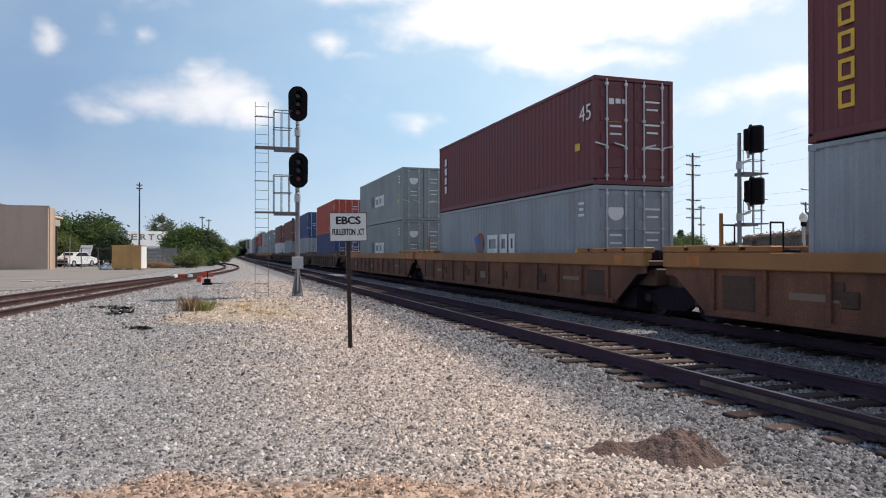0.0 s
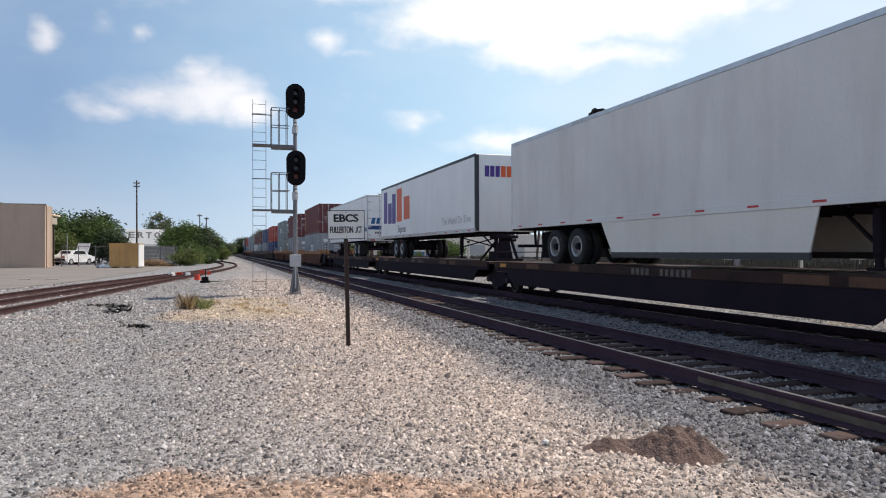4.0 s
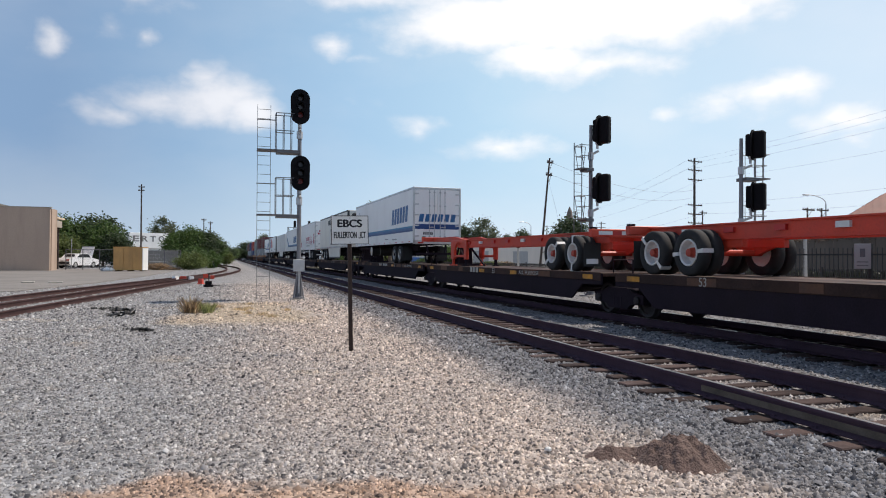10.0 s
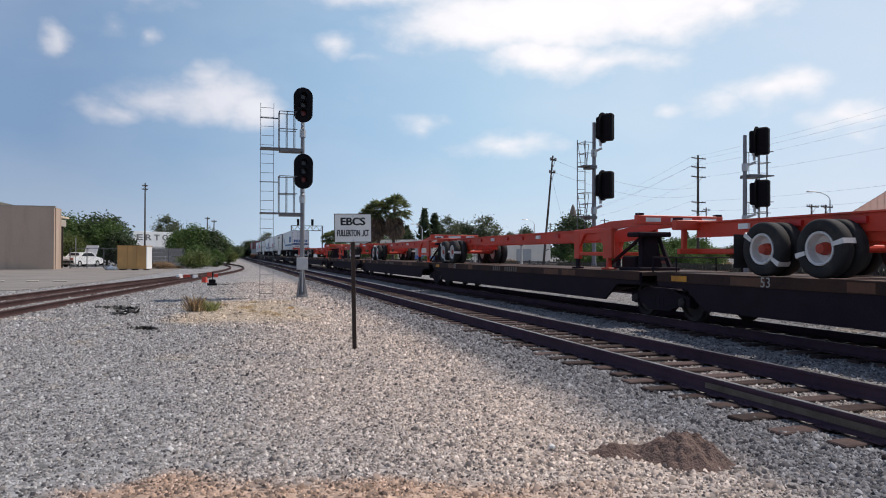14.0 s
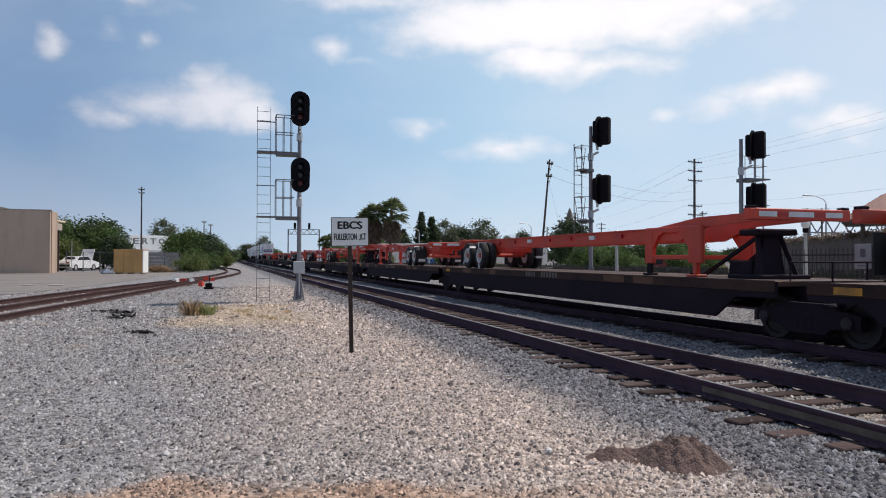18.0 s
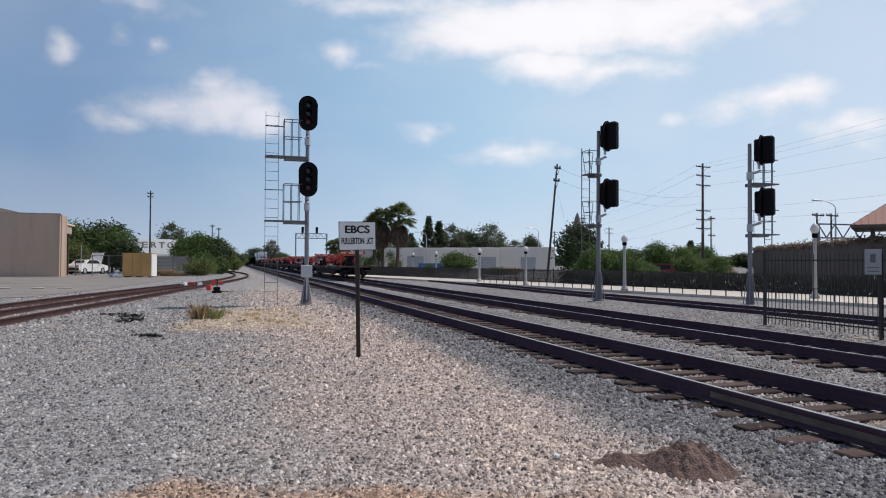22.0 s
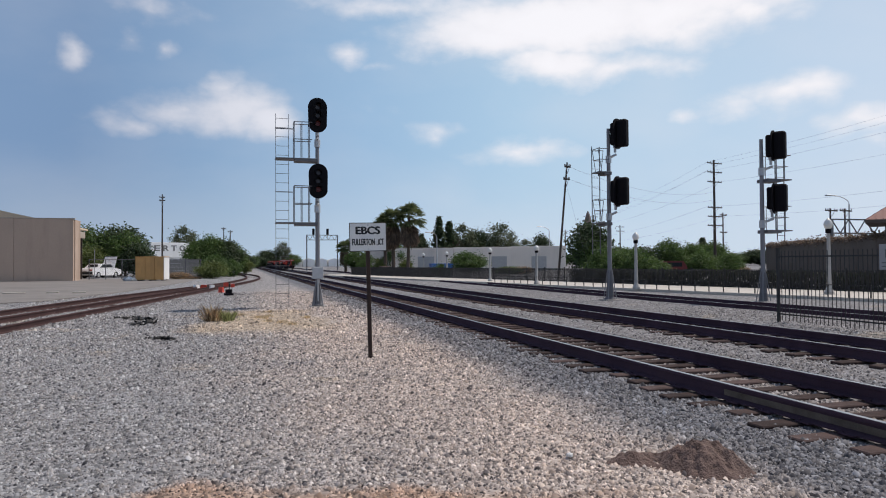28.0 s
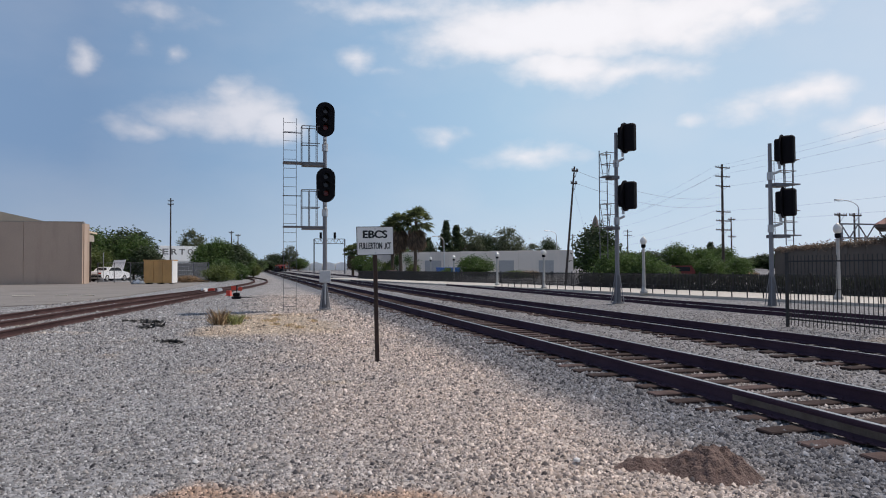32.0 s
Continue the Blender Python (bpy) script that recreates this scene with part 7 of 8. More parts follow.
def plant(kind, x, y, h, w):
    ob, (h0, w0) = KINDS[kind], SIZE[kind]
    m = pose(x, y, -0.27, 0, 0, (x * 53 + y * 17) % 360) @ Matrix.Diagonal((w / w0, w / w0, h / h0, 1))
    if kind in USED:
        copy_thing(ob, m)
    else:
        USED.add(kind)
        ob.matrix_basis = m


for row in (("b", -26.5, 118, 7.6, 7), ("a", -22.5, 116, 7.4, 6.5), ("b", -18.6, 118, 7.4, 6), ("a", -17.2, 114, 6.2, 5.6), ("b", -15.3, 112, 4.8, 3.4),
            ("c", -21.0, 108, 4.6, 4.0), ("c", -27.0, 108, 6.0, 5.0), ("e", -12.5, 165, 10.2, 6.0),
            ("a", -6.5, 108, 4.7, 4.0), ("a", -4.9, 109, 5.6, 4.8), ("b", -3.0, 110, 5.2, 4.2), ("a", -1.6, 113, 4.6, 4.0), ("c", 0.4, 118, 3.8, 3.6),
            ("g", -3.6, 98, 2.8, 3.4), ("g", -1.6, 100, 2.4, 3.2), ("d", -7.2, 86, 0.9, 2.4), ("d", -5.6, 87, 1.1, 2.4), ("s", -3.6, 88, 2.0, 3.4),
            ("a", -3.0, 150, 4.3, 5), ("b", -0.5, 170, 3.9, 5), ("a", 0.8, 190, 3.6, 5), ("b", -1.5, 230, 3.8, 6), ("a", 3.0, 260, 4.0, 5), ("b", 6.0, 300, 4.6, 6),
            ("a", -6.0, 280, 6.4, 9), ("b", 11.0, 330, 7.6, 8), ("e", 17.5, 330, 11.5, 7), ("a", 22.0, 340, 6.0, 9),
            ("a", 20.6, 128, 4.0, 4.8), ("c", 24.5, 126, 4.4, 4.6), ("a", 27.0, 122, 4.8, 4.4), ("g", 17.8, 105, 2.2, 3.2), ("c", 22.8, 98, 3.4, 3.0), ("s", 19.0, 99, 2.6, 2.6),
            ("g", 25.2, 88, 1.6, 3.0), ("p", 37.1, 131, 11.2, 5.0), ("p", 39.5, 132, 9.2, 4.4), ("p", 34.2, 134, 7.0, 3.6), ("b", 33.5, 133, 6.3, 3.6), ("e", 43.9, 136, 9.4, 6.0), ("b", 47.3, 137, 8.0, 4.0),
            ("e", 51.7, 136, 9.6, 6.8), ("e", 63.0, 150, 6.9, 6.0), ("b", 67.5, 150, 7.8, 3.6), ("e", 58.0, 152, 6.4, 6.0), ("a", 28.0, 85, 2.9, 4.4), ("d", 37.6, 90, 4.0, 3.8), ("s", 34.6, 88, 1.7, 4.4),
            ("c", 39.2, 68, 4.2, 4.6), ("a", 39.5, 73, 4.2, 4.2), ("g", 36.2, 62, 2.8, 4.6), ("g", 35.4, 64, 3.2, 4.0), ("b", 39.6, 74.0, 6.2, 3.8), ("g", 37.0, 60, 3.0, 4.2),
            ("e", 44.5, 80, 3.4, 4.6), ("a", 48.0, 80, 3.2, 4.2), ("b", 51.5, 82, 3.5, 4.0), ("a", 54.4, 80, 4.3, 4.0), ("a", 58.4, 81, 3.8, 4.4), ("g", 56.5, 76, 3.0, 5.2),
            ("c", 62.0, 82, 3.8, 4.0), ("d", 65.5, 80, 3.9, 3.4), ("a", 70.0, 92, 4.4, 5.0), ("p", 77.5, 104, 5.4, 3.2), ("g", 60.5, 76, 2.6, 4.8), ("c", 46.4, 70, 2.6, 3.6), ("g", 42.5, 66, 2.2, 4.4)):
    plant(*row)
for i in range(16):
    plant("ab"[i % 2], 48 + i * 9, 190 + (i * 37) % 40, 4.2 + (i * 13) % 3, 10)
for i in range(10):
    plant("ab"[i % 2], -30 - i * 8, 150 + (i * 23) % 30, 7.0 + (i * 7) % 3, 10)


def weed_tuft(x, y, h, w, n, seed, material, label):
    rng = random.Random(seed)
    t = thing("weed", label, "weed", at=pose(x, y, -0.26))
    vs, fs = [], []
    for i in range(n):
        a, q = rng.uniform(0, 6.28), abs(rng.gauss(0, 0.45))
        p = Vector((math.cos(a) * q * w * 0.4, math.sin(a) * q * w * 0.4, 0))
        d = Vector((math.cos(a) * rng.uniform(0.1, 0.8), math.sin(a) * rng.uniform(0.1, 0.8), 1)).normalized()
        L = h * rng.uniform(0.4, 1.1) * (1.15 - 0.6 * min(1, q))
        s = Vector((-math.sin(a), math.cos(a), 0)) * 0.008
        o = len(vs)
        vs += [p - s, p + s, p + d * L * 0.6 + s * 0.8, p + d * L + Vector((0, 0, -0.12 * L)), p + d * L * 0.6 - s * 0.8]
        fs.append((o, o + 1, o + 2, o + 3, o + 4))
    me = bpy.data.meshes.new("tuft")
    me.from_pydata([tuple(v) for v in vs], [], fs)
    me.materials.append(material)
    tagged(part("tuft", me, material, t), kind="stuff")
    return t


weed_tuft(-0.85, 22.3, 0.52, 0.9, 240, 1, grass_dry, "dry straw-coloured weed tuft on the gravel")
weed_tuft(-0.45, 22.1, 0.42, 0.8, 190, 2, grass_green, "green and straw weed tuft on the gravel")
weed_tuft(-0.95, 22.2, 0.62, 0.9, 130, 3, leaf_dry, "brown dry weed tuft on the gravel")
for i in range(9):
    r = random.Random(40 + i)
    weed_tuft(r.uniform(-0.2, 2.2), r.uniform(20, 26), 0.12, 0.7, 120, 60 + i, grass_dry, "low dry grass on bare earth")

# ---- buildings, poles and clutter round the yard ----
def plate(name, material, parent, x0, x1, y0, y1, z0, z1, b=0.0, label=""):
    return part(name, Geo().box(x0, x1, y0, y1, z0, z1, b), material, parent, label)


def yard_building():
    b = thing("warehouse", "tan concrete warehouse with a streaked plain wall and low roof", "building", at=pose(-0.27, 0, -0.12))
    # concrete wall panels with open joints
    x = -46.0
    k = 0
    while x < -17.5:
        x1 = min(x + 5.72, -17.32)
        plate("wall_panel", tilt_wall, b, x, x1 - 0.02, 83.0, 83.45, -0.4, 6.62, 0.02)
        x = x1
        k += 1
    plate("wall_return", tilt_wall, b, -17.72, -17.34, 83.46, 86.0, -0.4, 6.55)
    plate("coping", mat("coping", (0.42, 0.36, 0.30), 0.8), b, -46.0, -17.30, 82.97, 83.48, 6.62, 6.70)
    main = plate("main_wall", tilt_wall, b, -46.0, -20.6, 89.0, 101.0, -0.4, 6.2)
    roof = Geo().prism([(-46.6, 10.6), (-32.0, 9.2), (-19.6, 6.35), (-19.6, 6.15), (-46.6, 6.15)], 88.4, 101.6, "y")
    part("roof", roof, mat("roof_tan", (0.66, 0.53, 0.38), 0.8, 0, 0.1, 0.5, 10), b, "tan low-pitched roof")
    canopy = plate("canopy", mat("canopy_tan", (0.40, 0.34, 0.28), 0.8), b, -20.6, -18.75, 92.0, 95.5, 4.9, 5.7, 0.03, "canopy along the side")
    plate("canopy_post", wood_pole, canopy, -19.1, -18.9, 94.5, 94.7, -0.3, 4.9)
    plate("lamp_arm", galvanised, b, -18.0, -17.92, 97.0, 97.06, -0.3, 3.6)
    plate("low_wall", tilt_wall, b, -20.5, -19.0, 91.0, 91.3, -0.3, 1.3)


yard_building()
lot = Geo().prism([(-60, 34), (-13.5, 34), (-9.2, 36.5), (-7.4, 47), (-6.2, 60), (-5.4, 72), (-5.0, 92), (-60, 92)], -0.30, -0.215, "z")
part("pavement", lot, yard_concrete, None)["label"] = "worn pale concrete yard"
bpy.data.objects["pavement"]["kind"], bpy.data.objects["pavement"]["category"] = "structure", "pavement"
for x, y, w in ((-13.4, 47.6, 1.2), (-11.2, 47.2, 0.7), (-9.6, 46.6, 0.8)):
    stop = thing("parking_block", "low concrete wheel stop on the yard", "parking block", at=pose(x, y, -0.215, 0, 0, 4))
    part("block", Geo().box(-w / 2, w / 2, -0.08, 0.08, 0, 0.07, 0.03), paving, stop)


def parked_car():
    """A white saloon seen from behind, its bonnet propped open."""
    c = thing("car", "white parked saloon car with its bonnet open", "car", at=pose(-18.1, 100.0, -0.25, 0, 0, 152) @ Matrix.Diagonal((1.24, 1.24, 1.36, 1)))
    prof = [(-2.2, 0.42), (-2.25, 0.75), (-2.1, 0.95), (-1.3, 1.0), (-0.75, 1.38), (0.55, 1.40), (1.15, 1.02), (1.3, 0.98), (2.2, 0.80), (2.25, 0.42), (1.9, 0.28), (-1.9, 0.28)]
    g = Geo()
    n = len(prof)
    vs = []
    for x in (-0.86, -0.80, 0.80, 0.86):
        for y, z in prof:
            k = 0.90 if z > 1.1 else 1.0
            inset = 0.06 if abs(x) > 0.82 and z <= 1.05 else 0.0
            vs.append((x * k * (1.0 if abs(x) > 0.82 else 1.0), -y, z))
    fs = []
    for a in range(3):
        fs += [(a * n + i, a * n + (i + 1) % n, (a + 1) * n + (i + 1) % n, (a + 1) * n + i) for i in range(n)]
    fs += [tuple(range(n - 1, -1, -1)), tuple(range(3 * n, 4 * n))]
    part("body", g.add(vs, fs), car_white, c, "white painted body")
    for s in (-1, 1):
        part("side_window", Geo().prism([(1.12, 1.03), (0.66, 1.33), (-0.45, 1.35), (-0.98, 1.03)], s * 0.79, s * 0.868, "x"), glass_dark, c, "dark side glass")
        for y in (1.35, -1.35):
            w = part("wheel", Geo().lathe([(0.20, -0.1), (0.31, -0.1), (0.32, 0.0), (0.31, 0.1), (0.20, 0.1)], 18, "x", (s * 0.78, y, 0.32)), tyre_rubber, c)
            part("hub_cap", Geo().lathe([(0.20, s * 0.09), (0.18, s * 0.11), (0.02, s * 0.11)], 14, "x", (s * 0.78, y, 0.32)), rim_silver, w)
        part("tail_light", Geo().box(s * 0.45, s * 0.80, 2.20, 2.262, 0.72, 0.86, 0.01), hub_red, c, "red tail light")
        part("mirror", Geo().box(s * 0.86, s * 1.0, -0.95, -0.80, 1.0, 1.12, 0.02), car_white, c)
    part("rear_window", Geo().prism([(-0.60, 1.04), (0.60, 1.04), (0.50, 1.34), (-0.50, 1.34)], 1.02, 1.16, "y"), glass_dark, c, "dark rear glass")
    part("bumper", Geo().box(-0.84, 0.84, 2.20, 2.33, 0.42, 0.62, 0.03), mud_black, c)
    part("plate", Geo().box(-0.2, 0.2, 2.262, 2.275, 0.64, 0.74), pale_grey, c)
    part("bonnet", Geo().add([(-0.75, -1.25, 1.02), (0.75, -1.25, 1.02), (0.72, -1.75, 2.05), (-0.72, -1.75, 2.05), (-0.75, -1.22, 1.06), (0.75, -1.22, 1.06), (0.72, -1.70, 2.09), (-0.72, -1.70, 2.09)],
                             [(0, 1, 2, 3), (7, 6, 5, 4), (0, 4, 5, 1), (1, 5, 6, 2), (2, 6, 7, 3), (3, 7, 4, 0)]), car_white, c, "white bonnet standing open")


parked_car()
bin_ = thing("storage_bin", "yellow-brown plywood storage bin with a white end", "storage bin", at=pose(-9.35, 80.0, -0.215, 0, 0, -9))
ply = mat("plywood", (0.60, 0.33, 0.12), 0.75, 0, 0.15, 0.8, 12, 0.002, (0.34, 0.20, 0.09), 0.6, 2.0)
for x in (-1.42, -0.48, 0.46):
    part("panel", Geo().box(x, x + 0.92, -1.0, -0.94, 0.10, 2.48, 0.01), ply, bin_, "weathered plywood panel")
part("back", Geo().box(-1.42, 1.38, 0.94, 1.0, 0.10, 2.48), ply, bin_)
part("end_panel", Geo().box(1.39, 1.46, -1.0, 1.0, 0.10, 2.48, 0.01), trailer_white, bin_, "white end panel")
part("left_end", Geo().box(-1.48, -1.43, -1.0, 1.0, 0.10, 2.48, 0.01), ply, bin_)
part("lid", Geo().box(-1.52, 1.50, -1.04, 1.04, 2.48, 2.56, 0.01), ply, bin_)
for x in (-1.2, 0.0, 1.2):
    part("runner", Geo().box(x - 0.08, x + 0.08, -1.0, 1.0, 0.0, 0.10), wood_pole, bin_)
for k, (x, y, s, m) in enumerate(((-11.6, 79.5, 0.35, trailer_white), (-11.1, 79.2, 0.25, trailer_cream), (-12.0, 80.0, 0.3, pale_grey))):
    bag = thing("rubbish_bag", "crumpled pale rubbish bag beside the bin", "bag", at=pose(x, y, -0.215, 0, 0, 40 * k))
    rng = random.Random(k)
    g = Geo().lathe([(0.2 * s, 0.0), (s, 0.1 * s), (1.1 * s, 0.5 * s), (0.8 * s, 0.95 * s), (0.3 * s, 1.2 * s), (0.15 * s, 1.4 * s)], 11)
    g.v = [(a + rng.uniform(-0.15, 0.15) * s, b + rng.uniform(-0.15, 0.15) * s, max(0, c)) for a, b, c in g.v]
    part("bag", g, m, bag)

fence = thing("chain_link_fence", "weathered grey chain-link fence along the yard", "fence")
for i in range(8):
    x = -17.2 + i * 1.75
    part("post", Geo().rod((x, 88.5, -0.25), (x, 88.5, 2.15), 0.05, 8), dark_metal, fence)
for z in (2.1, 0.0):
    part("rail", Geo().rod((-17.2, 88.5, z), (-4.95, 88.5, z), 0.03, 6), dark_metal, fence)
net = Geo()
for i in range(56):
    x = -17.2 + i * 0.22
    net.bar((x, 88.5, 0.0), (x + 2.1, 88.5, 2.1), 0.006, 0.006).bar((x, 88.5, 2.1), (x + 2.1, 88.5, 0.0), 0.006, 0.006)
tagged(part("netting", net, dark_metal, fence), kind="stuff")

shed = thing("sign_building", "white flat-roofed building with faded lettering along its top", "building", at=pose(-14.3, 150.0, 0, 0, 0, 32) @ Matrix.Diagonal((1.18, 1, 1, 1)) @ pose(14.3, -150.0, 0))
plate("wall", trailer_white, shed, -17.7, -10.9, 150.0, 160.0, -0.3, 2.9)
fascia = plate("fascia", trailer_white, shed, -17.75, -10.85, 149.7, 160.0, 2.9, 5.95, 0.02, "white fascia board")
for k, letter in enumerate("ERTO"):
    words(letter, 1.62, mat("faded_letters", (0.20, 0.195, 0.19), 0.8), fascia, pose(-16.72 + 1.51 * k, 149.68, 4.72), "lettering", 0.01, width=0.97, bold=0.05)
low = thing("block_wall", "grey block wall beside the yard", "wall")
for r in range(5):
    for k in range(8):
        part("block", Geo().box(-9.5 + k * 0.5 + 0.25 * (r % 2), -9.02 + k * 0.5 + 0.25 * (r % 2), 94.8, 95.0, -0.25 + r * 0.47, 0.2 + r * 0.47, 0.01), concrete, low)


def utility_pole(x, y, h, arms, label, lean=(0, 0), r=0.15, arm=1.3):
    p = thing("utility_pole", label, "utility pole", at=pose(x, y, -0.3))
    part("pole", Geo().rod((0, 0, 0), (lean[0], lean[1], h), r, 10, r * 0.65), wood_pole, p, "weathered wooden pole")
    for z in arms:
        f = z / h
        a = part("cross_arm", Geo().box(-arm, arm, -0.06, 0.06, -0.07, 0.07, 0.01), wood_pole, p, at=pose(lean[0] * f, lean[1] * f - 0.15, z, 0, 0, 12))
        for k in (-0.95, -0.55, 0.55, 0.95):
            part("insulator", Geo().lathe([(0.04, 0.07), (0.06, 0.13), (0.03, 0.22)], 8, "z", (k * arm, 0, 0)), pale_grey, a)
        part("brace", Geo().bar((-0.6 * arm, -0.02, 0), (0, -0.02, -0.6), 0.04, 0.03).bar((0.6 * arm, -0.02, 0), (0, -0.02, -0.6), 0.04, 0.03), galvanised, a)
    return p


utility_pole(-13.65, 130, 14.1, (13.6, 13.0), "tall thin wooden utility pole behind the yard", r=0.16, arm=0.5)
utility_pole(26.3, 55, 10.5, (10.1, 9.0), "dark leaning wooden utility pole by the walk", (0.98, 0), 0.11, 0.32)
utility_pole(65.5, 85, 16.4, (15.9, 14.6, 13.2, 9.5, 8.2, 6.9), "tall wooden power pole with six cross-arms", r=0.22, arm=1.45)
utility_pole(74.8, 95, 9.6, (9.2, 6.4), "short wooden power pole with cross-arms", r=0.14, arm=0.8)
utility_pole(103.0, 190, 16.0, (15.5, 14.2), "distant wooden power pole", r=0.22, arm=1.6)
utility_pole(112.0, 190, 13.0, (12.5, 11.2), "distant wooden power pole", r=0.22, arm=1.6)
utility_pole(118.0, 240, 14.0, (13.5,), "distant wooden power pole", r=0.25, arm=1.6)
utility_pole(-3.9, 150, 9.4, (9.1,), "distant wooden pole above the trees", r=0.14, arm=0.5)
utility_pole(-2.6, 150, 8.8, (8.5,), "distant wooden pole above the trees", r=0.14, arm=0.5)
utility_pole(58.9, 58, 7.2, (6.95,), "wooden pole of a two-legged frame", r=0.13, arm=1.0)
utility_pole(60.8, 58, 7.2, (6.95,), "wooden pole of a two-legged frame", r=0.13, arm=1.0)


def wire(a, b, sag, r=0.011):
    w = tagged(new("power_line"), "thin dark overhead power line", "wire", "overhead lines")
    a, b = Vector(a), Vector(b)
    g = Geo()
    pts = [a.lerp(b, i / 14) - Vector((0, 0, sag * 4 * (i / 14) * (1 - i / 14))) for i in range(15)]
    side = (b - a).cross(Vector((0, 0, 1))).normalized()
    vs = [p + side * r * math.cos(k * math.tau / 5) + Vector((0, 0, r * math.sin(k * math.tau / 5))) for p in pts for k in range(5)]
    g.add(vs, [(5 * i + k, 5 * i + (k + 1) % 5, 5 * i + 5 + (k + 1) % 5, 5 * i + 5 + k) for i in range(14) for k in range(5)])
    part("cable", g, wire_grey, w)


for z, zr, k in ((15.7, 17.6, -1.3), (15.7, 17.6, 1.3), (14.4, 15.6, -1.3), (13.0, 13.6, 1.3), (9.3, 9.0, -1.3), (8.0, 7.8, 1.2)):
    wire((65.5 + k, 85, z), (60.0 + k, 22, zr), 0.8, 0.008)
    wire((65.5 + k, 85, z), (103.0 + k, 190, z - 0.4), 1.0, 0.010)
for z in (9.9, 8.8):
    wire((27.2, 55, z), (65.2, 85, z + 1.5), 1.2, 0.012)
wire((27.2, 55, 8.2), (29.5, 55, 0.0), 0.0, 0.012)


def distant_hall():
    b = thing("distribution_hall", "long low pale grey warehouse behind the station", "building")
    for k in range(6):
        x0 = 25.5 + k * 5.6
        plate("wall_panel", warehouse_wall, b, x0, x0 + 5.57, 120.0, 120.4, -0.3, 4.05 + 0.10 * k, 0.02)
    plate("body", warehouse_wall, b, 25.5, 59.0, 120.5, 150.0, -0.3, 4.0)
    for x in (30.0, 44.0, 52.0):
        plate("loading_door", pale_grey, b, x, x + 3.0, 119.93, 120.0, -0.2, 2.6, 0.0, "grey roller door")
    plate("roof", concrete, b, 25.4, 59.2, 120.4, 150.2, 4.0, 4.2)


distant_hall()
tower = thing("church_tower", "distant brown-grey tower with a pointed top", "tower", at=pose(78.7, 148, -0.3))
stone_brown = mat("tower_stone", (0.20, 0.155, 0.135), 0.85, 0, 0.15, 0.6, 10)
part("shaft", Geo().lathe([(0.85, 0), (0.85, 10.6), (1.05, 10.7), (1.05, 11.0), (0.8, 11.1)], 8), stone_brown, tower, "brown octagonal shaft")
part("spire", Geo().lathe([(0.85, 11.0), (0.72, 12.2), (0.40, 13.2), (0.06, 13.9)], 8), stone_brown, tower, "pointed spire")
tarp = thing("skip", "blue covered skip in front of the warehouse", "skip", at=pose(32.6, 114, -0.25))
part("body", Geo().prism([(-1.6, 0.1), (1.6, 0.1), (1.9, 1.5), (-1.9, 1.5)], -0.9, 0.9, "y"), blue_paint, tarp)
part("cover", Geo().box(-1.95, 1.95, -0.95, 0.95, 1.5, 1.62, 0.02), blue_paint, tarp)


def slant_wall():
    """The long brown wall right of the station runs towards the camera at a slant."""
    b = thing("brown_wall", "long dark brown panelled wall with ivy along its top", "wall")
    a, d = Vector((59.5, 68.0, 0)), Vector((-0.468, -0.884, 0))
    n = Vector((-0.884, 0.468, 0))
    for k in range(20):
        p, q = a + d * (k * 4.0), a + d * (k * 4.0 + 3.94)
        g = Geo().prism([(p.x, p.y), (q.x, q.y), (q.x - n.x * 0.25, q.y - n.y * 0.25), (p.x - n.x * 0.25, p.y - n.y * 0.25)], -0.4, 3.35, "z")
        part("wall_panel", g, brown_wall, b)
    rng = random.Random(8)
    vs, fs = [], []
    for i in range(5200):
        s = rng.uniform(0, 80)
        thick = 0.5 + 0.5 * noise.noise(Vector((s * 0.25, 2.0, 0)))
        c = a + d * s + n * rng.uniform(-0.2, 0.3) + Vector((0, 0, 3.35 + rng.gauss(0, 0.16) * (0.5 + thick) - 0.3 * rng.random() * thick))
        u = Vector((rng.uniform(-1, 1), rng.uniform(-1, 1), rng.uniform(-1, 1))).normalized() * 0.10
        v = u.cross(Vector((rng.uniform(-1, 1), rng.uniform(-1, 1), rng.uniform(-1, 1)))).normalized() * 0.06
        o = len(vs)
        vs += [c - u, c + v, c + u, c - v]
        fs.append((o, o + 1, o + 2, o + 3))
    me = bpy.data.meshes.new("ivy")
    me.from_pydata([tuple(v) for v in vs], [], fs)
    me.materials.append(leaf_dead)
    ivy = tagged(part("ivy", me, leaf_dead, b, "straggling brown-green ivy"), kind="stuff")


slant_wall()


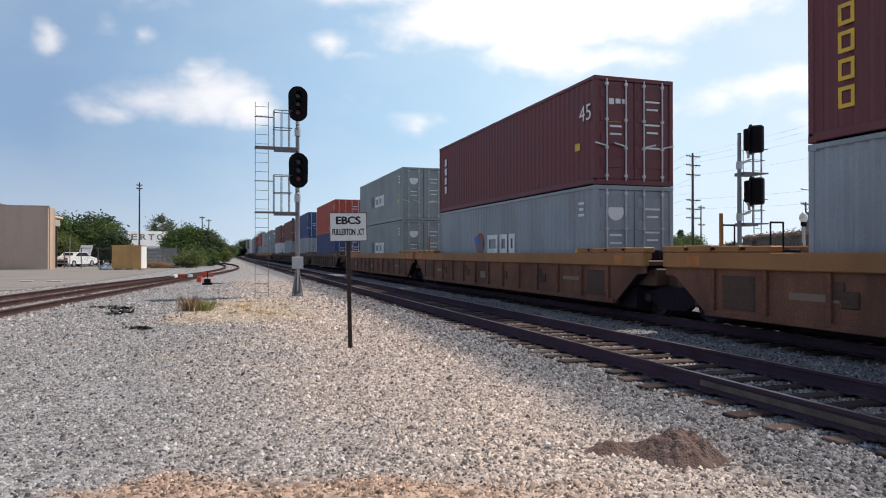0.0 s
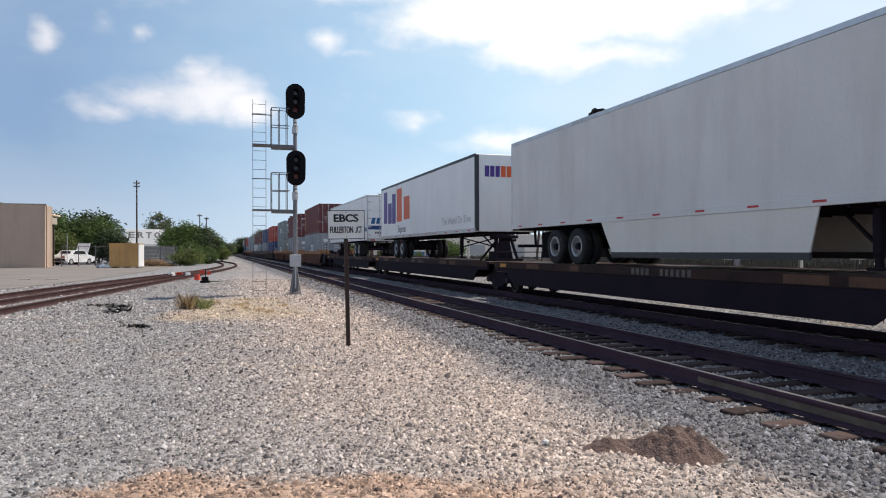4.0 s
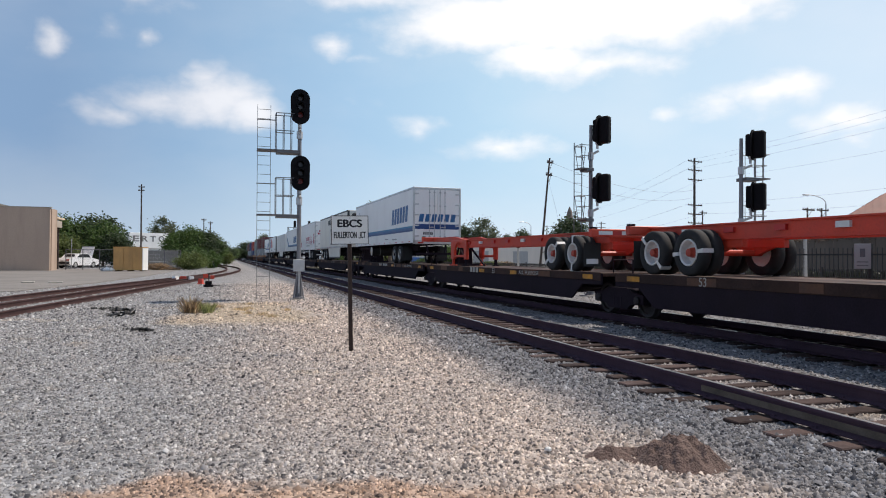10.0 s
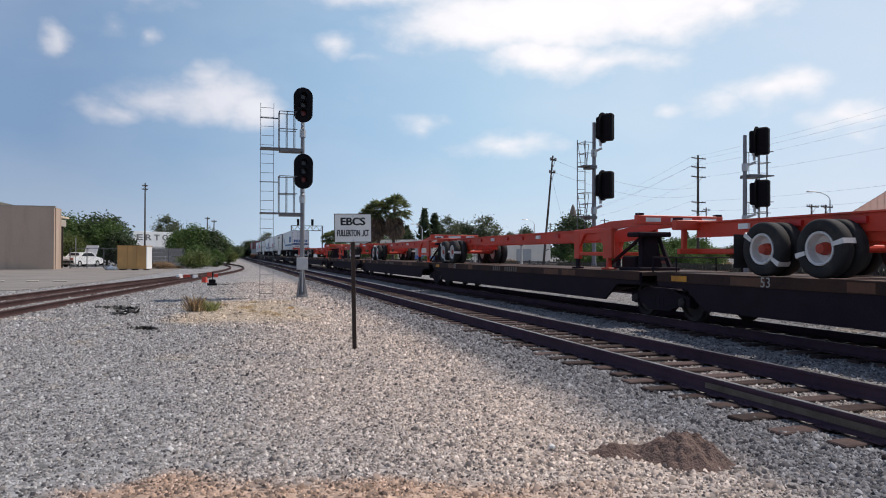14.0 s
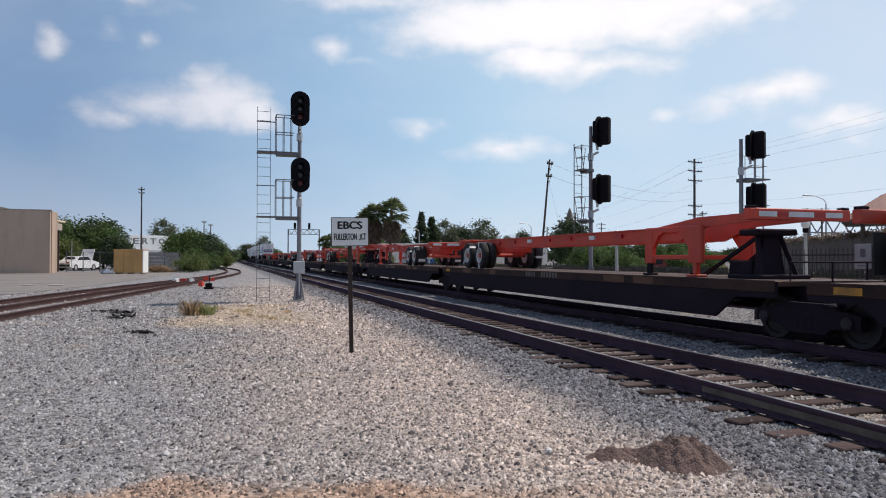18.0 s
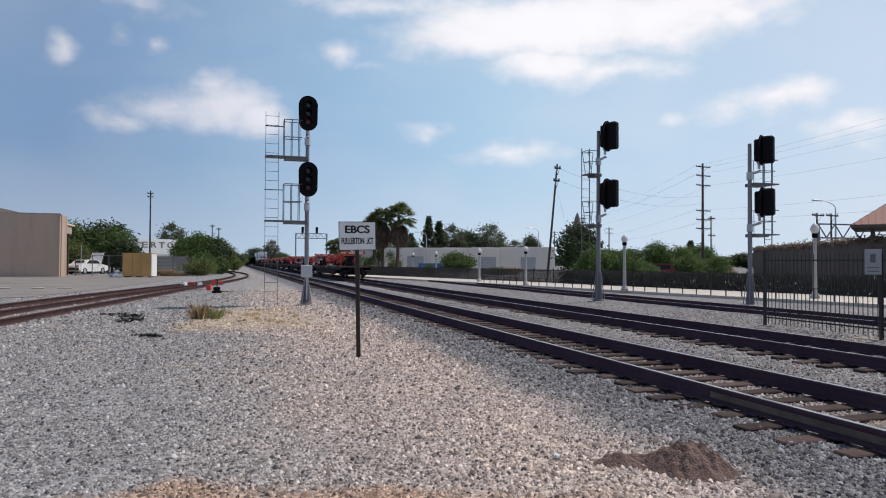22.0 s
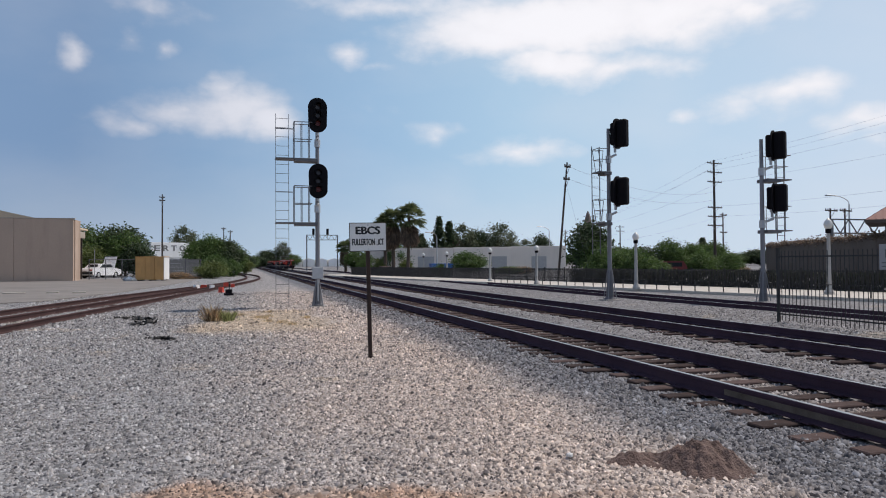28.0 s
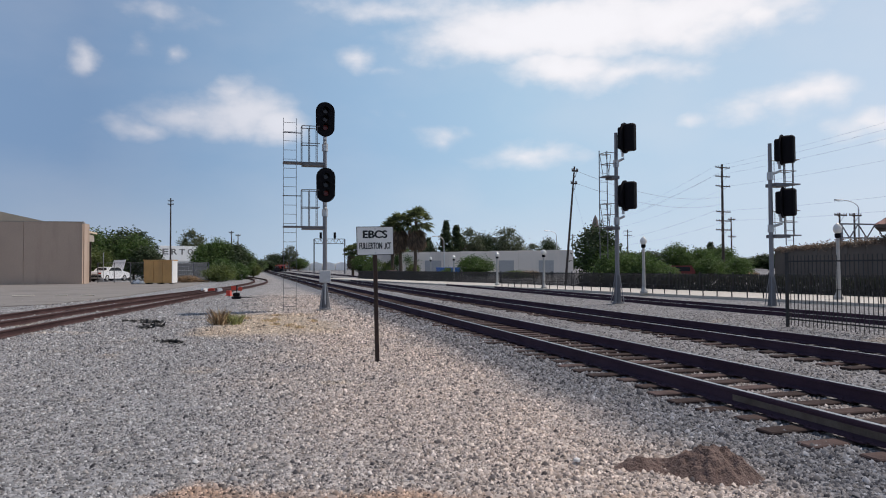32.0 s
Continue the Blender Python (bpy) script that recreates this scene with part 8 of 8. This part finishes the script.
def shelter():
    s = thing("station_shelter", "station shelter with a red-brown hipped metal roof", "shelter", at=pose(41.2, 37.6, 0.0, 0, 0, -50))
    x1, y1, z0, z1, rx = 13.0, 6.4, 4.25, 6.25, 2.6
    corners = [(0, 0, z0), (x1, 0, z0), (x1, y1, z0), (0, y1, z0), (rx, y1 / 2, z1), (x1 - rx, y1 / 2, z1)]
    roof = part("roof", Geo().add(corners, [(0, 1, 5, 4), (2, 3, 4, 5), (3, 0, 4), (1, 2, 5), (3, 2, 1, 0)]), roof_red, s, "red-brown ribbed metal roof")
    for k in range(38):
        x = 0.2 + k * 0.42
        t = min(1.0, x / rx, (x1 - x) / rx)
        part("roof_rib", Geo().bar((x, 0, z0 + 0.02), (x, y1 / 2 * t, z0 + (z1 - z0) * t + 0.02), 0.05, 0.05), roof_red, roof)
    for k in range(14):
        y = 0.25 + k * 0.45
        t = min(y, y1 - y) / (y1 / 2)
        part("roof_rib", Geo().bar((0, y, z0 + 0.02), (rx * t, y, z0 + (z1 - z0) * t + 0.02), 0.05, 0.05), roof_red, roof)
    part("fascia", Geo().box(-0.04, x1 + 0.04, -0.04, y1 + 0.04, z0 - 0.26, z0 - 0.01, 0.02), brown_wall, s, "dark brown fascia")
    for x in (1.2, 8.0, 14.8):
        for y in (0.8, y1 - 0.8):
            part("post", Geo().box(x - 0.1, x + 0.1, y - 0.1, y + 0.1, -0.3, z0 - 0.25, 0.02), brown_wall, s)


shelter()


def truss(name, label, a, b, z0, z1, depth, n):
    t = thing(name, label, "truss")
    a, b = Vector(a), Vector(b)
    for z in (z0, z1):
        part("chord", Geo().bar(a + Vector((0, 0, z)), b + Vector((0, 0, z)), 0.14, 0.14), dark_metal, t)
    for i in range(n):
        p, q = a.lerp(b, i / n), a.lerp(b, (i + 1) / n)
        zz = (z0, z1) if i % 2 else (z1, z0)
        part("diagonal", Geo().bar(p + Vector((0, 0, zz[0])), q + Vector((0, 0, zz[1])), 0.09, 0.09), dark_metal, t)
    for p in (a, b):
        part("leg", Geo().bar(p + Vector((0, 0, -0.3)), p + Vector((0, 0, z1)), 0.25, 0.25), dark_metal, t)
    return t


truss("truss_bridge", "grey steel lattice footbridge behind the shelter", (57.0, 56.0, 0), (70.0, 56.0, 0), 4.2, 5.6, 0.3, 12)
g_ = truss("signal_bridge", "distant grey lattice signal bridge over the tracks", (20.9, 160, 0), (13.9, 160, 0), 6.9, 8.0, 0.3, 10)
for x in (15.4, 18.6):
    head = thing("railway_signal", "distant black signal head on the bridge", "railway signal", at=pose(x, 159.8, 8.0))
    part("backboard", Geo().box(-0.28, 0.28, 0.0, 0.12, 0.1, 1.5, 0.1), signal_black, head)
    part("post", Geo().rod((0, 0.2, -0.6), (0, 0.2, 0.6), 0.07, 6), galvanised, head)
    part("bracket", Geo().box(-0.06, 0.06, 0.05, 0.4, -0.3, -0.15), galvanised, head)


def road_lamp(x, y, h, reach):
    s = thing("road_lamp", "grey road lamp with a long curved arm", "street lamp", at=pose(x, y, -0.3))
    part("post", Geo().lathe([(0.13, 0), (0.07, h)], 10), galvanised, s)
    g = Geo()
    pts = [Vector((-reach * (1 - math.cos(a)), 0, h + 0.9 * math.sin(a))) for a in [i * math.pi / 2 / 8 for i in range(9)]]
    for p, q in zip(pts, pts[1:]):
        g.rod(p, q, 0.045, 6)
    part("arm", g, galvanised, s)
    part("lantern", Geo().box(-reach - 0.55, -reach + 0.15, -0.16, 0.16, h + 0.80, h + 0.95, 0.04), galvanised, s, "grey lantern")


road_lamp(63.5, 60, 7.9, 2.6)
road_lamp(33.0, 118, 6.3, 1.6)
road_lamp(57.5, 124, 7.8, 2.0)
for x, y, w, h, m, lab in ((48.4, 71, 3.6, 1.75, brown_wall, "dark red van parked behind the fence"), (44.2, 70, 2.4, 1.3, dark_steel, "dark car parked behind the fence")):
    v = thing("parked_van", lab, "van", at=pose(x, y, -0.25))
    part("body", Geo().prism([(-w / 2, 0.3), (w / 2, 0.3), (w / 2, h * 0.6), (w / 2 - 0.5, h), (-w / 2 + 0.2, h), (-w / 2, h * 0.75)], -0.85, 0.85, "y"), m if m is dark_steel else mat("van_red", (0.16, 0.03, 0.028), 0.4), v)
    part("window", Geo().box(-w / 2 + 0.5, w / 2 - 0.7, -0.862, -0.85, h * 0.62, h * 0.9), glass_dark, v, "dark windows")
    for sx in (-w / 2 + 0.6, w / 2 - 0.6):
        part("wheel", Geo().lathe([(0.2, -0.1), (0.32, -0.1), (0.32, 0.1), (0.2, 0.1)], 14, "y", (sx, -0.78, 0.32)), tyre_rubber, v)
        part("wheel", Geo().lathe([(0.2, -0.1), (0.32, -0.1), (0.32, 0.1), (0.2, 0.1)], 14, "y", (sx, 0.78, 0.32)), tyre_rubber, v)
row = thing("retaining_wall", "low brown wall along the far tracks", "wall")
for k in range(14):
    part("panel", Geo().box(17.6 + k * 0.4, 17.9 + k * 0.4, 86.0 + k * 3.4, 89.3 + k * 3.4, -0.3, 1.05, 0.02), mat("wall_rust", (0.24, 0.15, 0.115), 0.85, 0, 0.15, 0.5, 10), row)
white_row = thing("storage_sheds", "row of low white storage buildings far down the line", "building")
for k in range(7):
    part("shed", Geo().prism([(22.0 + k * 6.2, 0), (27.6 + k * 6.2, 0), (27.6 + k * 6.2, 3.3), (24.8 + k * 6.2, 4.1), (22.0 + k * 6.2, 3.3)], 345.0, 352.0, "y"), trailer_white, white_row, "white gabled shed")


# ---- small things on the gravel ----
def dirt_heap():
    n = 90
    vs, fs = [], []
    for j in range(n):
        for i in range(n):
            x, y = -0.95 + 1.9 * i / (n - 1), -0.75 + 1.5 * j / (n - 1)
            a = 0.235 * math.exp(-abs((x - 0.28) / 0.36) ** 2.6 - abs((y + 0.02) / 0.34) ** 2.4)
            b = 0.085 * math.exp(-((x + 0.42) / 0.30) ** 2 - ((y - 0.18) / 0.22) ** 2)
            k = 0.09 * noise.noise(Vector((x * 4.5, y * 4.5, 1))) + 0.05 * noise.noise(Vector((x * 12, y * 12, 3))) + 0.025 * noise.noise(Vector((x * 30, y * 30, 5)))
            m = min(1.0, (a + b) * 9)
            vs.append((x, y, a + b + k * m - 0.035))
    fs = [(j * n + i, j * n + i + 1, (j + 1) * n + i + 1, (j + 1) * n + i) for j in range(n - 1) for i in range(n - 1)]
    me = bpy.data.meshes.new("soil_mound")
    me.from_pydata(vs, [], fs)
    me.materials.append(dirt_pile_brown)
    for p in me.polygons:
        p.use_smooth = True
    ob = new("soil_mound", me)
    ob.matrix_basis = pose(3.52, 5.08, -0.245, 0, 0, -12) @ Matrix.Diagonal((0.76, 0.92, 1.0, 1))
    tagged(ob, "small heap of dark brown soil on the gravel", "soil heap")


dirt_heap()


def rag(x, y, size, seed, turn, label="torn black rubber scrap lying on the gravel"):
    rng = random.Random(seed)
    n = 9
    vs = []
    for j in range(3):
        for i in range(n):
            a = i / (n - 1) - 0.5
            vs.append((a * size * 2 + rng.uniform(-0.03, 0.03), (j - 1) * size * 0.28 * rng.uniform(0.5, 1.2) + 0.25 * size * math.sin(a * 5 + seed), 0.03 + 0.36 * size * abs(noise.noise(Vector((a * 3, j, seed)))) * 2))
    fs = [(j * n + i, j * n + i + 1, (j + 1) * n + i + 1, (j + 1) * n + i) for j in range(2) for i in range(n - 1)]
    top = Geo().add(vs, fs)
    top.add([(a, b, max(0.0, c - 0.025)) for a, b, c in vs], [q[::-1] for q in fs])
    ob = part("rubber_scrap", top, mud_black)
    ob.matrix_basis = pose(x, y, -0.245, 0, 0, turn)
    tagged(ob, label, "scrap")


for row_ in ((-3.75, 24.1, 0.30, 1, 10), (-3.25, 23.6, 0.45, 2, -15), (-2.95, 23.0, 0.42, 3, 20), (-2.72, 21.2, 0.45, 4, 8), (-2.85, 22.0, 0.35, 5, -30), (-2.05, 17.2, 0.16, 6, 30), (-1.80, 17.05, 0.20, 7, -12), (-1.62, 16.8, 0.20, 8, 14)):
    rag(row_[0], row_[1], row_[2] * 0.8, *row_[3:])
stand = thing("switch_stand", "black switch stand with red target plates beside the siding", "switch stand", at=pose(-0.75, 40.0, -0.25) @ Matrix.Diagonal((0.8, 0.8, 0.8, 1)))
part("base", Geo().box(-0.35, 0.30, -0.2, 0.2, 0.0, 0.16, 0.02).box(-0.25, 0.2, -0.15, 0.15, 0.16, 0.42, 0.04), signal_black, stand)
part("spindle", Geo().rod((0, 0, 0.4), (0, 0, 0.95), 0.03, 8), signal_black, stand)
part("target", Geo().box(-0.38, -0.05, -0.012, 0.012, 0.62, 0.88, 0.005), red_plastic, stand, "red target plate")
part("target", Geo().box(0.1, 0.36, -0.012, 0.012, 0.55, 0.80, 0.005), red_plastic, stand, "red target plate")
part("lever", Geo().bar((0.2, 0, 0.1), (1.0, -0.1, 0.06), 0.06, 0.04), signal_black, stand)
for k, (x, y, w, m, lab) in enumerate(((-2.6, 50.0, 0.5, red_plastic, "orange plastic barrier piece by the siding"), (-2.05, 49.6, 0.35, trailer_white, "white plastic barrier piece by the siding"), (-3.1, 50.4, 0.45, trailer_white, "white plastic barrier piece by the siding"), (-1.3, 44.5, 0.4, red_plastic, "orange plastic barrier piece by the siding"))):
    piece = thing("barrier_piece", lab, "barrier", at=pose(x, y, -0.25, 0, 0, 25 * k))
    part("body", Geo().prism([(-w / 2, 0), (w / 2, 0), (w / 2 * 0.7, 0.32), (-w / 2 * 0.7, 0.32)], -0.12, 0.12, "y"), m, piece)
    part("foot", Geo().box(-w / 2 - 0.05, w / 2 + 0.05, -0.16, 0.16, 0.0, 0.04), m, piece)
box = thing("white_marker", "small white marker post near the trees", "marker", at=pose(-1.3, 100, -0.25))
part("post", Geo().box(-0.22, 0.22, -0.2, 0.2, 0, 0.9, 0.08), trailer_white, box)
for x, y, s in ((2.75, 5.55, 0.032), (3.70, 4.80, 0.035)):
    st = part("white_stone", Geo().lathe([(0.5 * s, 0), (s, 0.3 * s), (0.9 * s, 0.9 * s), (0.3 * s, 1.2 * s)], 7), rim_white)
    st.matrix_basis = pose(x, y, -0.24)
    tagged(st, "pale white stone lying on the gravel", "stone")


# ---- what moves ----
def train_pose(u, z, t, spin):
    y = u + SPEED * t
    turn = math.degrees(math.atan(2.8e-4 * max(0.0, y - 260.0)))
    return pose(X2 + bend(y), y, z, 0, 0, spin - turn)


def motions():
    """The whole train rolls away along its track at a steady speed."""
    for ob, u in TRAIN:
        z, spin = ob["z0"], ob.get("turn", 0.0)
        times = [2.0 * k for k in range(17)]
        walk(ob, [(t, train_pose(u, z, t, spin)) for t in times])


motions()
